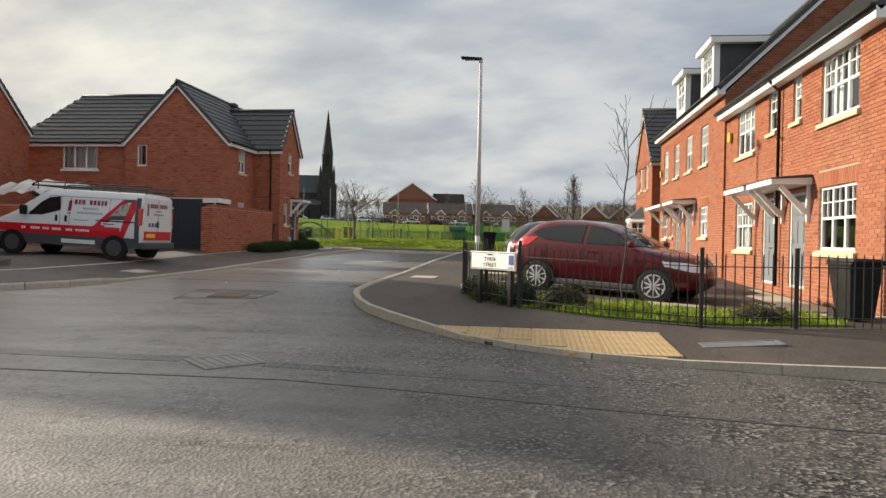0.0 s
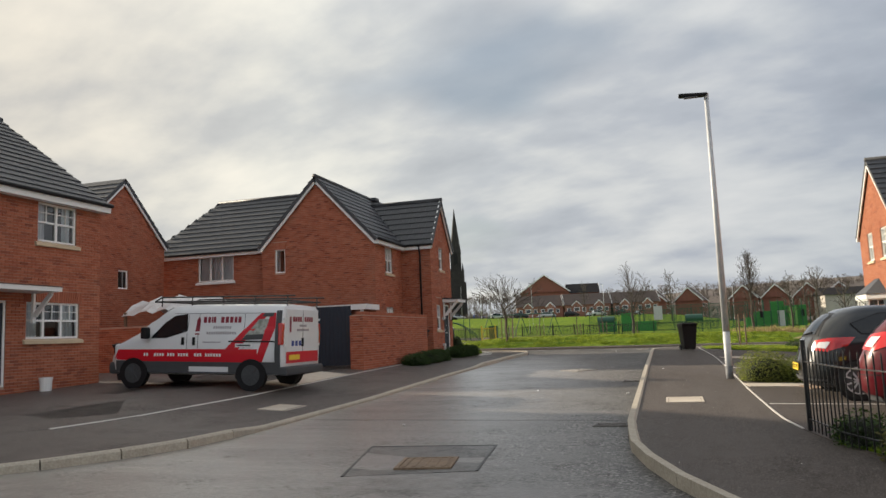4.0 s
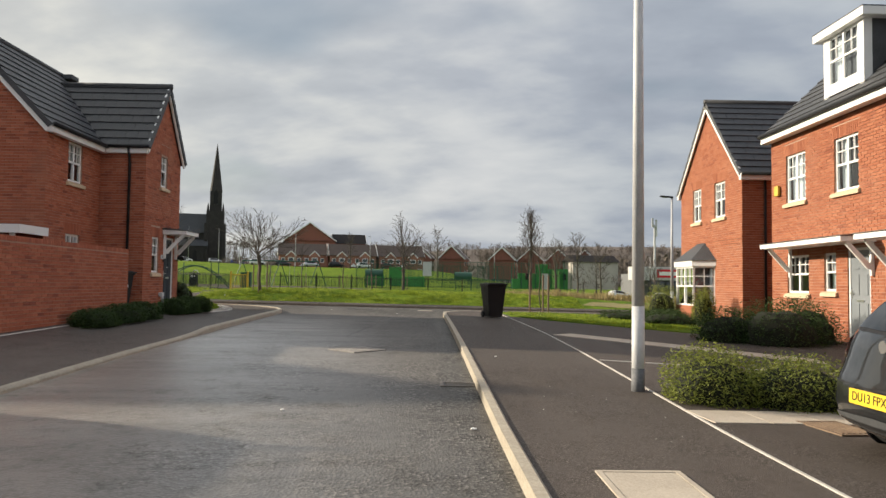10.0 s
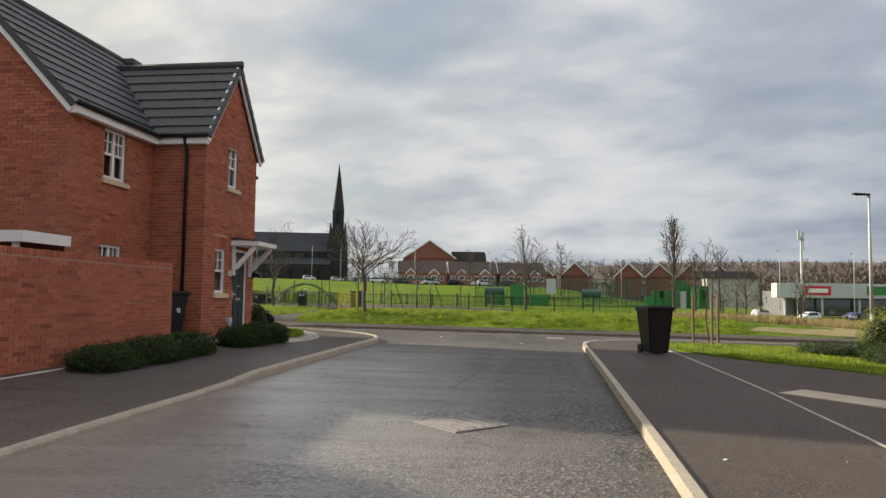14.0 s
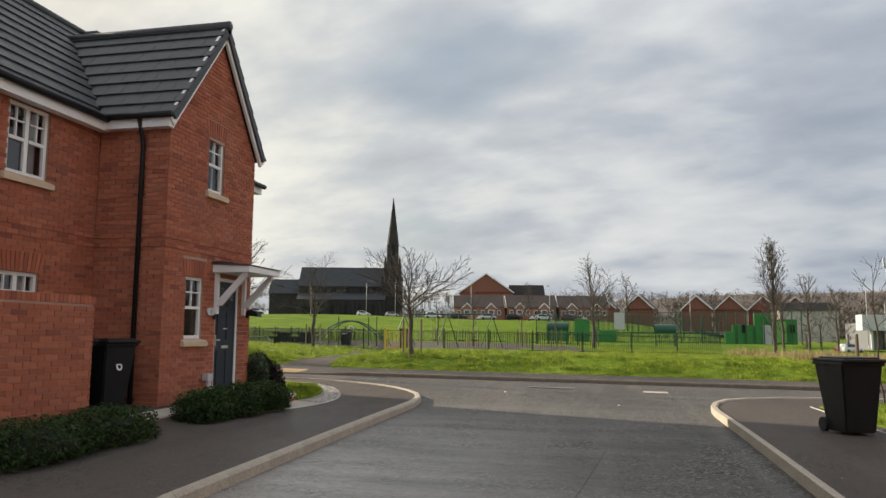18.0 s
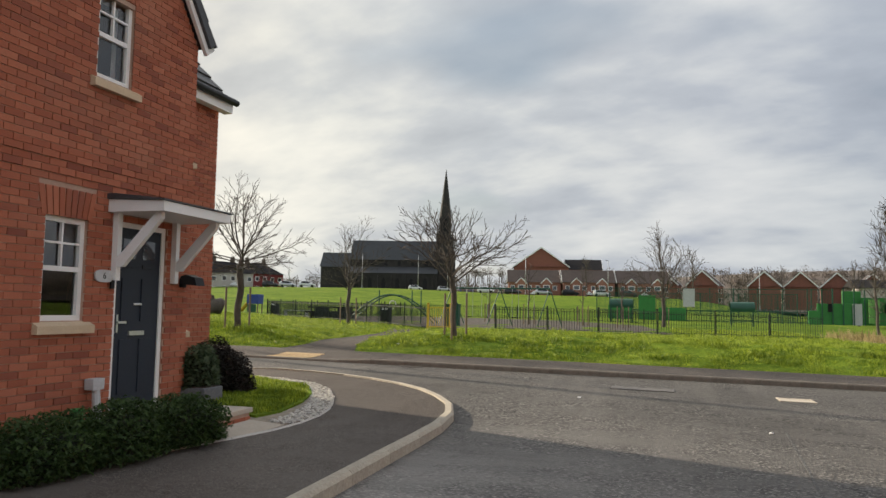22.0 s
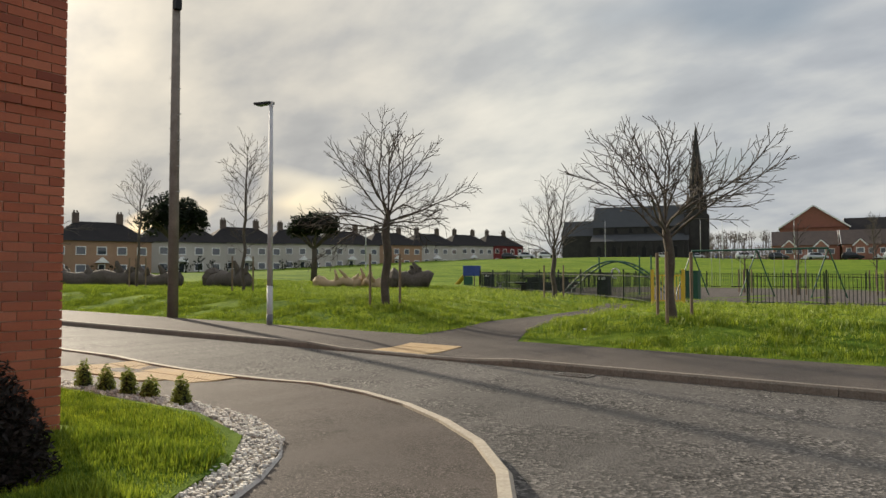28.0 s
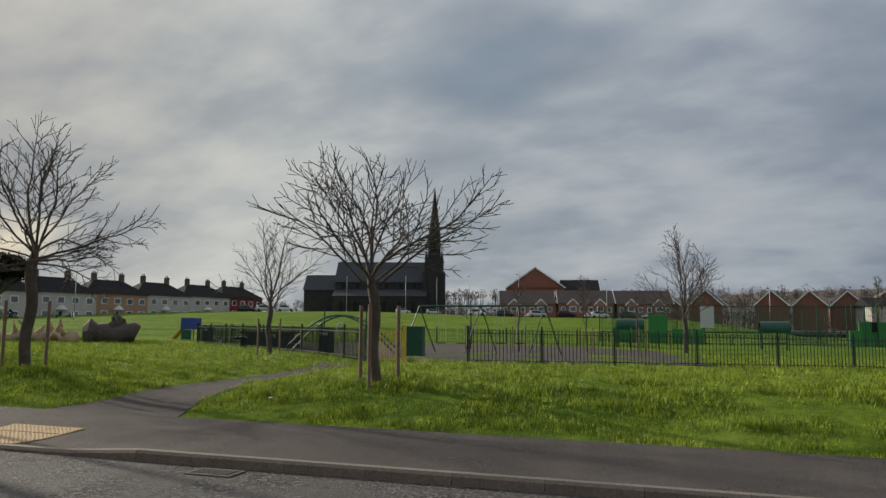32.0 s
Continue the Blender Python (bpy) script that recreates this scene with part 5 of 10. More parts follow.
flags("paved_path", lambda x, y: True, 1, 5, 0.45, 0.6, (-12.2, 34.0), 0, M_SLAB, "concrete flags in front of the brick house", "paving")
flags("paved_strip", lambda x, y: True, 1, 6, 0.9, 0.6, (-12.7, 21.6), 0, M_SLAB, "pale concrete slabs by the gate", "paving")
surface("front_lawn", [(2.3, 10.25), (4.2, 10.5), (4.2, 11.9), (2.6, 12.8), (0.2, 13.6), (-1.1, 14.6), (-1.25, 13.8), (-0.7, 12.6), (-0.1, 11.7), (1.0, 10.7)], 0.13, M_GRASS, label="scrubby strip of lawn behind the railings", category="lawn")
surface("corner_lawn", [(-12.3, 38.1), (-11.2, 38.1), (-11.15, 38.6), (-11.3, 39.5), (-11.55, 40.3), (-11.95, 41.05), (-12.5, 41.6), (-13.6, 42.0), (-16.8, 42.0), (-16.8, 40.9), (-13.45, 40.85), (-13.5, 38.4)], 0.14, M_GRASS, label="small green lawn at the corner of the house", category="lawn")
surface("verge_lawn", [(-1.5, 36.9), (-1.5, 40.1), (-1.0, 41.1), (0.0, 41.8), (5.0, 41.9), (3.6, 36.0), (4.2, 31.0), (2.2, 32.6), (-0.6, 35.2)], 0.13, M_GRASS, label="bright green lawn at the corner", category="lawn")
surface("tarmac_path", [(-18.4, 50.8), (-15.4, 50.8), (-16.05, 52.6), (-16.3, 54.5), (-16.75, 57.0), (-17.5, 61.0), (-18.1, 65.0), (-19.3, 65.0), (-18.6, 61.0), (-17.95, 57.0), (-17.75, 54.5), (-17.85, 52.6)], 0.015, M_PAVE, label="narrow asphalt path across the green", category="path", height=park_z, step=0.5)
surface("road_patch", [(-6.2, 12.35), (-6.6, 14.15), (-5.0, 14.3), (-4.85, 12.7)], 0.003, M_PATCH, label="dark asphalt repair patch", category="road patch")


M_COVERPALE = mottled("worn_steel_cover", (0.17, 0.16, 0.15), (0.32, 0.30, 0.28), 7.0, 0.6, metal=0.2, fine=45)
M_RUST = mottled("rusty_iron", (0.12, 0.075, 0.045), (0.24, 0.17, 0.11), 8.0, 0.75)


def cover(x, y, sx, sy, ang, mat, label, off, ribs=0, category="manhole cover", under=None):
    t = thing("manhole_cover", laid(x, y, off - 0.004, ang), label, category)
    bm = bmesh.new()
    w = 0.04
    for s in (-1, 1):
        box(bm, s * (sx / 2 - w / 2), 0, 0.0, w, sy, 0.03)
        box(bm, 0, s * (sy / 2 - w / 2), 0.0, sx - 2 * w, w, 0.03)
    part("frame", bm, mat, t)
    part("plate", boxed(0, 0, -0.004, sx - 2 * w - 0.012, sy - 2 * w - 0.012, 0.03), under or mat, t)
    for k in range(ribs):
        part("rib", boxed(-sx / 2 + w + (k + 0.5) * (sx - 2 * w) / ribs, 0, 0.011, (sx - 2 * w) / ribs * 0.42, sy - 2 * w - 0.05, 0.012), mat, t)
    return t


cover(-3.05, 7.15, 0.62, 0.62, 45, M_COVERPALE, "square pale worn steel manhole cover in the road", 0.004, 6)
cover(-5.5, 13.05, 0.62, 0.62, 8, M_RUST, "rusty ribbed iron manhole cover in a patch", 0.006, 5)
cover(-5.42, 27.2, 0.75, 0.75, 45, M_COVERPALE, "worn iron manhole cover in the road", 0.004, 6)
cover(-6.9, 45.4, 1.2, 0.6, 0, M_IRON, "worn iron access cover in the road", 0.004, 4)
cover(-4.2, 44.9, 0.6, 0.6, 0, M_SLAB, "pale square cover in the road", 0.004)
cover(-2.68, 18.4, 0.6, 0.85, 0, M_SLAB, "pale concrete service cover in the footway", PAV + 0.002, 0, "service cover")
# pale cover lying in shade: the shade is put into its darker grey
cover(2.4, 8.95, 0.9, 0.35, 0, M_SLATEGREY, "pale concrete service cover in the footway", PAV + 0.002, 0, "service cover")
cover(-10.2, 18.4, 0.6, 0.9, 0, M_SLAB, "pale concrete service cover in the footway", PAV + 0.002, 0, "service cover")
cover(-3.72, 23.3, 0.34, 0.52, 90, M_IRON, "iron gully grating beside the kerb", 0.003, 7, "drain grate", M_BLACK)
cover(-3.72, 16.1, 0.34, 0.52, 90, M_IRON, "iron gully grating beside the kerb", 0.003, 7, "drain grate", M_BLACK)
cover(-8.82, 18.3, 0.34, 0.52, 90, M_IRON, "iron gully grating beside the kerb", 0.003, 7, "drain grate", M_BLACK)
cover(-8.13, 17.1, 0.62, 0.62, 8, M_RUST, "worn rusty iron manhole cover in the road", 0.004, 5)
cover(-12.5, 47.65, 0.34, 0.52, 90, M_IRON, "iron gully grating beside the kerb", 0.003, 7, "drain grate", M_BLACK)
cover(-0.28, 20.55, 0.45, 0.6, 12, M_RUST, "rusty iron cover in the parking space", 0.109, 6)


def street_lamp(x, y, top, arm=(-1, 0), label="slim galvanised street lamp with a flat dark head", base=None):
    z = pav_z(x, y) if base is None else base
    t = thing("street_lamp", Matrix.Translation((x, y, z)), label, "street lamp")
    h = top - z
    part("base_column", tube(bmesh.new(), [(0, 0, -0.1), (0, 0, 1.0)], [0.076, 0.074], 16), M_GALV, t, "wider lower column", smooth=True)
    part("foot_band", tube(bmesh.new(), [(0, 0, -0.1), (0, 0, 0.27)], [0.0785, 0.0785], 16), M_SLATEGREY, t, "dark foot of the column", smooth=True)
    part("column", tube(bmesh.new(), [(0, 0, 1.0), (0, 0, h)], [0.074, 0.046], 14), M_GALV, t, smooth=True)
    a = Vector((arm[0], arm[1], 0)).normalized()
    ang = math.degrees(math.atan2(a.y, a.x))
    head = boxed(0, 0, 0, 0.62, 0.2, 0.07, bevel=0.025)
    bmesh.ops.transform(head, matrix=pose(a.x * 0.28, a.y * 0.28, h + 0.02, 0, -4, ang), verts=head.verts[:])
    hd = part("lamp_head", head, M_BLACK, t, "flat dark grey lantern", smooth=False)
    part("lens", boxed(a.x * 0.33, a.y * 0.33, h - 0.022, 0.3, 0.14, 0.012, rz=ang), M_GLASS, hd)
    part("bracket", tube(bmesh.new(), [(0, 0, h - 0.1), (0, 0, h + 0.03)], 0.055, 10), M_GALV, t)
    return t


street_lamp(-1.665, 22.35, 6.95)
street_lamp(-22.5, 50.75, 6.85, base=pav_z(-22.5, 50.75))
street_lamp(7.8, 49.6, 6.3, base=pav_z(7.85, 49.6))


def wheelie_bin(x, y, ang, base, number="", label="black plastic wheelie bin with closed lid", size=1.0):
    t = thing("wheelie_bin", pose(x, y, base, 0, 0, ang) @ Matrix.Diagonal((size, size, size, 1)), label, "bin")
    bm = bmesh.new()
    lo = [(-0.21, -0.24), (0.21, -0.24), (0.21, 0.22), (-0.21, 0.22)]
    hi = [(-0.285, -0.34), (0.285, -0.34), (0.285, 0.36), (-0.285, 0.36)]
    a = [bm.verts.new((u, v, 0.03)) for u, v in lo]
    b = [bm.verts.new((u, v, 0.95)) for u, v in hi]
    bm.faces.new(a[::-1])
    bm.faces.new(b)
    for i in range(4):
        bm.faces.new((a[i], a[(i + 1) % 4], b[(i + 1) % 4], b[i]))
    bmesh.ops.bevel(bm, geom=bm.edges[:], offset=0.02, segments=2, affect="EDGES")
    body = part("body", bm, M_BLACK, t)
    part("rim", boxed(0, 0.01, 0.955, 0.6, 0.74, 0.045, bevel=0.012), M_BLACK, t)
    lid = bmesh.new()
    box(lid, 0, -0.02, 1.0, 0.61, 0.78, 0.05, bevel=0.02)
    box(lid, 0, -0.03, 1.03, 0.5, 0.62, 0.035, bevel=0.015)
    part("lid", lid, M_BLACK, t, "slightly domed lid")
    part("handle", tube(bmesh.new(), [(-0.25, 0.42, 0.98), (0.25, 0.42, 0.98)], 0.016, 8), M_BLACK, t)
    for s in (-1, 1):
        part("wheel", tube(bmesh.new(), [(s * 0.20, 0.27, 0.1), (s * 0.255, 0.27, 0.1)], 0.1, 14), M_TYRE, t)
    if number:
        cu = bpy.data.curves.new("number", "FONT")
        cu.body, cu.size, cu.extrude = number, 0.26, 0.002
        cu.align_x = "CENTER"
        ob = new("number", cu)
        ob.data.materials.append(M_WHITE)
        ob.parent = body
        ob.matrix_local = pose(0, -0.318, 0.58, 84, 0, 0)
    return t


wheelie_bin(-2.15, 36.0, 15, pav_z(-2.15, 36.0))
wheelie_bin(-12.75, 34.45, 78, pav_z(-12.75, 34.45), "6", "black wheelie bin with a white 6 on it")
wheelie_bin(-12.95, 33.75, 82, pav_z(-12.95, 33.75), label="black wheelie bin behind the garden wall")
wheelie_bin(4.62, 11.4, 10, pav_z(4.62, 11.4) - 0.005, label="smaller black wheelie bin beside the house wall", size=0.85)
wheelie_bin(-17.4, 22.75, 20, pav_z(-17.4, 22.75), label="black wheelie bin at the house corner")


def railing():
    """Black bow-less railings round the corner plot: posts, two rails and bars."""
    t = thing("railing", Matrix(), "black painted steel railings with slim vertical bars", "fence")
    line = [(-1.36, 14.75), (-1.2, 13.6), (-0.78, 12.5), (-0.2, 11.6), (0.9, 10.6), (2.19, 10.07), (3.4, 10.15), (4.7, 10.38), (7.2, 10.5)]
    bar = bmesh.new()
    box(bar, 0, 0, 0.48, 0.014, 0.014, 0.92)
    bmesh.ops.create_cone(bar, segments=6, radius1=0.01, radius2=0.001, depth=0.04, matrix=Matrix.Translation((0, 0, 0.96)))
    me = bpy.data.meshes.new("bar")
    bar.to_mesh(me)
    bar.free()
    me.materials.append(M_BLACKMETAL)
    post = bpy.data.meshes.new("post")
    pb = boxed(0, 0, 0.5, 0.05, 0.05, 1.1, bevel=0.006)
    pb.to_mesh(post)
    pb.free()
    post.materials.append(M_BLACKMETAL)
    for i, ((x0, y0), (x1, y1)) in enumerate(zip(line, line[1:])):
        a, b = Vector((x0, y0, pav_z(x0, y0))), Vector((x1, y1, pav_z(x1, y1)))
        if i not in (1, 4):
            ob = new("post", post)
            ob.parent, ob.location = t, a
        for hgt in (0.14, 0.80):
            rod(t, "rail", a + Vector((0, 0, hgt)), b + Vector((0, 0, hgt)), (0.03, 0.012), M_BLACKMETAL)
        n = max(int((b - a).length / 0.115), 1)
        for k in range(n):
            if i and k == 0:
                pass
            p = a.lerp(b, (k + 0.5) / n)
            ob = new("bar", me)
            ob.parent, ob.location = t, p
    ob = new("post", post)
    ob.parent, ob.location = t, Vector((7.2, 10.5, pav_z(7.2, 10.5)))


railing()


def words(name, text, size, parent, m, mat, extrude=0.001):
    cu = bpy.data.curves.new(name, "FONT")
    cu.body, cu.size, cu.extrude, cu.align_x, cu.align_y = text, size, extrude, "CENTER", "CENTER"
    ob = new(name, cu)
    cu.materials.append(mat)
    ob.parent = parent
    ob.matrix_local = m
    return ob


def street_sign():
    t = thing("street_sign", pose(-0.64, 11.96, pav_z(-0.6, 12.0) - 0.07, 0, 0, -46) @ Matrix.Diagonal((1.12, 1, 1, 1)), "white street nameplate on two black posts", "street sign")
    for s in (-1, 1):
        part("post", boxed(s * 0.33, 0.05, 0.42, 0.07, 0.06, 0.94, bevel=0.006), M_BLACKMETAL, t)
    plate = part("plate", boxed(0, 0, 0.78, 0.98, 0.02, 0.29, bevel=0.004), M_WHITE, t, "white plate with black lettering")
    bm = bmesh.new()
    for s in (-1, 1):
        box(bm, s * 0.475, -0.012, 0.78, 0.008, 0.004, 0.265)
        box(bm, 0, -0.012, 0.78 + s * 0.128, 0.942, 0.004, 0.008)
    part("border", bm, M_BLACK, plate)
    words("lettering", "TYRER", 0.088, plate, pose(-0.05, -0.0125, 0.80, 90, 0, 0), M_BLACK)
    words("lettering", "STREET", 0.088, plate, pose(-0.05, -0.0125, 0.71, 90, 0, 0), M_BLACK)
    words("lettering", "WIRRAL", 0.035, plate, pose(-0.05, -0.0125, 0.875, 90, 0, 0), M_BLACK)
    words("lettering", "CH41", 0.045, plate, pose(0.39, -0.0125, 0.68, 90, 0, 0), M_BLUE)
    part("emblem", boxed(0.40, -0.0125, 0.80, 0.1, 0.005, 0.15), M_BLUE, plate, "blue emblem block")


street_sign()


# ---- garden wall, gate and step of the corner house ----
def garden_wall():
    t = thing("garden_wall", Matrix(), "red brick garden wall with a brick-on-edge coping", "wall")
    pl = east(-11.9, 26.6)
    brick_wall(t, "wall_face", pl, 6.45, 2.6, [], M_BRICK, base=0.55, singles=0)
    part("wall_back", boxed(-12.13, 29.83, 1.5, 0.1, 6.4, 2.1), M_FARBRICK, t)
    brick_wall(t, "pier_face", south(26.6, -12.35), 0.45, 2.6, [], M_BRICK, base=0.55)
    brick_wall(t, "end_face", north(33.05, -11.9), 0.25, 2.6, [], M_BRICK, base=0.55)
    me = bpy.data.meshes.new("coping_brick")
    cb = boxed(0, 0, 0.05, 0.24, 0.066, 0.1, bevel=0.004)
    cb.to_mesh(me)
    cb.free()
    me.materials.append(M_BRICK)
    for k in range(86):
        ob = new("coping_brick", me)
        ob.parent, ob.location = t, Vector((-12.02, 26.64 + k * 0.0752, 2.595 + 0.0015 * math.sin(k * 1.7)))
    g = thing("garden_gate", Matrix.Translation((-12.4, 26.85, pav_z(-13, 26.9))), "tall dark blue-grey boarded double gate", "gate")
    for k in range(20):
        part("board", boxed(-0.08 - k * 0.15, 0, 0.97, 0.142, 0.025, 1.86), M_DOOR, g)
    for z in (0.35, 1.6):
        part("rail", boxed(-1.5, 0.035, z, 3.0, 0.04, 0.1), M_DOOR, g)
    part("latch", boxed(-0.1, -0.03, 1.0, 0.1, 0.03, 0.05), M_BLACKMETAL, g)
    w = thing("boundary_wall", Matrix(), "red brick boundary wall behind the driveway", "wall")
    brick_wall(w, "wall_face", south(26.7, -21.9), 6.5, 2.6, [], M_BRICK, base=0.6)
    part("back", boxed(-18.65, 26.9, 1.6, 6.5, 0.1, 2.0), M_FARBRICK, w)
    s = thing("door_step", Matrix(), "low brick step with a concrete slab top at the front door", "step")
    brick_wall(s, "step_face", east(-11.22, 36.75), 1.25, 1.06, [], M_BRICK, base=0.8)
    brick_wall(s, "step_side", north(38.0, -11.22), 1.1, 1.06, [], M_BRICK, base=0.8)
    part("slab", boxed(-11.77, 37.37, 1.09, 1.14, 1.3, 0.06, bevel=0.01), M_SLAB, s)
    p = thing("planter", Matrix.Translation((-12.22, 38.42, 0.95)), "square slate-grey stone-look planter with a shrub", "planter")
    bm = boxed(0, 0, 0.16, 0.42, 0.42, 0.34, bevel=0.015)
    part("tub", bm, M_SLATEGREY, p, "grey tub")
    part("soil", boxed(0, 0, 0.32, 0.36, 0.36, 0.04), M_SOIL, p)
    return t


def lean_to():
    """Flat white-edged porch roof over the garden door, on the gable wall."""
    t = thing("garden_canopy", Matrix(), "flat porch roof with a white fascia over the garden door", "canopy")
    part("roof", boxed(-15.2, 31.5, 3.12, 3.3, 1.3, 0.08, bevel=0.01), M_ROOFTILE, t)
    part("fascia", boxed(-15.2, 30.84, 3.05, 3.34, 0.04, 0.20), M_WHITE, t)
    part("fascia", boxed(-13.54, 31.5, 3.05, 0.04, 1.28, 0.20), M_WHITE, t)
    for x in (-16.6, -13.75):
        part("post", boxed(x, 30.95, 1.95, 0.09, 0.09, 2.2), M_WHITE, t)


garden_wall()
lean_to()


def house_fittings():
    n = thing("house_number", pose(-12.33, 36.72, 2.62), "grey slate plaque with a house number", "sign")
    outline = [(0.135 * math.copysign(abs(math.cos(a)) ** 0.7, math.cos(a)), 0.068 * math.copysign(abs(math.sin(a)) ** 0.7, math.sin(a))) for a in (2 * math.pi * k / 28 for k in range(28))]
    part("plaque", prism(bmesh.new(), outline, lambda u, v, d: (d, u, v), 0.0, 0.02), M_GALV, n)
    words("numeral", "6", 0.1, n, pose(0.022, 0.0, 0.0, 90, 0, 90), M_BLACK)
    g = thing("garden_pot", pose(-12.2, 36.3, pav_z(-12.2, 36.3)), "small green plastic pot by the wall", "pot")
    part("pot", tube(bmesh.new(), [(0, 0, 0), (0, 0, 0.2)], [0.055, 0.07], 12), M_GREENPAINT, g)
    b = thing("doorbell", pose(-12.34, 36.86, 2.55), "small black and white doorbell camera", "doorbell")
    part("case", boxed(0.015, 0, 0, 0.03, 0.05, 0.13, bevel=0.006), M_BLACK, b)
    w = thing("wall_light", pose(-12.34, 38.12, 2.6), "small dark wall lantern", "lamp")
    part("backplate", boxed(0.02, 0, 0, 0.04, 0.1, 0.12, bevel=0.01), M_BLACK, w)
    part("arm", tube(bmesh.new(), [(0.02, 0, 0.0), (0.12, 0, 0.04), (0.2, 0, 0.0)], 0.015, 8), M_BLACK, w)
    part("shade", prism(bmesh.new(), [(0.05, -0.02), (0.28, -0.04), (0.25, 0.06), (0.12, 0.10), (0.05, 0.08)], lambda u, v, d: (u, d, v), -0.09, 0.09), M_BLACK, w, "curved dark shade")
    k = thing("door_knocker", pose(-12.39, 37.37, 2.32), "small chrome knocker on the front door", "knocker")
    part("bar", boxed(0, 0, 0, 0.02, 0.14, 0.025, bevel=0.006), M_CHROME, k)
    v = thing("vent_pipe", pose(-12.28, 36.62, 0.95), "grey plastic pipe boss low on the wall", "pipe")
    part("boss", boxed(0, 0, 0.52, 0.12, 0.17, 0.12, bevel=0.012), M_GALV, v)
    part("pipe", tube(bmesh.new(), [(0.05, 0, -0.08), (0.05, 0, 0.1), (0.03, 0.01, 0.28), (0.02, 0, 0.5)], [0.065, 0.065, 0.045, 0.04], 10), M_GALV, v)
    for x, y, z, f in ((5.56, 33.95, 4.6, -1), (5.56, 22.3, 4.6, -1)):
        a = thing("alarm_box", pose(x, y, z), "yellow burglar alarm box on the wall", "alarm")
        part("case", boxed(-0.02, 0, 0, 0.08, 0.24, 0.28, bevel=0.03), M_YELLOW, a)
    for y0, x, z0, z1 in ((17.9, 5.52, 0.6, 5.3),):
        p = thing("rain_pipe", Matrix(), "black plastic rainwater pipe with brackets", "pipe")
        pipe(p, "pipe", [(x - 0.25, y0, z1), (x, y0, z1 - 0.25), (x, y0, z0)], 0.036)
        for z in (1.2, 2.6, 4.0):
            part("bracket", boxed(x, y0, z, 0.09, 0.12, 0.03), M_BLACK, p)


house_fittings()


# ---- hedges and shrubs ----
def leaf_cloud(bm_verts, faces, pts, size, rng, flat=0.5):
    """Small bent leaves at the given places."""
    for p in pts:
        a = rng.uniform(0, 6.283)
        tilt = rng.uniform(-1, 1)
        d = Vector((math.cos(a), math.sin(a), tilt * flat)).normalized()
        s = d.cross(Vector((rng.uniform(-1, 1), rng.uniform(-1, 1), 1.0))).normalized()
        L = size * rng.uniform(0.7, 1.3)
        w = L * 0.42
        n = len(bm_verts)
        p = Vector(p)
        bm_verts += [tuple(p - d * L * 0.5), tuple(p + s * w * 0.5), tuple(p + d * L * 0.5 + Vector((0, 0, -0.15 * L))), tuple(p - s * w * 0.5)]
        faces += [(n, n + 1, n + 2), (n, n + 2, n + 3)]


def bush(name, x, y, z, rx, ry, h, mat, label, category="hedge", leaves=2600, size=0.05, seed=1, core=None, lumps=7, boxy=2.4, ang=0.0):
    """A clipped or loose shrub: a near-black solid core for the shade inside and a skin of many small leaves, in lumps.
    """
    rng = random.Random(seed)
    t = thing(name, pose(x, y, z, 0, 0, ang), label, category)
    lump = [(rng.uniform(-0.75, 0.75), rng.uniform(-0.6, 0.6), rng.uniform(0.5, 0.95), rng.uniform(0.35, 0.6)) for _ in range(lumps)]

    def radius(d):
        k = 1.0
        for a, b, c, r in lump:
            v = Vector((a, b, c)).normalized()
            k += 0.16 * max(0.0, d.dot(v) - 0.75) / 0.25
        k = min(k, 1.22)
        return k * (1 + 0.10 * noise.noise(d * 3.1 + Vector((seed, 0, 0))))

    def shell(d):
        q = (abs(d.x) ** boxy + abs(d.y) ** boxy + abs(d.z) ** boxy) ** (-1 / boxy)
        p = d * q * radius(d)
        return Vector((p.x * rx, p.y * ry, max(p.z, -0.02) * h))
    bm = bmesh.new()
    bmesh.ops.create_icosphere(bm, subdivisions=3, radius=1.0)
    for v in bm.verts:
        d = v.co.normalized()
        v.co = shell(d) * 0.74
    core_ob = part("inner_growth", bm, core or M_INNERSHADE, t, "dark inner twigs")
    verts, faces, pts = [], [], []
    for _ in range(int(leaves * 1.35)):
        while True:
            d = Vector((rng.gauss(0, 1), rng.gauss(0, 1), rng.gauss(0, 1)))
            if d.length > 0.1:
                break
        d.normalize()
        d.z = abs(d.z) if rng.random() < 0.9 else d.z
        pts.append(shell(d) * rng.uniform(0.72, 1.06))
    leaf_cloud(verts, faces, pts, size, rng, 0.9)
    raw("foliage", verts, faces, mat, t)["kind"] = "stuff"
    return t


for i, (y, rx, ry, h) in enumerate(((30.1, 0.40, 0.75, 0.30), (31.4, 0.42, 0.85, 0.34), (32.7, 0.42, 0.8, 0.34))):
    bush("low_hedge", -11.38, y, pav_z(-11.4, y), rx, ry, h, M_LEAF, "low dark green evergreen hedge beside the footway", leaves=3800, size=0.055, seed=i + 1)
for i, (y, rx, ry, h) in enumerate(((34.95, 0.36, 0.55, 0.36), (35.75, 0.36, 0.6, 0.38), (36.5, 0.34, 0.5, 0.36))):
    bush("front_hedge", -11.32 + 0.13 * (y - 34.95), y, pav_z(-11.4, y), rx, ry, h, M_LEAF, "clipped dark green hedge below the house window", leaves=5200, size=0.05, seed=i + 11)
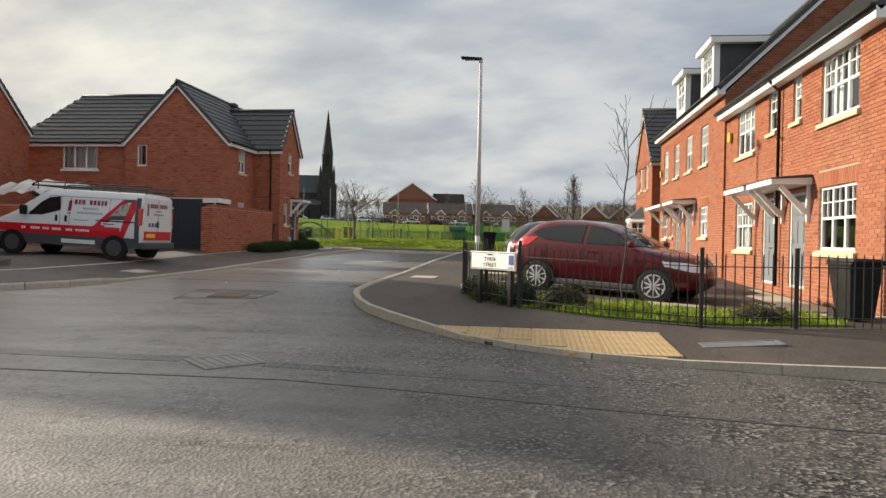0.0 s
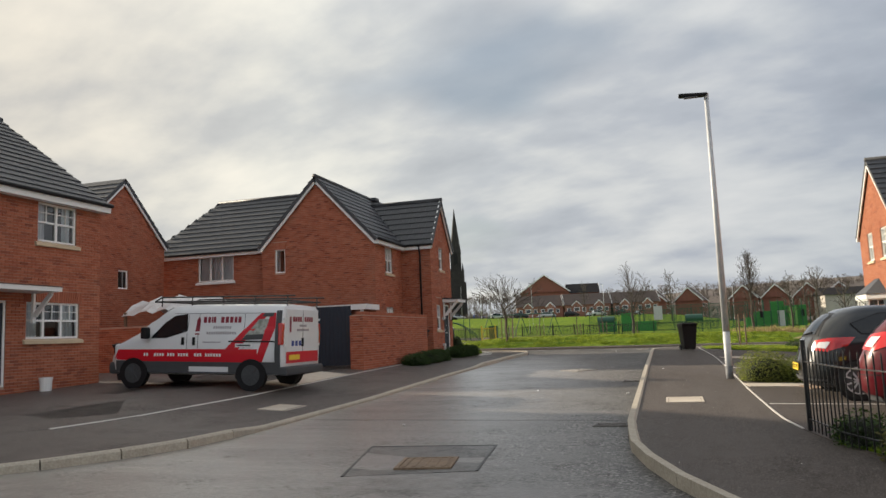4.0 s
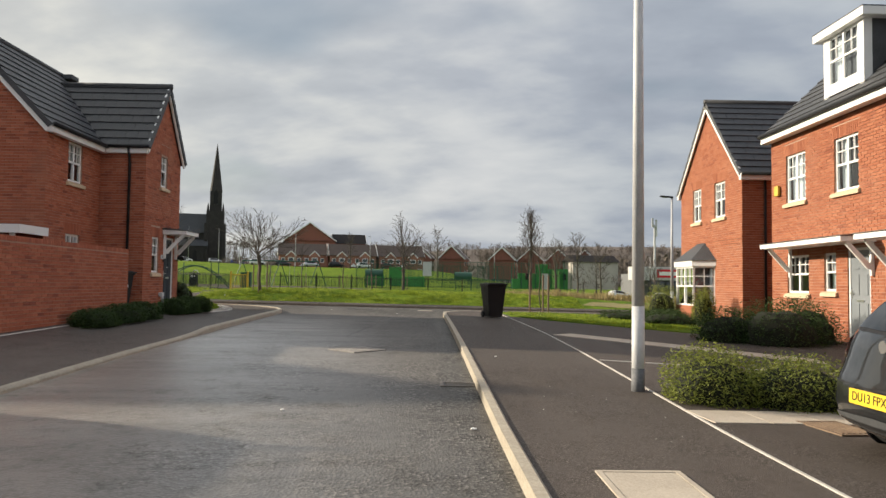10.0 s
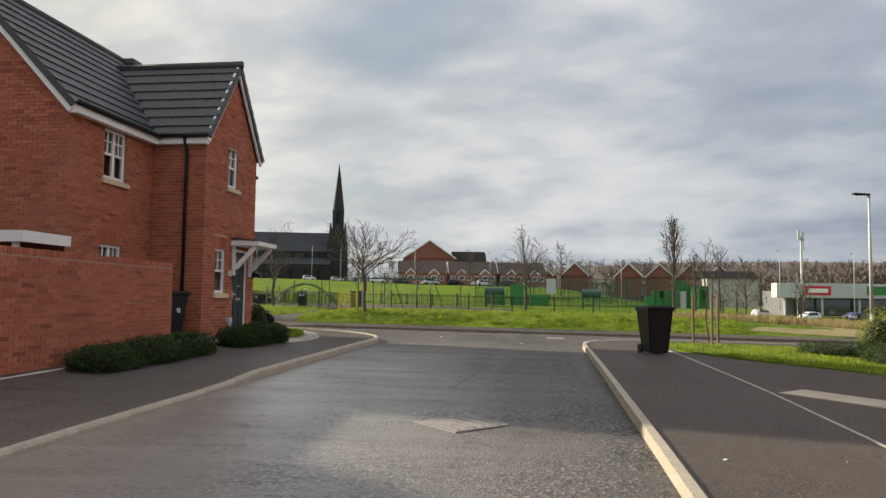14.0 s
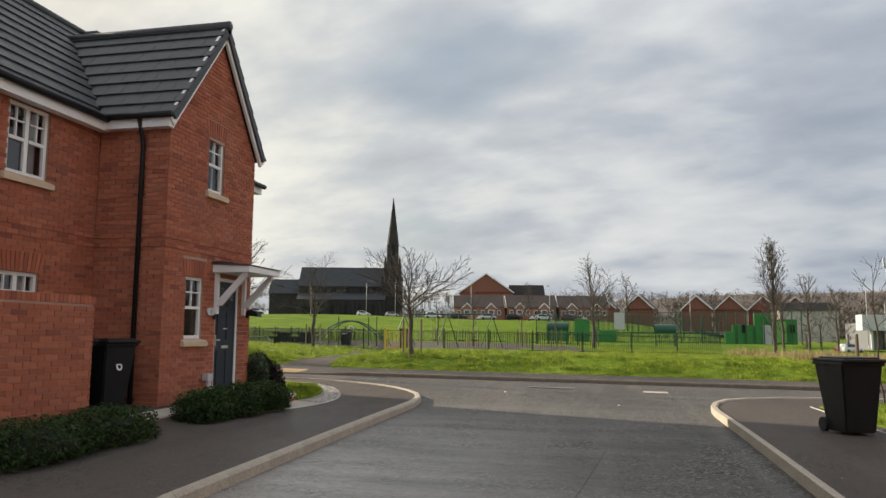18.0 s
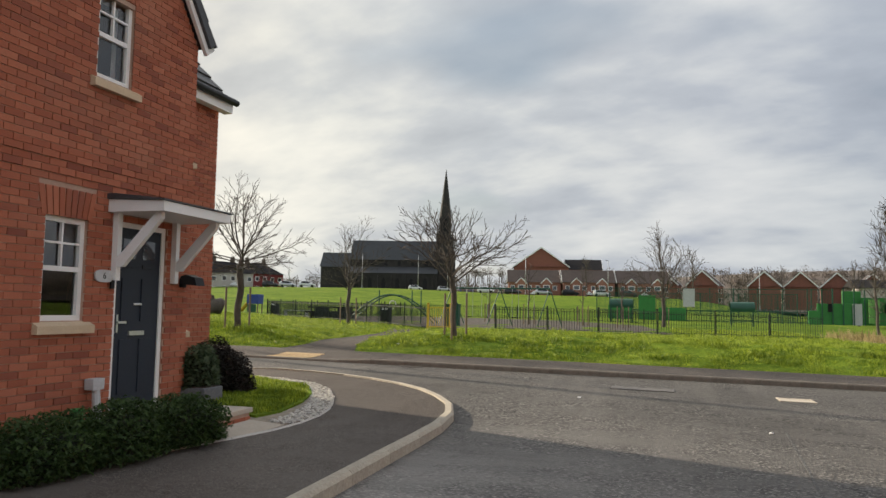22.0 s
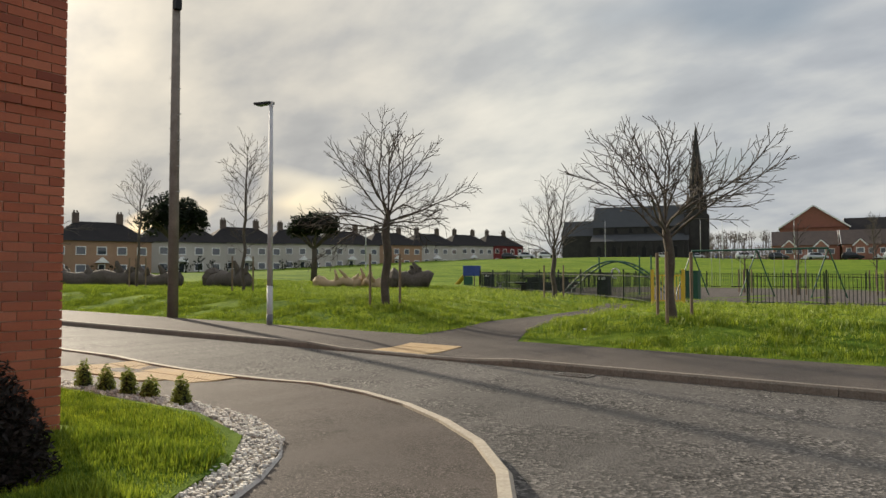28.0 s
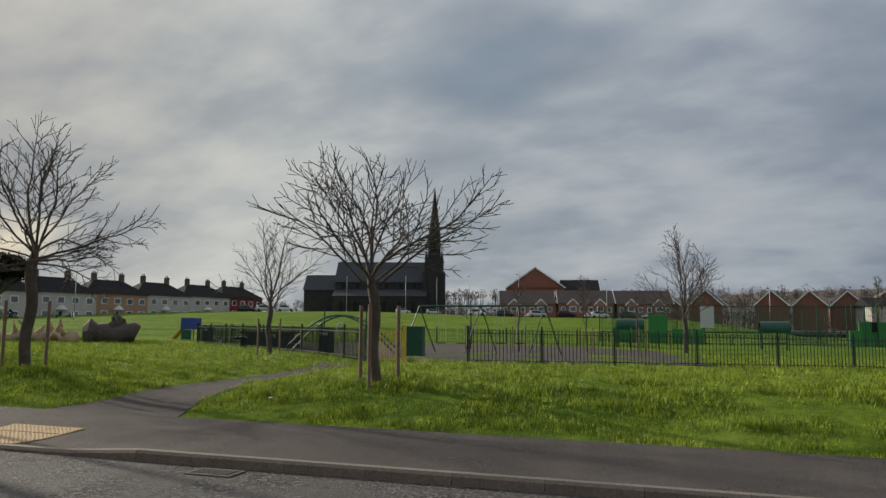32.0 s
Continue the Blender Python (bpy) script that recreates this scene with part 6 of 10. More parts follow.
bush("purple_shrub", -12.72, 39.62, pav_z(-12.7, 39.8), 0.46, 0.5, 0.62, M_LEAFRED, "dense dark purple-leaved shrub by the house corner", "shrub", 9000, 0.05, 21, lumps=3)
bush("potted_shrub", -12.28, 38.5, 1.27, 0.24, 0.30, 0.46, M_LEAFGREY, "grey-green shrub in the planter", "shrub", 1100, 0.09, 22, boxy=1.7)
for i, (x, y, rx, ry, h) in enumerate(((-0.95, 21.85, 0.55, 0.5, 0.52), (-0.1, 21.75, 0.6, 0.5, 0.46), (0.85, 21.65, 0.65, 0.5, 0.42))):
    bush("box_hedge", x, y, pav_z(x, y), rx, ry, h, M_LEAF2, "rounded yellow-green box hedge beside a parking space", leaves=4600, size=0.04, seed=31 + i)
for i, (x, y, rx, ry, h, m) in enumerate(((2.6, 30.2, 0.7, 0.6, 0.62, M_LEAF), (3.5, 29.6, 0.9, 0.7, 0.85, M_LEAF), (4.5, 30.3, 0.7, 0.7, 0.8, M_LEAF), (3.2, 36.2, 1.0, 0.8, 0.35, M_LEAF), (3.8, 38.2, 0.9, 0.8, 0.4, M_LEAF), (4.6, 37.0, 0.35, 0.35, 0.95, M_LEAF2), (4.4, 40.6, 0.6, 0.6, 1.0, M_LEAF2), (2.6, 38.8, 0.9, 0.8, 0.3, M_LEAF))):
    bush("garden_shrub", x, y, pav_z(x, y), rx, ry, h, m, "rounded evergreen shrub in a front garden", "shrub", 2600, 0.06, 41 + i)
for i, (x, y, h) in enumerate(((-14.25, 42.28, 0.24), (-14.85, 42.32, 0.2), (-15.2, 42.3, 0.26), (-15.65, 42.3, 0.24), (-16.1, 42.3, 0.26))):
    bush("box_plant", x, y, pav_z(x, y), 0.1, 0.1, h, M_LEAF2, "small young box plant in the gravel strip", "plant", 420, 0.045, 61 + i, boxy=2.0, lumps=3)
for i, (x, y, rx, ry, h) in enumerate(((-0.75, 12.9, 0.32, 0.45, 0.36), (-0.2, 12.2, 0.4, 0.35, 0.42), (0.5, 11.7, 0.45, 0.35, 0.34), (-1.0, 13.8, 0.3, 0.45, 0.3), (3.1, 10.75, 0.45, 0.3, 0.22))):
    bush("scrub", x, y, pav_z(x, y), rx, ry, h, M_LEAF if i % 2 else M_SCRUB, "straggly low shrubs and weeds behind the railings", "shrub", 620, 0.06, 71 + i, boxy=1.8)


def gravel_strip():
    """Pale pebbles between the lawn and its edging, one deep, over sandy ground."""
    rng = random.Random(5)
    t = thing("gravel_strip", Matrix(), "strip of pale grey pebbles round the lawn", "gravel", kind="stuff")
    line = [(-10.83, 37.95), (-10.8, 38.5), (-11.02, 39.45), (-11.32, 40.18), (-11.76, 40.98), (-12.3, 41.63), (-13.15, 42.1), (-14.35, 42.26), (-16.6, 42.28)]
    shades = [([], []) for _ in range(3)]
    for (x0, y0), (x1, y1) in zip(line, line[1:]):
        L = math.hypot(x1 - x0, y1 - y0)
        for _ in range(int(L * 330)):
            f, w = rng.random(), rng.uniform(-0.17, 0.17)
            x, y = x0 + (x1 - x0) * f - (y1 - y0) / L * w, y0 + (y1 - y0) * f + (x1 - x0) / L * w
            r, turn = rng.uniform(0.012, 0.03), rng.uniform(0, 6.283)
            z = pav_z(x, y) + 0.012 + rng.uniform(0, 0.012)
            verts, faces = shades[min(int(rng.random() * 4), 2)]
            k = len(verts)
            for ring, lift in ((1.0, 0.0), (0.62, 0.62)):
                for q in range(6):
                    a = turn + q * math.pi / 3
                    m = r * ring * rng.uniform(0.8, 1.1)
                    verts.append((x + math.cos(a) * m, y + math.sin(a) * m * 0.75, z + r * lift))
            faces += [(k + q, k + (q + 1) % 6, k + 6 + (q + 1) % 6, k + 6 + q) for q in range(6)] + [tuple(range(k + 6, k + 12))]
    for (verts, faces), mat in zip(shades, (M_PEBBLEGREY, M_EDGING, M_PEBBLE)):
        raw("pebble_bed", verts, faces, mat, t)["kind"] = "stuff"


surface("gravel_ground", [(-11.22, 37.95), (-10.72, 37.9), (-10.66, 38.5), (-10.88, 39.5), (-11.18, 40.2), (-11.62, 41.05), (-12.15, 41.72), (-13.0, 42.22), (-14.3, 42.42), (-16.7, 42.42), (-16.7, 41.95), (-13.6, 41.95), (-12.5, 41.55), (-11.95, 41.0), (-11.5, 40.2), (-11.25, 39.5), (-11.15, 38.6)], 0.112, M_SANDBED, label="sandy bed under the pebbles", category="gravel", step=0.5)
surface("step_apron", [(-11.2, 36.0), (-11.0, 36.0), (-10.72, 37.5), (-10.72, 37.9), (-11.2, 37.95)], 0.114, M_SLAB, label="pale concrete strip beside the door step", category="paving", step=0.5)

gravel_strip()


# ---- road joints and worn bands ----
def road_line(name, pts, wide, mat, label, off=0.004):
    left, right = [], []
    for i, (x, y) in enumerate(pts):
        a, b = pts[max(i - 1, 0)], pts[min(i + 1, len(pts) - 1)]
        L = math.hypot(b[0] - a[0], b[1] - a[1])
        nx, ny = -(b[1] - a[1]) / L * wide / 2, (b[0] - a[0]) / L * wide / 2
        left.append((x + nx, y + ny))
        right.append((x - nx, y - ny))
    surface(name, left + right[::-1], off, mat, label=label, category="road marking")


M_SEAM = mottled("tar_seam", (0.014, 0.014, 0.014), (0.03, 0.03, 0.03), 8.0, 0.5)
M_WORN = asphalt("worn_pale_asphalt", (0.07, 0.068, 0.065), (0.15, 0.145, 0.14), 60.0, 0.6, 1.2)
road_line("road_seam", [(-14, 6.7), (-4.94, 6.42), (-2.2, 6.45), (-0.73, 6.19), (0.7, 5.86), (2.5, 5.55), (10, 4.6)], 0.03, M_SEAM, "dark tar joint across the road")
road_line("road_seam", [(-6.2, 12.35), (-6.6, 14.15), (-5.0, 14.3), (-4.85, 12.7)], 0.035, M_SEAM, "dark tar joint round the repair patch", 0.007)
road_line("worn_band", [(-14, 7.25), (-5.8, 7.25), (-3.5, 7.2)], 0.28, M_WORN, "pale worn strip of asphalt")
road_line("worn_band", [(-2.6, 7.1), (-1.3, 6.95), (0.6, 6.75)], 0.22, M_WORN, "pale worn strip of asphalt")
road_line("road_seam", [(-8.9, 17.0), (-6.4, 16.8), (-3.6, 16.6)], 0.02, M_WORN, "thin joint across the road")
road_line("road_seam", [(-5.0, 40.5), (-5.3, 36.0), (-5.9, 30.0)], 0.02, M_WORN, "thin joint along the road")
road_line("bay_line", [(-1.45, 17.6), (2.8, 18.2)], 0.05, M_EDGING, "thin pale parking bay edge", 0.112)
road_line("bay_line", [(-1.45, 25.2), (2.8, 24.6)], 0.05, M_EDGING, "thin pale parking bay edge", 0.112)


def tarpaulin():
    """A silvery sheet over a frame behind the boundary wall."""
    t = thing("covered_frame", Matrix.Translation((-19.2, 27.45, 1.15)), "silvery tarpaulin stretched over a garden frame", "tarpaulin")
    bm = bmesh.new()
    n = 14
    rows = []
    for j in range(6):
        row = []
        for i in range(n + 1):
            u, v = i / n, j / 5
            z = 1.95 + 0.55 * math.sin(math.pi * min(v * 1.1, 1)) + 0.05 * math.sin(i * 2.1 + j) + 0.04 * math.sin(i * 4.7)
            row.append(bm.verts.new((-1.8 + 3.6 * u + 0.3 * v, -0.7 + 2.4 * v, z - 0.35 * abs(u - 0.4))))
        rows.append(row)
    for a, b in zip(rows, rows[1:]):
        for i in range(n):
            bm.faces.new((a[i], a[i + 1], b[i + 1], b[i]))
    part("sheet", bm, M_SHEET, t, "creased silver sheet")
    for x in (-1.7, 1.7):
        for y in (-0.6, 1.6):
            part("post", boxed(x, y, 0.8, 0.08, 0.08, 2.3), M_TIMBER, t)


M_SHEET = mottled("silver_sheet", (0.42, 0.42, 0.42), (0.6, 0.6, 0.6), 4.0, 0.35, metal=0.2)
tarpaulin()


def tub(x, y):
    t = thing("paint_tub", Matrix.Translation((x, y, pav_z(x, y))), "white plastic tub beside the front door", "tub")
    part("tub", tube(bmesh.new(), [(0, 0, 0), (0, 0, 0.32)], [0.13, 0.15], 14), M_WHITE, t)
    part("rim", tube(bmesh.new(), [(0, 0, 0.31), (0, 0, 0.34)], [0.16, 0.16], 14), M_WHITE, t)


tub(-17.55, 20.0)


def litter():
    """Scraps of pale litter and grit on the road and footways."""
    rng = random.Random(12)
    for x, y, size in ((-3.72, 20.65, 0.07), (-5.68, 21.5, 0.06), (-3.06, 25.45, 0.05), (-6.9, 16.2, 0.05), (-5.2, 40.3, 0.06), (-7.9, 43.2, 0.06), (-14.6, 52.6, 0.09)):
        z = ground_z(x, y) if y < 50 and x < -3.6 else (pav_z(x, y) if y < 50 else park_z(x, y) + 0.04)
        bm = bmesh.new()
        bmesh.ops.create_icosphere(bm, subdivisions=1, radius=size * 0.5)
        for v in bm.verts:
            v.co = Vector((v.co.x * rng.uniform(0.7, 1.4), v.co.y * rng.uniform(0.5, 1.2), v.co.z * 0.35 + size * 0.14))
        t = thing("litter_scrap", pose(x, y, z + 0.004, 0, 0, rng.uniform(0, 180)), "small crumpled scrap of pale litter", "litter", "litter scraps")
        part("scrap", bm, M_WHITE, t)
    verts, faces = [], []
    for _ in range(110):
        if rng.random() < 0.6:
            x, y = rng.uniform(-3.4, -1.6), rng.uniform(12, 40)
            z = pav_z(x, y)
        else:
            x, y = rng.uniform(-9.0, -3.6), rng.uniform(6, 46)
            z = ground_z(x, y)
        r = rng.uniform(0.003, 0.008)
        k = len(verts)
        verts += [(x - r, y, z), (x, y - r, z), (x + r, y, z), (x, y + r, z), (x, y, z + r)]
        faces += [(k, k + 1, k + 4), (k + 1, k + 2, k + 4), (k + 2, k + 3, k + 4), (k + 3, k, k + 4)]
    tagged(raw("grit", verts, faces, M_EDGING), "scattered pale grit on the asphalt", "grit", kind="stuff")


litter()


# ---- vehicles ----
def paint(name, col, coat=1.0, metal=0.35):
    def build(n, co):
        dirt = n.noise(co, 1.8, 5.0)
        low = n.noise(co, 14.0, 4.0)
        c = n.mix(n.ramp(dirt, (0.45, 0.0), (0.8, 0.2)), col, tuple(v * 0.7 + 0.006 for v in col))
        return {"Base Color": c, "Roughness": n.ramp(low, (0.3, 0.30), (0.7, 0.42)), "Specular IOR Level": 0.2, "Coat Weight": coat, "Coat Roughness": 0.03}
    return material(name, build, 0.28, metal)


M_RIM = mottled("alloy_rim", (0.55, 0.55, 0.56), (0.66, 0.66, 0.67), 3.0, 0.35, metal=0.3, relief=0.02)
M_REDPAINT = paint("dark_red_car_paint", (0.085, 0.0016, 0.006), 0.8, metal=0.0)
M_GREYPAINT = paint("graphite_car_paint", (0.013, 0.0145, 0.016), metal=0.1)
M_VANWHITE = paint("white_van_paint", (0.68, 0.69, 0.70), 0.6, 0.0)
M_VANRED = paint("red_vinyl", (0.55, 0.012, 0.025), 0.3, 0.0)
M_SILVERPAINT = paint("silver_car_paint", (0.45, 0.46, 0.48), metal=0.5)
M_CRIMSON = mottled("crimson_vinyl", (0.20, 0.012, 0.03), (0.24, 0.016, 0.036), 3.0, 0.4, relief=0.02)
M_LETTERGREY = mottled("grey_vinyl", (0.28, 0.26, 0.28), (0.34, 0.32, 0.34), 3.0, 0.5, relief=0.02)
M_PANELPIC = mottled("house_picture", (0.18, 0.20, 0.17), (0.42, 0.42, 0.38), 3.0, 0.4, fine=12.0, relief=0.02)
M_PLASTIC = mottled("grey_bumper_plastic", (0.045, 0.048, 0.052), (0.065, 0.068, 0.072), 6.0, 0.6, relief=0.1)
M_TAIL = material("tail_lamp_red", lambda n, co: {"Base Color": (0.5, 0.012, 0.012, 1), "Coat Weight": 1.0}, 0.15)
M_CLEAR = material("lamp_clear", lambda n, co: {"Base Color": (0.62, 0.62, 0.64, 1), "Coat Weight": 1.0}, 0.12)
M_PLATE = mottled("yellow_plate", (0.70, 0.47, 0.02), (0.75, 0.52, 0.03), 3.0, 0.45, relief=0.02)
M_CARGLASS = material("car_glass", lambda n, co: {"Base Color": (0.010, 0.012, 0.014, 1)}, 0.03, spec=0.5)


def section(st):
    """Half outline of the body at one station: x, sill, waist, belt and top heights, half widths of body and top."""
    x, zs, zb, zt, w, wt = st
    pts = [(0.0, zs), (0.82 * w, zs), (0.97 * w, zs + 0.08), (w, zs + 0.45 * (zb - zs)), (0.99 * w, zb - 0.10), (0.955 * w, zb)]
    pts += [(wt + (0.955 * w - wt) * 0.5, zb + (zt - zb) * 0.55), (wt, zb + (zt - zb) * 0.9), (wt * 0.86, zt), (wt * 0.45, zt + 0.02), (0.0, zt + 0.025)]
    return pts


def car_body(stations, steps=6):
    """Stations blended into a smooth shell. Returns the grid of half-section places, station by station."""
    keys = np.array(stations, dtype=float)
    out = []
    n = len(keys)
    for i in range(n - 1):
        p0, p1, p2, p3 = keys[max(i - 1, 0)], keys[i], keys[i + 1], keys[min(i + 2, n - 1)]
        for k in range(steps):
            f = k / steps
            m1, m2 = (p2 - p0) * 0.35, (p3 - p1) * 0.35
            h = (2 * f ** 3 - 3 * f ** 2 + 1) * p1 + (f ** 3 - 2 * f ** 2 + f) * m1 + (-2 * f ** 3 + 3 * f ** 2) * p2 + (f ** 3 - f ** 2) * m2
            h[0] = p1[0] + (p2[0] - p1[0]) * f
            out.append(h)
    out.append(keys[-1])
    return [[Vector((st[0], y, z)) for y, z in section(st)] for st in out]


def shell_mesh(grid, sides=(1, -1)):
    bm = bmesh.new()
    n = len(grid[0])
    for s in sides:
        vs = [[bm.verts.new((p.x, p.y * s, p.z)) for p in ring] for ring in grid]
        for a, b in zip(vs, vs[1:]):
            for j in range(n - 1):
                bm.faces.new((a[j], a[j + 1], b[j + 1], b[j]) if s > 0 else (a[j], b[j], b[j + 1], a[j + 1]))
        bm.faces.new(vs[0] if s < 0 else vs[0][::-1])
        bm.faces.new(vs[-1][::-1] if s < 0 else vs[-1])
    bmesh.ops.remove_doubles(bm, verts=bm.verts[:], dist=0.0005)
    bmesh.ops.recalc_face_normals(bm, faces=bm.faces[:])
    return bm


def glass_patch(grid, x0, x1, j0, j1, sides=(1, -1), lift=0.008, inset=0.0):
    """A glazed panel lying just proud of the shell between two stations and two outline rows."""
    bm = bmesh.new()
    for s in sides:
        rings = [r for r in grid if x0 <= r[3].x <= x1]
        vs = []
        for r in rings:
            row = []
            for j in range(j0, j1 + 1):
                p = r[j]
                a = r[max(j - 1, 0)]
                b = r[min(j + 1, len(r) - 1)]
                t = (b - a)
                nrm = Vector((0, t.z, -t.y))
                nrm = nrm.normalized() if nrm.length > 0 else Vector((0, 0, 1))
                q = p + nrm * lift + Vector((0, 0, 0.004))
                row.append(bm.verts.new((q.x, q.y * s, q.z)))
            vs.append(row)
        for a, b in zip(vs, vs[1:]):
            for j in range(len(a) - 1):
                bm.faces.new((a[j], a[j + 1], b[j + 1], b[j]))
    bmesh.ops.remove_doubles(bm, verts=bm.verts[:], dist=0.0005)
    bmesh.ops.recalc_face_normals(bm, faces=bm.faces[:])
    return bm


def side_panel(grid, outline, s, lift=0.006):
    """A panel of any outline (x, z) lying on the flank of a shell."""
    def half(x, z):
        xs = [r[3].x for r in grid]
        k = min(max(int(np.searchsorted(xs, x)) - 1, 0), len(grid) - 2)
        f = (x - xs[k]) / max(xs[k + 1] - xs[k], 1e-6)
        y = [float(np.interp(z, [p.z for p in r[2:]], [p.y for p in r[2:]])) for r in (grid[k], grid[k + 1])]
        return y[0] + (y[1] - y[0]) * min(max(f, 0.0), 1.0)
    bm = bmesh.new()
    bm.faces.new([bm.verts.new((x, 0, z)) for x, z in outline])
    for axis in (0, 2):
        lo, hi = min(v.co[axis] for v in bm.verts), max(v.co[axis] for v in bm.verts)
        k = lo + 0.09
        while k < hi - 0.01:
            co, no = [0, 0, 0], [0, 0, 0]
            co[axis], no[axis] = k, 1
            bmesh.ops.bisect_plane(bm, geom=bm.verts[:] + bm.edges[:] + bm.faces[:], plane_co=co, plane_no=no)
            k += 0.09
    bmesh.ops.triangulate(bm, faces=bm.faces[:])
    for v in bm.verts:
        v.co.y = s * (half(v.co.x, v.co.z) + lift)
    bmesh.ops.recalc_face_normals(bm, faces=bm.faces[:])
    if sum(f.normal.y * s for f in bm.faces) < 0:
        bmesh.ops.reverse_faces(bm, faces=bm.faces[:])
    return bm


def wheel(parent, x, y, r, width, rim_mat, spokes=10, side=1):
    """A tyre with tread shoulder, a dished rim and spokes."""
    w = part("wheel", tube(bmesh.new(), [(x, y - width / 2, r), (x, y - width / 2 + 0.02, r), (x, y + width / 2 - 0.02, r), (x, y + width / 2, r)], [r * 0.93, r, r, r * 0.93], 28), M_TYRE, parent, "black tyre")
    f = y + side * (width / 2 + 0.004)
    part("rim", tube(bmesh.new(), [(x, f - side * 0.03, r), (x, f, r)], [r * 0.70, r * 0.68], 28), M_PLASTIC, w)
    bm = bmesh.new()
    for k in range(spokes):
        a = 360 * k / spokes
        m = pose(x, f + side * 0.006, r, 0, a, 0) @ Matrix.Translation((0, 0, r * 0.36))
        bmesh.ops.create_cube(bm, size=1.0, matrix=m @ Matrix.Diagonal((r * 0.085, 0.02, r * 0.60, 1)))
    part("spoke_star", bm, rim_mat, w, "alloy spokes")
    bm = bmesh.new()
    for k in range(28):
        a0, a1 = 2 * math.pi * k / 28, 2 * math.pi * (k + 1) / 28
        q = [bm.verts.new((x + math.cos(a) * rr, f + side * 0.008, r + math.sin(a) * rr)) for a, rr in ((a0, r * 0.69), (a1, r * 0.69), (a1, r * 0.62), (a0, r * 0.62))]
        bm.faces.new(q)
    part("rim_edge", bm, rim_mat, w)
    bm = bmesh.new()
    bmesh.ops.create_cone(bm, cap_ends=True, segments=14, radius1=r * 0.13, radius2=r * 0.11, depth=0.03, matrix=pose(x, f + side * 0.008, r, 90, 0, 0))
    part("hub_cap", bm, rim_mat, w)
    return w


def arch(parent, x, y, r, side):
    """Dark wheel arch let into the body's side."""
    bm = bmesh.new()
    n = 18
    prev = None
    for k in range(n + 1):
        a = math.pi * (-0.05 + 1.10 * k / n)
        ring = [bm.verts.new((x + math.cos(a) * q, y + side * d, r * 0.92 + math.sin(a) * q)) for q, d in ((r * 1.02, 0.012), (r * 1.16, 0.016), (r * 1.17, -0.05))]
        if prev:
            for j in range(2):
                bm.faces.new((prev[j], prev[j + 1], ring[j + 1], ring[j]))
        prev = ring
    part("wheel_arch", bm, M_BLACK, parent)
    bm = bmesh.new()
    bmesh.ops.create_cone(bm, cap_ends=True, segments=24, radius1=r * 1.06, radius2=r * 1.06, depth=0.03, matrix=pose(x, y - side * 0.004, r * 0.95, 90, 0, 0))
    part("arch_liner", bm, M_BLACK, parent)


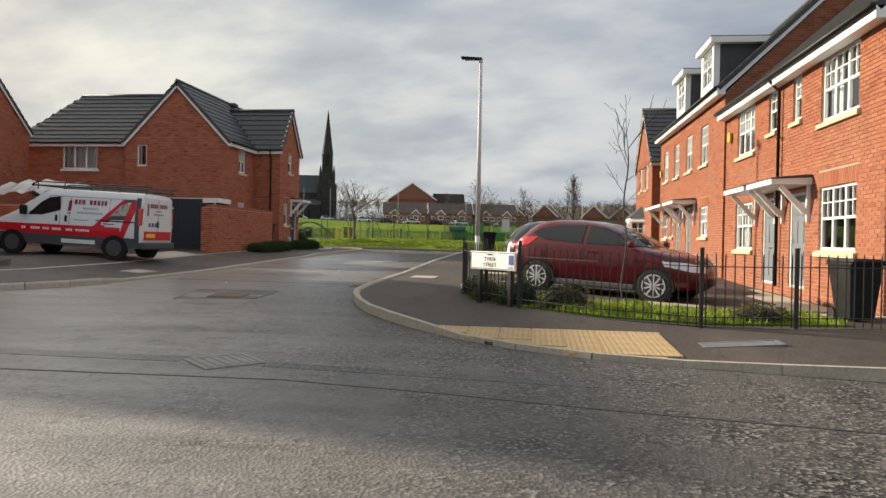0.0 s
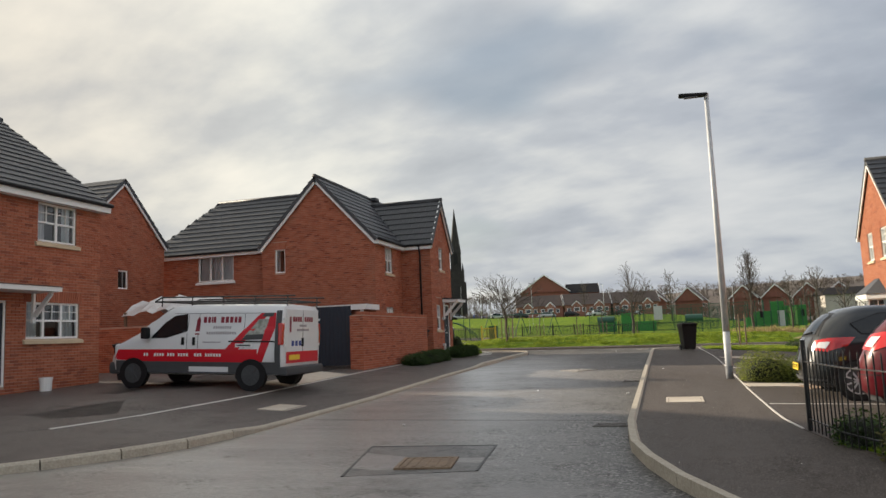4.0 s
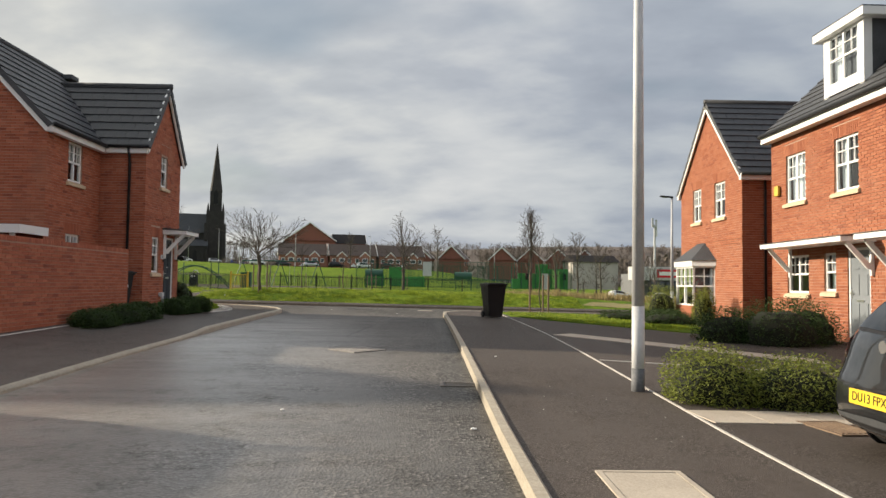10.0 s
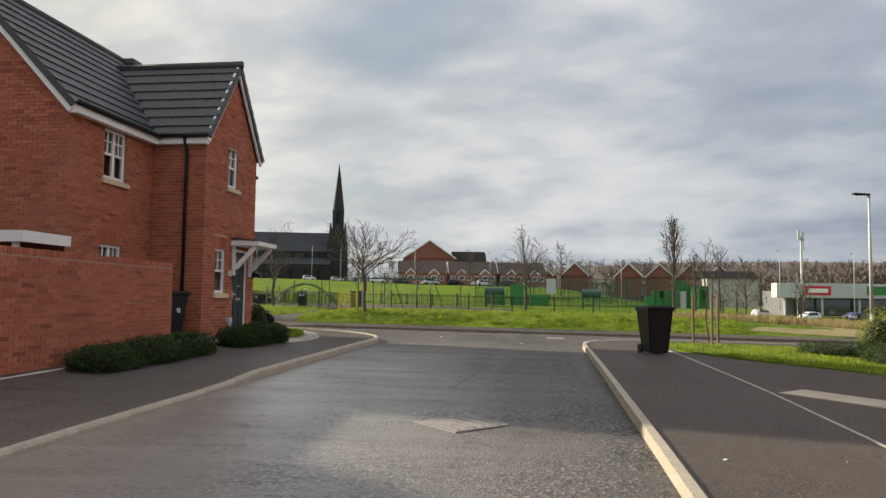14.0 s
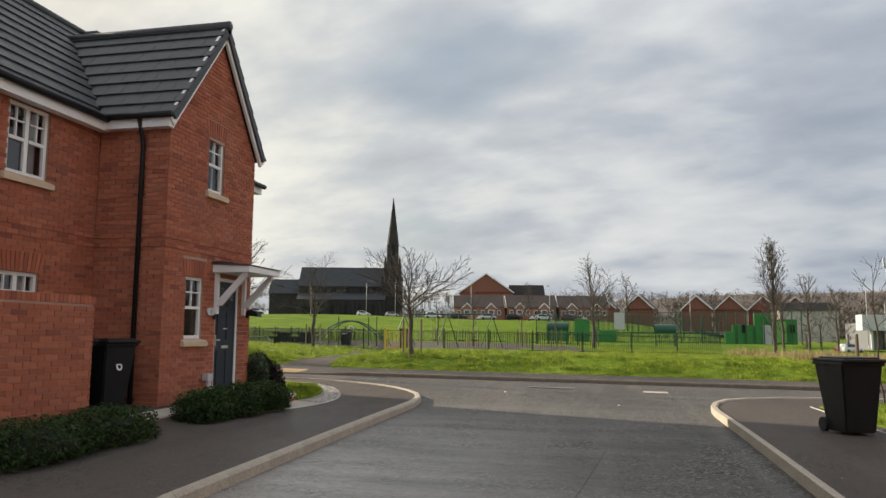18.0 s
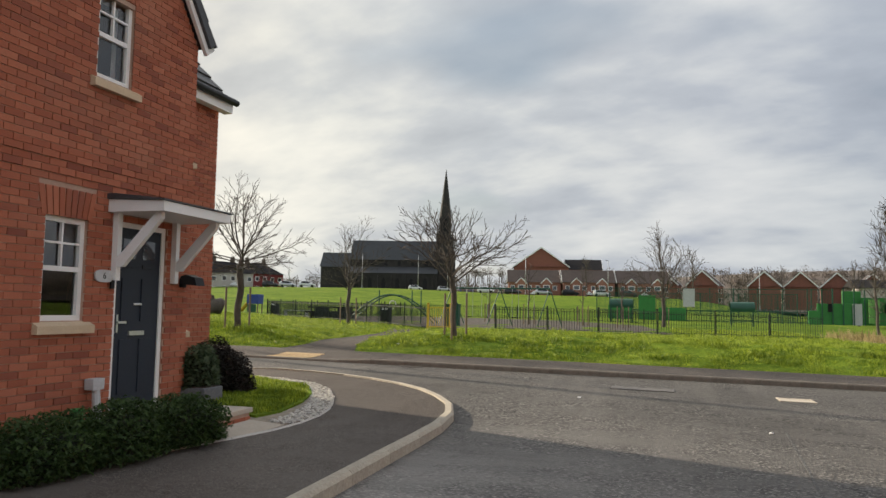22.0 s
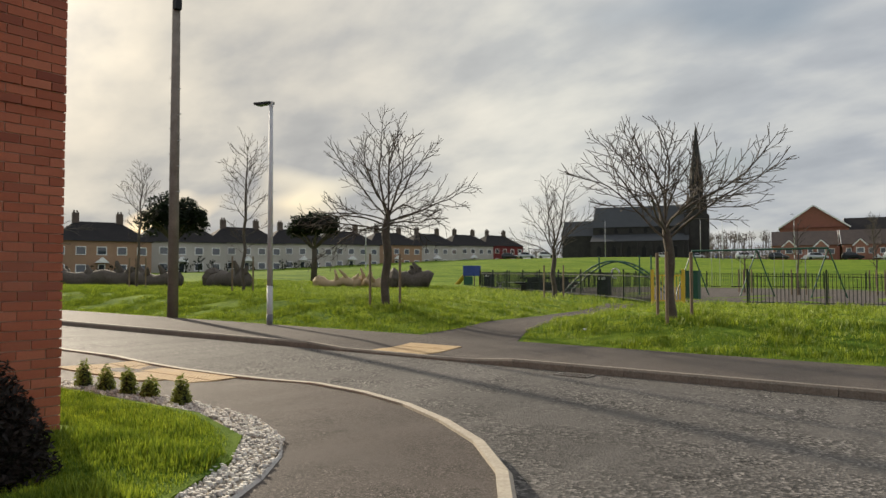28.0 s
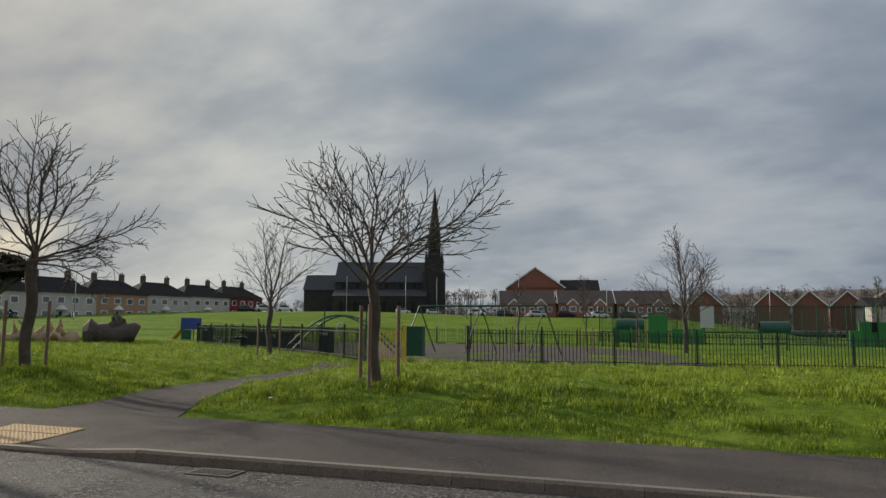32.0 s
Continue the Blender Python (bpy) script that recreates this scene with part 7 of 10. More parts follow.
class Slices:
    """A car's shell as level outlines: rows of z, tail x, nose x, half width, corner radius at tail and nose."""

    def __init__(self, rows):
        self.rows = np.array(rows, dtype=float)

    def at(self, z):
        return [float(np.interp(z, self.rows[:, 0], self.rows[:, k])) for k in range(1, 6)]

    def spot(self, s, z, side, lift=0.0):
        """A place on the shell. s: 0 to 1 along the tail, to 2 round its corner, to 3 along the flank, to 4 round the nose, to 5 along it."""
        x0, x1, w, r0, r1 = self.at(z)
        x0, x1, w = x0 - lift, x1 + lift, w + lift
        if s <= 1:
            return Vector((x0 - 0.05 * (1 - s * s) * min(w, 1), side * s * (w - r0), z))
        if s <= 2:
            a = (s - 1) * math.pi / 2
            return Vector((x0 + r0 - r0 * math.cos(a), side * (w - r0 + r0 * math.sin(a)), z))
        if s <= 3:
            return Vector((x0 + r0 + (s - 2) * (x1 - r1 - x0 - r0), side * w, z))
        if s <= 4:
            a = (s - 3) * math.pi / 2
            return Vector((x1 - r1 + r1 * math.sin(a), side * (w - r1 + r1 * math.cos(a)), z))
        return Vector((x1 + 0.08 * (1 - (5 - s) ** 2) * min(w, 1), side * (5 - s) * (w - r1), z))

    def half(self, x, z):
        x0, x1, w, r0, r1 = self.at(z)
        if x < x0 + r0:
            return w - r0 + math.sqrt(max(r0 ** 2 - (x0 + r0 - x) ** 2, 0.0))
        if x > x1 - r1:
            return w - r1 + math.sqrt(max(r1 ** 2 - (x - x1 + r1) ** 2, 0.0))
        return w

    def shell(self):
        zs = []
        for p, q in zip(self.rows, self.rows[1:]):
            zs += list(np.linspace(p[0], q[0], 3)[:-1])
        zs.append(self.rows[-1, 0])
        ss = list(np.linspace(0, 1, 4)) + list(np.linspace(1, 2, 7))[1:] + list(np.linspace(2, 3, 12))[1:] + list(np.linspace(3, 4, 7))[1:] + list(np.linspace(4, 5, 4))[1:]
        ring = [(q, 1) for q in ss] + [(q, -1) for q in ss[-2:0:-1]]
        bm = bmesh.new()
        vs = [[bm.verts.new(self.spot(q, z, k)) for q, k in ring] for z in zs]
        n = len(ring)
        for u, v in zip(vs, vs[1:]):
            for i in range(n):
                bm.faces.new((u[i], u[(i + 1) % n], v[(i + 1) % n], v[i]))
        bm.faces.new(vs[0][::-1])
        x = sum(v.co.x for v in vs[-1]) / n
        top = bm.verts.new((x, 0, zs[-1] + 0.02))
        for i in range(n):
            bm.faces.new((vs[-1][i], vs[-1][(i + 1) % n], top))
        bmesh.ops.recalc_face_normals(bm, faces=bm.faces[:])
        return bm

    def skin(self, outline, sides, lift, flank=False):
        """A panel on the shell. outline: (s, z) points, or (x, z) on the flank."""
        whole = bmesh.new()
        for side in sides:
            bm = bmesh.new()
            bm.faces.new([bm.verts.new((p, 0, q)) for p, q in outline])
            for axis, gap in ((0, 0.12), (2, 0.06)):
                lo, hi = min(v.co[axis] for v in bm.verts), max(v.co[axis] for v in bm.verts)
                k = lo + gap
                while k < hi - 0.01:
                    co, no = [0, 0, 0], [0, 0, 0]
                    co[axis], no[axis] = k, 1
                    bmesh.ops.bisect_plane(bm, geom=bm.verts[:] + bm.edges[:] + bm.faces[:], plane_co=co, plane_no=no)
                    k += gap
            bmesh.ops.triangulate(bm, faces=bm.faces[:])
            made = {}
            for v in bm.verts:
                p, q = v.co.x, v.co.z
                place = Vector((p, side * (self.half(p, q) + lift), q)) if flank else self.spot(p, q, side, lift)
                made[v] = whole.verts.new(place)
            for f in bm.faces:
                whole.faces.new([made[v] for v in f.verts])
            bm.free()
        bmesh.ops.remove_doubles(whole, verts=whole.verts[:], dist=0.0005)
        bmesh.ops.recalc_face_normals(whole, faces=whole.faces[:])
        return whole


def town_car(name, m, label, paint_mat, rows, axle, r, belt, roof, panes, seams, rim_mat, plate_text=None, spokes=10, plate_z=0.62, lamp=(0.80, 1.02)):
    """A small car: shell, glazing, lamps, bumpers, wheels and trim."""
    t = thing(name, m, label, "car")
    sl = Slices(rows)
    body = part("body", sl.shell(), paint_mat, t, smooth=True)
    half = float(sl.rows[:, 3].max())
    both = (1, -1)
    lo, hi = lamp
    part("rear_window_seal", sl.skin([(0.0, belt + 0.02), (1.36, belt + 0.04), (1.24, roof - 0.06), (0.0, roof - 0.045)], both, 0.004), M_BLACK, body)
    part("rear_window", sl.skin([(0.0, belt + 0.045), (1.24, belt + 0.065), (1.13, roof - 0.085), (0.0, roof - 0.075)], both, 0.009), M_CARGLASS, body, smooth=True)
    part("windscreen", sl.skin([(3.42, belt + 0.04), (5.0, belt + 0.03), (5.0, roof - 0.10), (4.2, roof - 0.11), (3.55, roof - 0.17)], both, 0.008), M_CARGLASS, body, smooth=True)
    for s in both:
        for pts in panes:
            part("window_seal", sl.skin(pts, (s,), 0.004, True), M_BLACK, body)
            cx, cz = sum(p[0] for p in pts) / len(pts), sum(p[1] for p in pts) / len(pts)
            part("side_window", sl.skin([(cx + (x - cx) * 0.95, cz + (z - cz) * 0.90) for x, z in pts], (s,), 0.009, True), M_CARGLASS, body, smooth=True)
        for x in seams:
            part("door_seam", sl.skin([(x, 0.36), (x + 0.012, 0.36), (x + 0.012, belt - 0.01), (x, belt - 0.01)], (s,), 0.003, True), M_BLACK, body)
        part("tailgate_seam", sl.skin([(1.16, 0.60), (1.19, 0.60), (1.19, belt + 0.03), (1.16, belt + 0.03)], (s,), 0.003), M_BLACK, body)
        part("tail_lamp", sl.skin([(1.26, lo + 0.02), (1.7, lo), (2.02, lo + 0.09), (2.07, hi - 0.01), (1.7, hi - 0.02), (1.34, hi - 0.06)], (s,), 0.010), M_TAIL, body, "red tail lamp", smooth=True)
        part("reverse_lamp", sl.skin([(1.40, lo + 0.06), (1.66, lo + 0.05), (1.72, hi - 0.08), (1.46, hi - 0.09)], (s,), 0.014), M_CLEAR, body)
        part("headlamp", sl.skin([(2.98, 0.74), (3.5, 0.66), (4.1, 0.64), (4.05, 0.76), (3.5, 0.83), (2.98, 0.84)], (s,), 0.008), M_CLEAR, body, "clear headlamp", smooth=True)
        part("mirror", boxed(0.80, s * (half + 0.08), belt + 0.07, 0.13, 0.2, 0.14, bevel=0.045), paint_mat, body, "door mirror", smooth=True)
        for x in seams[:1]:
            part("door_handle", boxed(x + 0.2, s * (half - 0.005), belt - 0.13, 0.2, 0.04, 0.035, bevel=0.012), paint_mat, body)
        part("sill", boxed((axle[0] + axle[1]) / 2, s * (half - 0.05), 0.27, axle[1] - axle[0] - 2.3 * r, 0.1, 0.12, bevel=0.03), M_PLASTIC, body)
        for ax in axle:
            arch(body, ax, s * (half - 0.005), r, s)
            wheel(t, ax, s * (half - 0.085), r, 0.2, rim_mat, spokes, s)
    part("bumper_seam", sl.skin([(0.0, 0.565), (2.25, 0.60), (2.25, 0.612), (0.0, 0.577)], both, 0.003), M_BLACK, body)
    part("rear_valance", sl.skin([(0.0, 0.24), (1.8, 0.24), (1.8, 0.32), (0.0, 0.36)], both, 0.006), M_PLASTIC, body, "dark lower bumper")
    part("grille", sl.skin([(4.2, 0.36), (5.0, 0.36), (5.0, 0.52), (4.3, 0.52)], both, 0.006), M_BLACK, body)
    tail = sl.spot(0, plate_z, 1).x
    pl = part("number_plate", boxed(tail - 0.012, 0, plate_z, 0.014, 0.52, 0.115), M_PLATE, body, "yellow rear number plate")
    if plate_text:
        words("plate_text", plate_text, 0.10, pl, pose(tail - 0.0205, 0, plate_z, 90, 0, -90), M_BLACK)
    top = sl.spot(0, belt - 0.07, 1).x
    part("badge", tube(bmesh.new(), [(top + 0.01, 0, belt - 0.07), (top - 0.012, 0, belt - 0.07)], 0.05, 14), M_CHROME, body)
    a, b = sl.spot(0.0, belt + 0.05, 1, 0.02), sl.spot(0.95, belt + 0.10, -1, 0.02)
    part("wiper", tube(bmesh.new(), [a, (a + b) / 2 + Vector((-0.01, 0, 0)), b], 0.010, 6), M_BLACK, body)
    z = float(sl.rows[-1, 0]) + 0.01
    part("aerial", tube(bmesh.new(), [(-0.9, 0, z), (-1.1, 0, z + 0.2)], 0.006, 5), M_BLACK, body)
    return t


# x, sill, belt, top, half width, half width of roof; tail first
HATCH = [(-1.99, 0.34, 0.92, 0.96, 0.72, 0.60), (-1.93, 0.26, 0.98, 1.06, 0.80, 0.62), (-1.74, 0.22, 1.00, 1.36, 0.85, 0.58), (-1.35, 0.22, 0.99, 1.48, 0.865, 0.57), (-0.3, 0.22, 0.94, 1.50, 0.87, 0.58), (0.35, 0.22, 0.92, 1.42, 0.87, 0.56), (0.98, 0.22, 0.90, 0.99, 0.865, 0.66), (1.5, 0.22, 0.80, 0.86, 0.84, 0.64), (1.85, 0.26, 0.66, 0.72, 0.76, 0.58), (2.0, 0.34, 0.56, 0.60, 0.62, 0.48)]
HATCH_ROWS = [(0.20, -1.84, 1.84, 0.76, 0.35, 0.45), (0.28, -1.96, 1.97, 0.84, 0.38, 0.55), (0.42, -2.0, 2.0, 0.865, 0.40, 0.6), (0.58, -1.99, 1.97, 0.87, 0.42, 0.6), (0.70, -1.95, 1.90, 0.87, 0.44, 0.6), (0.82, -1.92, 1.70, 0.865, 0.46, 0.55), (0.90, -1.90, 1.35, 0.86, 0.46, 0.5), (0.97, -1.87, 1.00, 0.845, 0.45, 0.45), (1.10, -1.79, 0.80, 0.79, 0.42, 0.40), (1.24, -1.68, 0.56, 0.72, 0.40, 0.36), (1.36, -1.53, 0.28, 0.65, 0.36, 0.34), (1.44, -1.36, 0.02, 0.58, 0.32, 0.30), (1.49, -1.1, -0.3, 0.46, 0.26, 0.25)]
CROSS_ROWS = [(0.27, -1.94, 1.90, 0.80, 0.35, 0.45), (0.38, -2.05, 2.03, 0.86, 0.36, 0.5), (0.58, -2.07, 2.07, 0.885, 0.38, 0.55), (0.78, -2.05, 2.03, 0.89, 0.40, 0.55), (0.92, -2.0, 1.88, 0.885, 0.42, 0.5), (1.0, -1.97, 1.52, 0.875, 0.42, 0.5), (1.07, -1.94, 1.04, 0.86, 0.42, 0.45), (1.20, -1.86, 0.82, 0.80, 0.40, 0.40), (1.34, -1.74, 0.56, 0.72, 0.38, 0.36), (1.46, -1.57, 0.26, 0.65, 0.34, 0.34), (1.53, -1.38, 0.0, 0.58, 0.30, 0.30), (1.575, -1.1, -0.3, 0.46, 0.25, 0.25)]

town_car("hatchback_car", pose(1.22, 19.15, pav_z(0.9, 19.1), 0, 1.5, 0), "dark graphite grey hatchback parked nose to the houses", M_GREYPAINT, HATCH_ROWS, (-1.28, 1.23), 0.31, 0.97, 1.44,
         ([(0.72, 0.99), (0.40, 1.24), (0.05, 1.37), (-0.25, 1.40), (-0.25, 0.985)], [(-0.31, 0.985), (-0.31, 1.40), (-0.90, 1.37), (-1.34, 1.20), (-1.20, 1.03)]), (-0.285, 0.84, -1.12), M_RIM, "DU13 FPX", 10, 0.50, (0.76, 1.0))
town_car("crossover_car", pose(1.62, 16.0, pav_z(1.62, 16.0) - 0.02, 0, 2.2, -29) @ Matrix.Diagonal((1, 1, 0.965, 1)), "dark red crossover car parked behind the railings", M_REDPAINT, CROSS_ROWS, (-1.28, 1.25), 0.34, 1.07, 1.53,
         ([(0.74, 1.09), (0.44, 1.32), (0.06, 1.47), (-0.22, 1.49), (-0.22, 1.085)], [(-0.28, 1.09), (-0.28, 1.49), (-0.9, 1.47), (-1.34, 1.37), (-1.5, 1.27), (-1.15, 1.13)]), (-0.25, 0.9, -1.1), M_RIM, None, 10, 0.74, (0.92, 1.2))


def panel_van():
    """White panel van with red lower band and slashes, parked nose to the west (local +x)."""
    t = thing("panel_van", pose(-13.7, 21.3, 0.5 * (pav_z(-12.08, 21.3) + pav_z(-15.3, 21.3)), 0, -2.4, 180), "white panel van with red stripes and a black roof rack", "van")
    st = [(-2.40, 0.42, 1.42, 1.86, 0.90, 0.80), (-2.36, 0.36, 1.45, 1.93, 0.94, 0.84), (-2.1, 0.34, 1.45, 1.96, 0.95, 0.85), (0.1, 0.32, 1.42, 1.97, 0.95, 0.84), (0.62, 0.32, 1.40, 1.93, 0.95, 0.82), (1.2, 0.32, 1.28, 1.60, 0.95, 0.80), (1.68, 0.32, 1.14, 1.26, 0.94, 0.78), (2.15, 0.32, 0.99, 1.06, 0.90, 0.72), (2.38, 0.36, 0.74, 0.80, 0.76, 0.60)]
    grid = car_body(st)
    body = part("body", shell_mesh(grid), M_VANWHITE, t, smooth=True)
    part("windscreen", glass_patch(grid, 0.66, 1.62, 8, 10, (1, -1), 0.012), M_CARGLASS, body)
    for s in (1, -1):
        def decal(name, pts, mat, label="", lift=0.003):
            part(name, side_panel(grid, pts, s, lift), mat, body, label)

        def strip(name, x0, x1, z0, z1, mat, label="", lift=0.003):
            decal(name, [(x1, z0), (x0, z0), (x0, z1), (x1, z1)], mat, label, lift)
        strip("sill_panel", 2.16, -2.3, 0.36, 0.64, M_PLASTIC, "dark lower panel", 0.004)
        decal("red_band", [(2.22, 0.66), (2.1, 0.90), (-0.92, 0.93), (-1.75, 0.93), (-1.75, 0.63), (1.3, 0.63)], M_VANRED, "red lower band", 0.005)
        decal("red_slash", [(-0.90, 0.92), (-1.25, 0.92), (-2.02, 1.76), (-1.80, 1.76)], M_VANRED, "red slash", 0.006)
        decal("red_slash", [(-1.70, 0.64), (-1.88, 0.64), (-2.19, 1.40), (-2.19, 1.76), (-2.06, 1.76)], M_VANRED, "red slash", 0.007)
        decal("picture_panel", [(-1.34, 1.14), (-1.88, 1.16), (-2.02, 1.62), (-1.76, 1.62)], M_PANELPIC, "pale panel with a house picture", 0.008)
        decal("picture_roof", [(-1.34, 1.14), (-1.88, 1.16), (-1.92, 1.28), (-1.46, 1.26)], M_PLASTIC, "", 0.010)
        decal("picture_top", [(-1.82, 1.68), (-2.12, 1.68), (-2.14, 1.76), (-1.9, 1.76)], M_PLASTIC, "", 0.009)
        decal("white_corner", [(-1.92, 0.66), (-2.14, 0.66), (-2.17, 1.18), (-2.12, 1.18)], M_VANWHITE, "", 0.009)
        strip("name_plate", -1.18, -1.62, 0.98, 1.06, M_WHITE, "", 0.010)
        strip("plate_writing", -1.22, -1.58, 1.0, 1.035, M_PLASTIC, "", 0.012)
        strip("rear_corner", -2.2, -2.34, 0.42, 1.82, M_PLASTIC, "dark rear corner trim", 0.011)
        strip("slide_rail", -1.0, -2.2, 1.09, 1.125, M_BLACK, "door slide rail", 0.014)
        strip("roof_seam", 0.55, -2.2, 1.755, 1.765, M_PLASTIC, "", 0.004)
        for x in (0.14, -0.16, -1.38):
            strip("door_seam", x, x - 0.012, 0.66 if x > 0 else 0.94, 1.74, M_PLASTIC, "", 0.002)
        cab = [(1.14, 1.17), (1.10, 1.24), (0.80, 1.54), (0.52, 1.71), (0.17, 1.75), (0.13, 1.34), (0.70, 1.18)]
        decal("window_seal", cab, M_BLACK, "", 0.005)
        decal("cab_window", [(0.58 + (x - 0.58) * 0.94, 1.45 + (z - 1.45) * 0.91) for x, z in cab], M_CARGLASS, "cab side window", 0.009)
        u = -0.28
        for k, w in enumerate((0.12, 0.095, 0.05, 0.095, 0.11, 0.12, 0.12, 0.12, 0.10, 0.11)):
            if k != 4:
                strip("letter_block", u, u - w * 0.72, 1.54, 1.68, M_CRIMSON)
            u -= w
        decal("figure_mark", [(-0.08, 1.26), (-0.20, 1.26), (-0.20, 1.62), (-0.15, 1.68), (-0.10, 1.6)], M_CRIMSON, "red logo shape")
        for z0, u0, cnt in ((1.40, -0.56, 8), (1.27, -0.40, 13)):
            for k in range(cnt):
                strip("letter_block", u0 - k * 0.062, u0 - k * 0.062 - 0.042, z0, z0 + 0.062, M_LETTERGREY)
        strip("writing_line", -0.3, -0.78, 1.075, 1.10, M_LETTERGREY)
        for k in range(29):
            if k not in (2, 3, 8, 12, 17, 18, 22):
                u = 1.32 - k * 0.074
                strip("digit_block", u, u - 0.05, 0.755, 0.825, M_WHITE, "", 0.008)
        strip("step_plate", 0.06, -1.0, 0.40, 0.52, M_VANWHITE, "", 0.014)
        for hx in (0.28, -0.02):
            strip("door_handle", hx, hx - 0.08, 1.02, 1.2, M_BLACK, "", 0.014)
        part("tail_lamp", boxed(-2.34, s * 0.9, 1.28, 0.12, 0.12, 0.5, bevel=0.02), M_TAIL, body, "tall red tail lamp")
        part("mirror", boxed(1.22, s * 1.05, 1.30, 0.14, 0.2, 0.28, bevel=0.04), M_BLACK, body, "door mirror")
        part("headlamp", boxed(2.08, s * 0.72, 0.90, 0.36, 0.28, 0.26, rz=s * 18, bevel=0.06), M_CLEAR, body)
        for ax in (-1.6, 1.6):
            arch(body, ax, s * 0.945, 0.34, s)
            wheel(t, ax, s * 0.85, 0.34, 0.21, M_PLASTIC, 8, s)
        for z in (1.02, 1.62):
            part("door_hinge", boxed(-2.40, s * 0.86, z, 0.04, 0.08, 0.06), M_VANWHITE, body)
    part("rear_bumper", boxed(-2.40, 0, 0.44, 0.22, 1.86, 0.2, bevel=0.04), M_PLASTIC, body, "dark rear bumper")
    part("front_bumper", boxed(2.28, 0, 0.45, 0.28, 1.7, 0.3, bevel=0.08), M_PLASTIC, body)
    door = part("rear_door", boxed(-2.405, 0, 1.23, 0.02, 1.62, 1.24, bevel=0.008), M_VANWHITE, body, "white rear doors with red lower band")
    part("red_panel", boxed(-2.418, 0, 0.74, 0.008, 1.6, 0.26), M_VANRED, door)
    part("door_gap", boxed(-2.417, 0.0, 1.3, 0.004, 0.012, 1.05), M_BLACK, door)
    for k in range(9):
        if k != 4:
            part("letter_block", boxed(-2.419, 0.46 - k * 0.115, 1.62, 0.004, 0.085, 0.12), M_CRIMSON, door)
    part("logo_mark", boxed(-2.419, 0.62, 1.5, 0.004, 0.08, 0.36), M_CRIMSON, door)
    part("text_bar", boxed(-2.419, 0.0, 1.47, 0.004, 0.36, 0.05), M_LETTERGREY, door)
    part("text_bar", boxed(-2.419, 0.0, 1.37, 0.004, 0.60, 0.05), M_LETTERGREY, door)
    for y in (0.5, 0.32, 0.14):
        part("icon", boxed(-2.419, y, 1.06, 0.004, 0.11, 0.12), M_BLUE, door)
    part("handle", boxed(-2.425, 0.02, 1.08, 0.03, 0.08, 0.2, bevel=0.012), M_BLACK, door)
    part("number_plate", boxed(-2.426, 0.42, 0.74, 0.012, 0.5, 0.115), M_PLATE, door, "yellow rear number plate")
    rack = part("roof_rack", boxed(0, 0, 0.0, 0.001, 0.001, 0.001), M_BLACKMETAL, t, "black tubular roof rack")
    for s in (1, -1):
        part("side_rail", tube(bmesh.new(), [(-2.6, s * 0.75, 2.16), (1.0, s * 0.75, 2.16), (1.2, s * 0.75, 2.06)], 0.018, 8), M_BLACKMETAL, rack)
        part("side_rail", tube(bmesh.new(), [(-2.5, s * 0.75, 2.05), (1.2, s * 0.75, 2.05)], 0.022, 8), M_BLACKMETAL, rack)
        for k in range(5):
            part("upright", tube(bmesh.new(), [(-2.4 + k * 0.85, s * 0.75, 1.93), (-2.4 + k * 0.85, s * 0.75, 2.16)], 0.016, 8), M_BLACKMETAL, rack)
    for k in range(7):
        part("cross_bar", tube(bmesh.new(), [(-2.4 + k * 0.57, -0.75, 2.05), (-2.4 + k * 0.57, 0.75, 2.05)], 0.02, 8), M_BLACKMETAL, rack)
    return t


panel_van()


# ---- trees ----
def limb(nodes, parent, rng, start, way, length, step, level, rise, arch=0.0):
    """One branch that bends a little, with side branches set alternately along it, down to twigs."""
    at, i, gone = nodes[start], start, 0.0
    d = way / np.linalg.norm(way)
    gap = (0.14, 0.10, 9.0)[level] * (step / 0.1)
    due = length * 0.22 if level == 0 else length * 0.15 + gap * 0.4
    turn = rng.uniform(0, 6.283)
    while gone < length:
        d = d + np.array([rng.gauss(0, 0.08), rng.gauss(0, 0.08), rng.gauss(rise + (arch * (1.0 - gone / length) if arch < 0 else -arch * gone / length), 0.07)])
        d /= np.linalg.norm(d)
        at = at + d * step
        nodes.append(at)
        parent.append(i)
        i = len(nodes) - 1
        gone += step
        if level < 2 and gone >= due and length - gone > step * 0.6:
            due = gone + gap * rng.uniform(0.7, 1.35)
            turn += math.pi + rng.uniform(-0.7, 0.7)
            up = np.array([0.0, 0.0, 1.0]) if abs(d[2]) < 0.9 else np.array([1.0, 0.0, 0.0])
            a = np.cross(d, up)
            a /= np.linalg.norm(a)
            b = np.cross(d, a)
            side = a * math.cos(turn) + b * math.sin(turn) * 0.75
            ang = radians(rng.uniform(30, 52))
            left = length - gone
            child = (0.2 + left * rng.uniform(0.40, 0.62)) if level == 0 else rng.uniform(0.10, 0.34) * (step / 0.1)
            limb(nodes, parent, rng, i, d * math.cos(ang) + side * math.sin(ang), child, step * 0.9, level + 1, rise * 0.8 + (0.012 if level == 0 else 0.03))


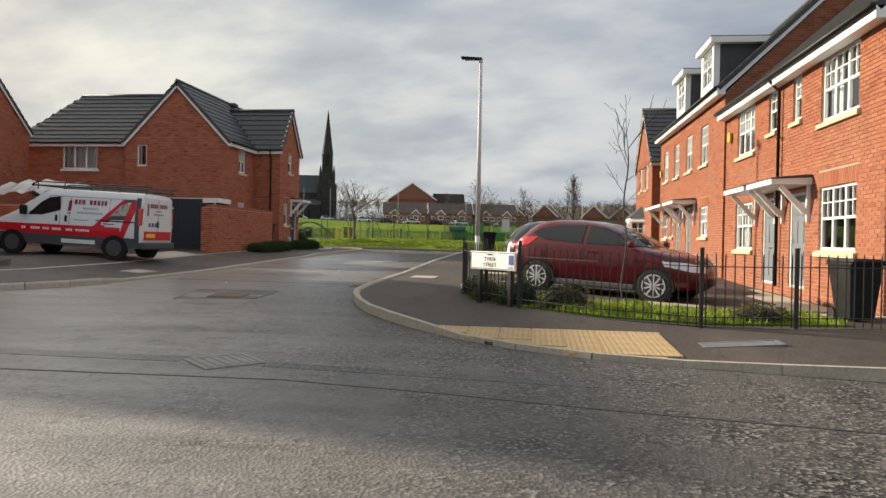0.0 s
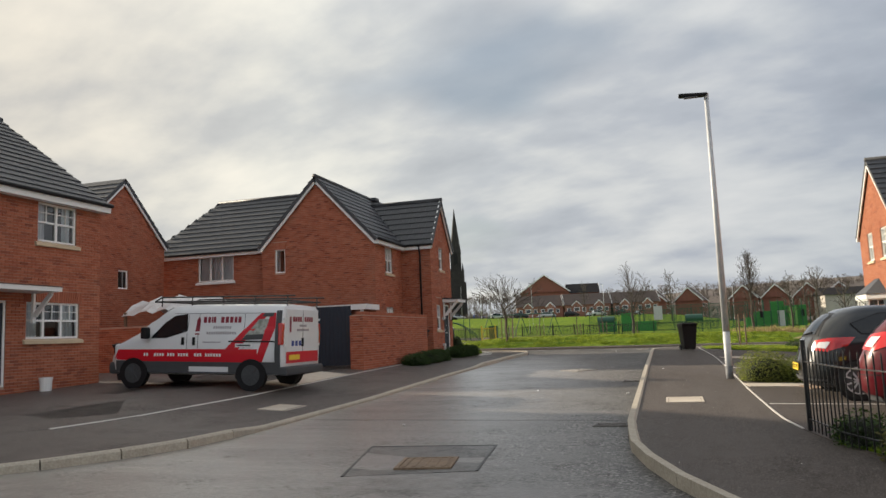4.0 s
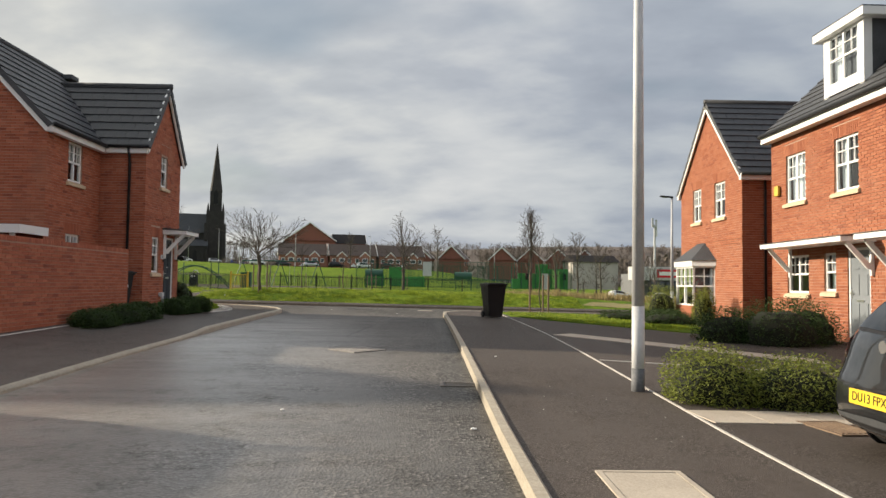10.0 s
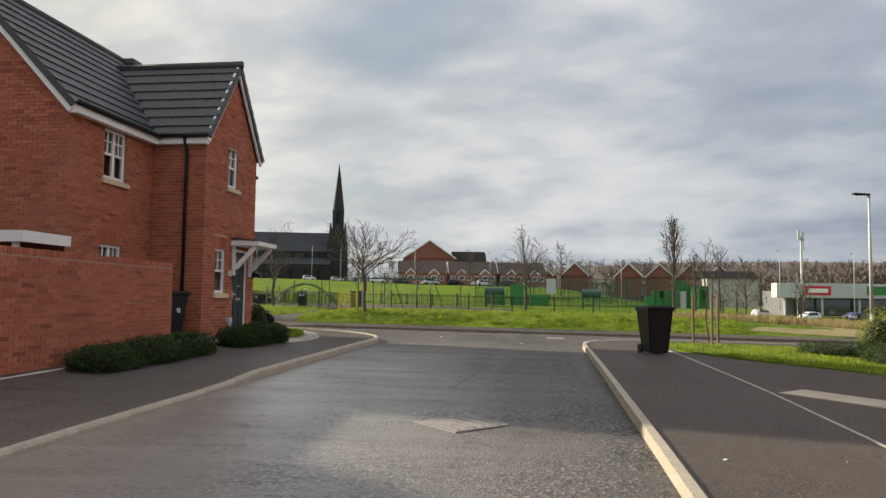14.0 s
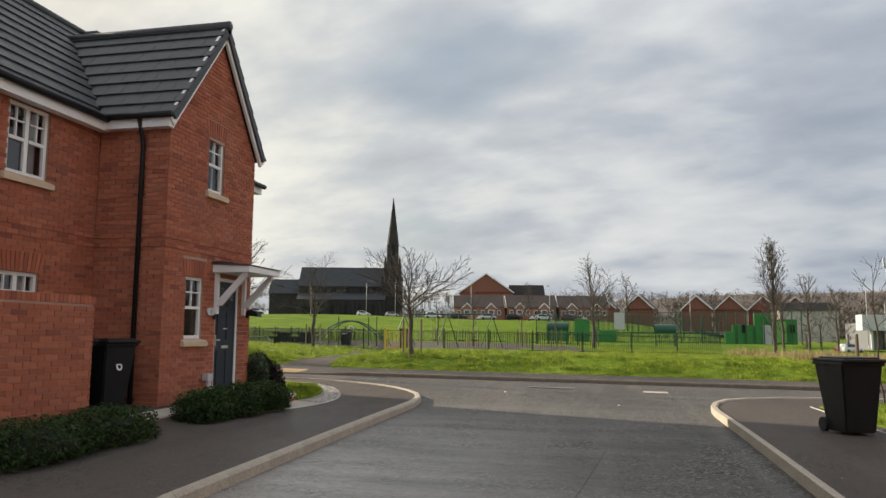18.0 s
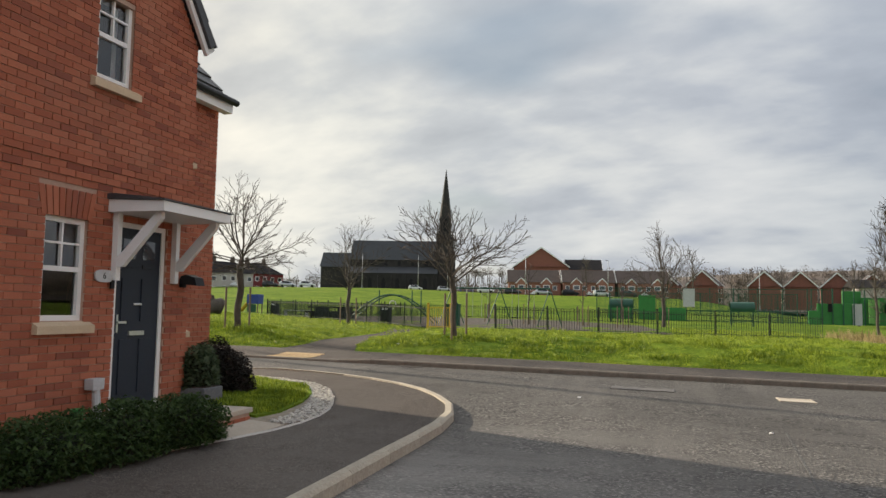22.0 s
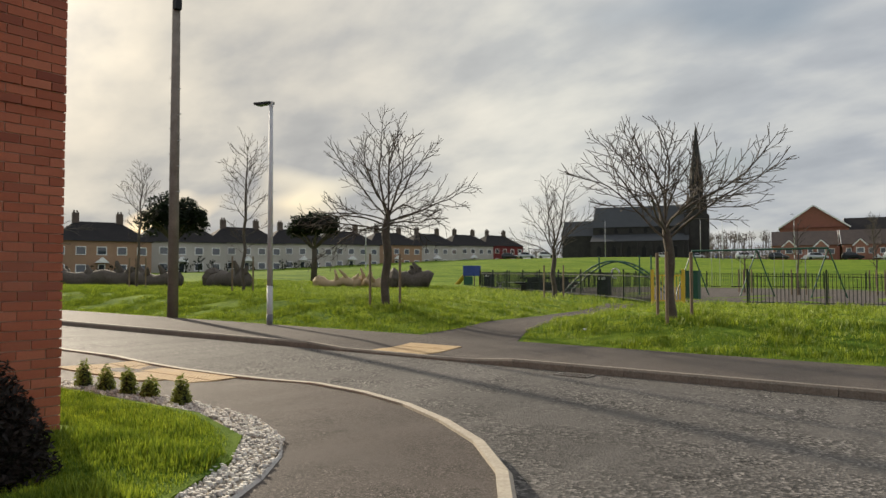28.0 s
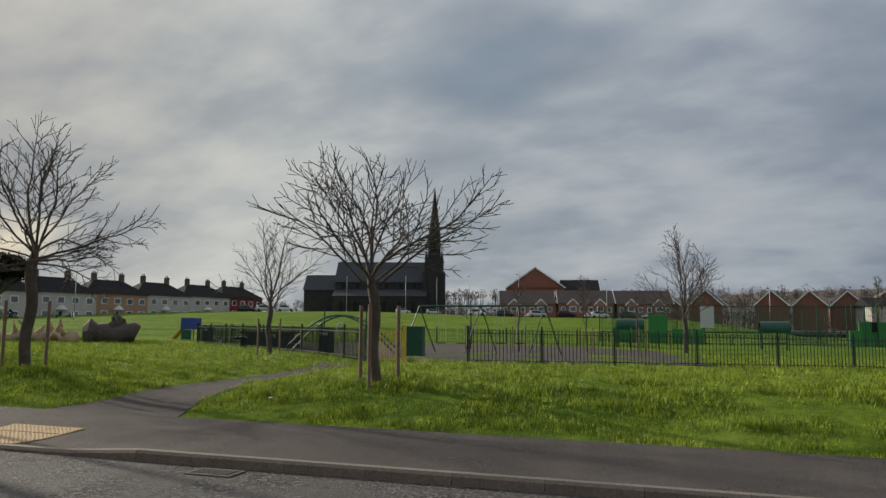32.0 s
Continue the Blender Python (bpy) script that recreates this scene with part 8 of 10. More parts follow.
def bare_tree(name, x, y, z, h, crown, label, seed, trunk_h=0.36, r=0.1, limbs=12, stakes=2, shape="dome", twig=0.006, step=0.1, category="tree", low=8, dense=1.0, arch=0.0):
    """A leafless tree: trunk, limbs and fine twigs that fill a rounded crown."""
    rng = random.Random(seed)
    t = thing(name, Matrix.Translation((x, y, z)), label, category)
    top = h * trunk_h
    lean = rng.uniform(-0.05, 0.05), rng.uniform(-0.05, 0.05)
    trunk_top = top if shape == "dome" else h * 0.9
    n = max(int(trunk_top / step), 3)
    wob = rng.uniform(0, 6)
    line = [(lean[0] * trunk_top * k / n + 0.03 * math.sin(wob + k * 0.5), lean[1] * trunk_top * k / n + 0.03 * math.cos(wob * 2 + k * 0.4), -0.1 + (trunk_top + 0.1) * k / n) for k in range(n + 1)]
    nodes = [np.array(p, dtype=float) for p in line]
    parent = [-1] + list(range(n))
    az = rng.uniform(0, 6.283)
    if shape == "dome":
        for k in range(limbs):
            f = k / (limbs - 1)
            e = radians(low + (86 - low) * f ** 1.5 + rng.uniform(-6, 6))
            az += 2.39996 + rng.uniform(-0.3, 0.3)
            L = 1 / math.sqrt((math.cos(e) / crown) ** 2 + (math.sin(e) / (h - top)) ** 2) * rng.uniform(0.84, 1.1)
            start = n - int((1 - f) * 0.45 / step) if f < 0.8 else n
            limb(nodes, parent, rng, max(start, 2), np.array([math.cos(az) * math.cos(e), math.sin(az) * math.cos(e), math.sin(e)]), L * (1.0 if e < 1.2 else 0.86), step, 0, 0.0 if low < 25 else 0.006, arch * max(math.cos(e), 0.2))
    else:
        first = int(n * trunk_h / 0.9)
        count = int((n - first) * step / (0.17 * step / 0.1) * dense)
        for k in range(count):
            f = (k + 0.5) / count
            az += 2.39996 + rng.uniform(-0.4, 0.4)
            e = radians(low + 30 * f + rng.uniform(-8, 8))
            L = crown / math.cos(min(e, 1.2)) * (0.35 + 1.9 * f * (1 - f)) * rng.uniform(0.75, 1.15) * (1.0 if f < 0.5 else 1.25 - 0.5 * f)
            limb(nodes, parent, rng, first + int(f * (n - first)), np.array([math.cos(az) * math.cos(e), math.sin(az) * math.cos(e), math.sin(e)]), L, step, 0 if L > 0.8 else 1, 0.03)
    nodes = np.array(nodes)
    count = len(nodes)
    kids = [[] for _ in range(count)]
    for i, p in enumerate(parent):
        if p >= 0:
            kids[p].append(i)
    load = np.ones(count)
    for i in range(count - 1, 0, -1):
        load[parent[i]] += load[i] if parent[i] != i else 0
    tips = np.maximum(load, 1.0)
    rad = twig * 0.75 + (r - twig * 0.75) * (tips / tips[0]) ** 0.60
    rad[0] *= 1.35
    rad[1] *= 1.12
    sets = {"trunk": ([], []), "limb_growth": ([], []), "twig_growth": ([], [])}

    def ring(verts, p, d, rr, k):
        up = np.array([0.31, 0.17, 0.93]) if abs(d[2]) < 0.9 else np.array([1.0, 0.1, 0.0])
        a = np.cross(d, up)
        a /= np.linalg.norm(a) + 1e-9
        b = np.cross(d, a)
        m = len(verts)
        for q in range(k):
            w = 2 * math.pi * q / k
            verts.append(tuple(p + (a * math.cos(w) + b * math.sin(w)) * rr))
        return m
    made = {}
    for i in range(1, count):
        p = parent[i]
        d = nodes[i] - nodes[p]
        d /= np.linalg.norm(d) + 1e-9
        kind = "trunk" if i <= n and rad[i] > 0.03 else ("limb_growth" if rad[i] > 0.016 else "twig_growth")
        k = 10 if rad[i] > 0.05 else (6 if rad[i] > 0.016 else 3)
        verts, faces = sets[kind]
        main = p in made and made[p][0] == kind and made[p][2] == k and kids[p] and max(kids[p], key=lambda c: load[c]) == i
        start = made[p][1] if main else ring(verts, nodes[p], d, min(rad[i] * 1.08, rad[p]), k)
        end = ring(verts, nodes[i], d, rad[i], k)
        for q in range(k):
            faces.append((start + q, start + (q + 1) % k, end + (q + 1) % k, end + q))
        made[i] = (kind, end, k)
    for kind, (verts, faces) in sets.items():
        if faces:
            ob = raw(kind, verts, faces, M_BARK, t, "fine bare twigs" if kind == "twig_growth" else "", smooth=kind != "twig_growth")
            if kind != "trunk":
                ob["kind"] = "stuff"
    for k in range(stakes):
        a = 0.6 + k * 6.283 / stakes
        sx, sy = math.cos(a) * 0.42, math.sin(a) * 0.42
        part("stake", tube(bmesh.new(), [(sx, sy, -0.15), (sx, sy, 1.45)], 0.036, 8), M_TIMBER, t, "round timber stake")
    return t


def T(name, x, y, *rest, **kw):
    z = park_z(x, y) - 0.03 if y > 51 else ground_z(x, y) + 0.1
    return bare_tree(name, x, y, z, *rest, **kw)


T("street_tree", -21.2, 53.8, 5.6, 2.6, "bare spreading tree between two timber stakes on the green", 74, 0.46, 0.12, 19, low=0, twig=0.008, arch=-0.03)
T("street_tree", -13.05, 53.65, 5.0, 3.1, "bare wide-crowned tree beside timber stakes on the green", 79, 0.43, 0.095, 15, 3, low=32, twig=0.008, arch=0.055)
T("street_tree", -22.6, 66.9, 7.0, 2.2, "bare leaning tree by the playground fence", 11, 0.3, 0.10, 10, 2, low=30)
T("street_tree", -6.4, 88.5, 9.6, 3.4, "bare round-headed tree by the sports court", 13, 0.24, 0.14, 13, 1, step=0.17, twig=0.010, low=25)
T("birch_tree", -31.6, 57.4, 6.7, 1.5, "slender bare birch with timber stakes on the green", 17, 0.25, 0.065, 12, 2, "spire", low=25)
T("birch_tree", -40.5, 58.4, 6.1, 1.25, "slender bare birch with timber stakes on the green", 19, 0.3, 0.06, 12, 3, "spire", twig=0.007, low=30)
T("birch_tree", -46.5, 56.0, 5.8, 2.1, "slender bare birch with timber stakes on the green", 23, 0.4, 0.07, 11, 2, twig=0.007, low=15)
T("poplar_tree", 3.55, 68.5, 6.6, 1.0, "tall bare upright poplar behind the green court", 29, 0.16, 0.10, 12, 0, "spire", twig=0.009, step=0.13, low=55, dense=2.4)
T("park_tree", 11.7, 104.0, 7.0, 1.6, "bare tree beyond the rough grass", 31, 0.2, 0.12, 12, 0, "spire", twig=0.013, step=0.2, low=35, dense=1.6)
for i, (px_, py_, ph) in enumerate(((16.0, 112.0, 8.0), (20.5, 118.0, 7.0), (-2.0, 150.0, 9.0), (22.0, 160.0, 9.5), (-22.0, 190.0, 8.0), (44.0, 170.0, 9.0))):
    T("park_tree", px_, py_, ph, 2.0, "bare winter tree beyond the court", 90 + i, 0.2, 0.13, 12, 0, "spire", twig=0.02, step=0.26, low=35, dense=1.6)
for i, (px_, py_, ph) in enumerate(((-15.5, 82.0, 4.4), (-12.0, 84.5, 4.0), (-19.0, 85.0, 3.6), (-9.0, 80.5, 3.4))):
    T("young_tree", px_, py_, ph, 0.6, "young bare tree tied to stakes by the playground", 40 + i, 0.35, 0.05, 10, 3, "spire", twig=0.008, step=0.14, low=40)
T("sapling", 0.2, 42.0, 3.3, 0.5, "thin staked sapling on the corner lawn", 51, 0.4, 0.022, 8, 3, "spire", twig=0.004, low=35)
T("sapling", 1.62, 13.75, 3.75, 0.75, "thin bare sapling in front of the parked car", 53, 0.5, 0.017, 6, 0, "spire", twig=0.005, step=0.11, low=35)


def crown_tree(name, x, y, z, h, rx, rz, label, seed):
    """Evergreen with a dense dome of needles in clumps over a clear trunk."""
    rng = random.Random(seed)
    t = thing(name, Matrix.Translation((x, y, z)), label, "tree")
    part("trunk", tube(bmesh.new(), [(0, 0, -0.1), (0.1, 0, h * 0.35), (0, 0, h * 0.62)], [0.3, 0.24, 0.16], 9), M_BARK, t, smooth=True)
    limbs = bmesh.new()
    for k in range(9):
        a = k * 0.7
        tube(limbs, [(0, 0, h * 0.45), (math.cos(a) * rx * 0.4, math.sin(a) * rx * 0.4, h * 0.6), (math.cos(a) * rx * 0.75, math.sin(a) * rx * 0.75, h * 0.68)], [0.12, 0.08, 0.04], 5)
    part("limb_growth", limbs, M_BARK, t)
    verts, faces = [], []
    cen = Vector((0, 0, h - rz))
    for c in range(46):
        d = Vector((rng.gauss(0, 1), rng.gauss(0, 1), abs(rng.gauss(0, 0.8)) - 0.25)).normalized()
        p = cen + Vector((d.x * rx * 0.8, d.y * rx * 0.8, d.z * rz * 0.85)) * rng.uniform(0.5, 1.0)
        pts = []
        for _ in range(150):
            e = Vector((rng.gauss(0, 1), rng.gauss(0, 1), rng.gauss(0, 1))).normalized()
            pts.append(p + Vector((e.x * rx * 0.3, e.y * rx * 0.3, e.z * rz * 0.3)) * rng.uniform(0.5, 1.0))
        leaf_cloud(verts, faces, pts, 0.34, rng, 0.9)
    raw("crown", verts, faces, M_PINE, t)["kind"] = "stuff"
    return t


crown_tree("pine_tree", -60.0, 73.9, park_z(-60, 73.9), 7.4, 2.9, 2.3, "dark round-crowned evergreen at the edge of the green", 3)
crown_tree("pine_tree", -55.3, 84.9, park_z(-55.3, 84.9), 6.2, 2.6, 1.6, "dark umbrella-shaped evergreen at the edge of the green", 5)


# ---- telegraph pole ----
def telegraph_pole(x, y, top):
    z = park_z(x, y) if y > 50.8 else pav_z(x, y)
    t = thing("telegraph_pole", Matrix.Translation((x, y, z)), "tall weathered timber telegraph pole with climbing steps", "pole")
    h = top - z
    part("pole", tube(bmesh.new(), [(0, 0, -0.2), (0, 0, h * 0.5), (0, 0, h)], [0.16, 0.14, 0.115], 14), M_POLE, t, smooth=True)
    part("cap_box", boxed(0.12, -0.05, h - 0.3, 0.18, 0.2, 0.4, bevel=0.02), M_BLACK, t, "dark terminal box")
    for k in range(11):
        s = 1 if k % 2 else -1
        part("step_bolt", tube(bmesh.new(), [(s * 0.1, 0, 3.4 + k * 0.38), (s * 0.26, 0, 3.4 + k * 0.38), (s * 0.27, 0, 3.43 + k * 0.38)], 0.012, 6), M_GALV, t)
    return t


telegraph_pole(-26.9, 50.95, 10.75)


# ---- playground ----
def park_fence(line, label, mat, height=1.15):
    t = thing("park_fence", Matrix(), label, "fence")
    verts, faces = [], []
    for (x0, y0), (x1, y1) in zip(line, line[1:]):
        L = math.hypot(x1 - x0, y1 - y0)
        panels = max(int(round(L / 2.6)), 1)
        for k in range(panels):
            a = Vector((x0 + (x1 - x0) * k / panels, y0 + (y1 - y0) * k / panels, 0))
            b = Vector((x0 + (x1 - x0) * (k + 1) / panels, y0 + (y1 - y0) * (k + 1) / panels, 0))
            a.z, b.z = park_z(a.x, a.y), park_z(b.x, b.y)
            part("post", boxed(a.x, a.y, a.z + height / 2 + 0.05, 0.06, 0.06, height + 0.15), mat, t)
            for hgt in (0.12, height - 0.12):
                rod(t, "rail", a + Vector((0, 0, hgt)), b + Vector((0, 0, hgt)), (0.04, 0.025), mat)
            n = int((b - a).length / 0.125)
            for j in range(n):
                p = a.lerp(b, (j + 0.5) / n)
                m = len(verts)
                w = 0.011
                for zz in (0.03, height):
                    verts += [(p.x - w, p.y - w, p.z + zz), (p.x + w, p.y - w, p.z + zz), (p.x + w, p.y + w, p.z + zz), (p.x - w, p.y + w, p.z + zz)]
                faces += [(m, m + 1, m + 5, m + 4), (m + 1, m + 2, m + 6, m + 5), (m + 2, m + 3, m + 7, m + 6), (m + 3, m, m + 4, m + 7), (m + 4, m + 5, m + 6, m + 7)]
    raw("bar_infill", verts, faces, mat, t, "slim vertical bars")["kind"] = "stuff"
    return t


park_fence([(-36, 82), (-29.5, 76.5), (-23.0, 70.5), (-17.6, 65.0)], "low black-green bow-top playground railing", M_FENCE)
park_fence([(-14.2, 65.2), (-9.5, 67.2), (-4.0, 69.4), (1.2, 71.2)], "low black-green bow-top playground railing", M_FENCE)
park_fence([(-36, 82), (-30, 96), (-14, 99), (-6, 94)], "low black-green bow-top playground railing", M_FENCE)
surface("play_surface", [(-35, 82), (-23, 71), (-16, 66), (-6, 70), (-8, 90), (-15, 97), (-29, 95)], 0.02, M_PAVE, label="dark rubbery play surface", category="play surface", height=park_z)


def playground():
    g = thing("playground_gate", Matrix(), "yellow painted playground gate", "gate")
    z = park_z(-16.9, 64.8)
    for x in (-17.5, -16.35):
        part("post", boxed(x, 64.9, z + 0.65, 0.1, 0.1, 1.3), M_YELLOW, g)
    for k in range(9):
        part("bar", boxed(-17.35 + k * 0.115, 64.9, z + 0.6, 0.025, 0.025, 0.95), M_YELLOW, g)
    for h in (0.15, 1.08):
        part("rail", boxed(-16.92, 64.9, z + h, 1.06, 0.04, 0.05), M_YELLOW, g)
    b = thing("utility_cabinet", Matrix.Translation((-17.8, 70.5, park_z(-17.8, 70.5))), "dark green steel utility cabinet", "cabinet")
    part("case", boxed(0, 0, 0.6, 0.75, 0.45, 1.2, bevel=0.02), M_DKGREEN, b)
    part("roof", boxed(0, 0, 1.22, 0.82, 0.52, 0.05, bevel=0.01), M_DKGREEN, b)
    for x, y in ((-21.6, 70.0), (-35.6, 82.5)):
        c = thing("litter_bin", Matrix.Translation((x, y, park_z(x, y))), "black park litter bin", "bin")
        part("body", boxed(0, 0, 0.48, 0.52, 0.52, 0.96, bevel=0.04), M_BLACK, c)
        part("hood", boxed(0, 0, 1.05, 0.56, 0.56, 0.14, bevel=0.04), M_BLACK, c)
        part("slot", boxed(0, -0.262, 0.86, 0.34, 0.02, 0.12), M_WHITE, c)
    p = thing("picnic_table", Matrix.Translation((-28.2, 77.2, park_z(-28.2, 77.2))), "dark recycled-plastic picnic table with benches", "table")
    for k in range(4):
        part("tabletop_plank", boxed(0, -0.36 + k * 0.24, 0.80, 3.3, 0.22, 0.11, bevel=0.02), M_BLACK, p)
    for s in (-1, 1):
        part("bench", boxed(0, s * 0.88, 0.48, 3.3, 0.34, 0.12, bevel=0.02), M_BLACK, p)
        part("pedestal", boxed(s * 0.85, 0, 0.37, 0.75, 0.7, 0.75, bevel=0.04), M_BLACK, p)
        for q in (-1, 1):
            part("bench_block", boxed(s * 0.85, q * 0.88, 0.2, 0.8, 0.3, 0.44, bevel=0.03), M_BLACK, p)
    a = thing("climbing_arch", Matrix.Translation((-22.9, 74.5, park_z(-22.9, 74.5))), "arched steel climbing frame with rungs", "play equipment")
    for s in (-0.45, 0.45):
        part("arch", tube(bmesh.new(), [(-2.9 + 5.8 * k / 16, s, 1.75 * math.sin(math.pi * k / 16) - 0.02) for k in range(17)], 0.045, 6), M_DKGREEN, a)
    for k in range(1, 16):
        x, z = -2.9 + 5.8 * k / 16, 1.75 * math.sin(math.pi * k / 16)
        part("rung", tube(bmesh.new(), [(x, -0.45, z), (x, 0.45, z)], 0.025, 5), M_DKGREEN, a)
    for x in (-0.9, 1.3, 1.9):
        part("post", tube(bmesh.new(), [(x, 0, -0.1), (x, 0, 2.0)], 0.04, 6), M_DKGREEN, a)
    part("hook", tube(bmesh.new(), [(0.2 + 0.22 * math.cos(k * 0.5), -0.5, 1.1 + 0.25 * math.sin(k * 0.5)) for k in range(11)], 0.04, 6), M_GALV, a, "curled steel loop")
    w = thing("swing_frame", Matrix.Translation((-16.5, 77.0, park_z(-16.5, 77.0))), "steel swing frame with splayed legs", "play equipment")
    part("top_bar", tube(bmesh.new(), [(-3.2, 0, 2.35), (3.2, 0, 2.35)], 0.05, 8), M_DKGREEN, w)
    for x in (-3.2, 0, 3.2):
        for s in (-1, 1):
            part("leg", tube(bmesh.new(), [(x, 0, 2.35), (x + s * 0.7, s * 0.6, -0.05)], 0.035, 8), M_DKGREEN, w)
    for x in (-2.0, -1.0, 1.0, 2.0):
        part("seat", boxed(x, 0, 0.5, 0.45, 0.18, 0.04), M_BLACK, w)
        for s in (-0.2, 0.2):
            part("chain", tube(bmesh.new(), [(x + s, 0, 0.5), (x + s, 0, 2.35)], 0.01, 4), M_GALV, w)
    s = thing("slide_unit", Matrix.Translation((-41.3, 88.0, park_z(-41.3, 88.0))) @ Matrix.Diagonal((0.75, 0.75, 0.75, 1)), "small play tower with a blue panel and yellow slide", "play equipment")
    part("tower", boxed(0.9, 0, 1.55, 1.5, 1.2, 1.1, bevel=0.03), M_BLUE, s, "blue panel")
    part("slide", prism(bmesh.new(), [(-1.1, 0.1), (-0.85, 0.1), (0.2, 1.2), (0.2, 1.4)], lambda u, v, d: (u, d, v), -0.35, 0.35), M_YELLOW, s, "yellow slide")
    for x in (0.25, 1.55):
        for y in (-0.5, 0.5):
            part("post", boxed(x, y, 0.8, 0.1, 0.1, 1.7), M_TIMBER, s)
    part("panel", boxed(0.9, -0.7, 0.5, 1.1, 0.06, 0.9), M_DKGREEN, s)
    f = thing("play_bench", Matrix.Translation((-33.5, 82.0, park_z(-33.5, 82.0))), "low steel bench in the playground", "bench")
    part("seat", boxed(0, 0, 0.45, 2.2, 0.4, 0.06), M_GALV, f)
    for x in (-0.9, 0.9):
        part("leg", boxed(x, 0, 0.21, 0.08, 0.35, 0.43), M_GALV, f)


playground()


def fallen_logs():
    """Old felled trunks lying on the green."""
    rng = random.Random(8)
    for x, y, L, r, ang, col in ((-55.5, 64.8, 5.0, 0.62, 30, M_BARK), (-52.0, 66.5, 5.4, 0.56, 10, M_BARK), (-47.5, 69.4, 4.6, 0.56, -12, M_BARK), (-59.5, 63.0, 4.2, 0.64, 60, M_BARK), (-42.5, 74.4, 3.0, 0.34, 15, M_PALETIMBER), (-40.6, 75.6, 2.8, 0.34, -20, M_PALETIMBER), (-38.4, 77.2, 2.6, 0.6, 35, M_BARK), (-64.0, 61.5, 5.4, 0.6, 20, M_BARK)):
        z = park_z(x, y)
        t = thing("fallen_log", pose(x, y, z + r * 0.75, 0, 0, ang), "old felled tree trunk lying on the grass", "log")
        pts = [(-L / 2 + L * k / 9, rng.uniform(-0.12, 0.12), rng.uniform(-0.08, 0.08) + 0.12 * math.sin(k * 1.1 + x)) for k in range(10)]
        part("trunk", tube(bmesh.new(), pts, [r * (0.92 + 0.16 * math.sin(k * 2.3 + y)) * rng.uniform(0.88, 1.12) for k in range(10)], 13), col, t, smooth=True)
        part("root_plate", tube(bmesh.new(), [(-L / 2 - 0.25, 0, 0.1), (-L / 2 + 0.05, 0, 0.1), (-L / 2 + 0.4, 0, 0.05)], [r * 0.8, r * 1.45, r * 1.0], 9), col, t, "gnarled root end")
        for k in range(4):
            q = Vector(pts[rng.randint(1, 8)])
            tip = q + Vector((rng.uniform(-0.7, 0.7), rng.uniform(-0.5, 0.5), r + rng.uniform(0.2, 0.8)))
            part("stub", tube(bmesh.new(), [q, q.lerp(tip, 0.6) + Vector((0.1, 0, 0)), tip], [r * 0.5, r * 0.34, r * 0.16], 8), col, t)


fallen_logs()


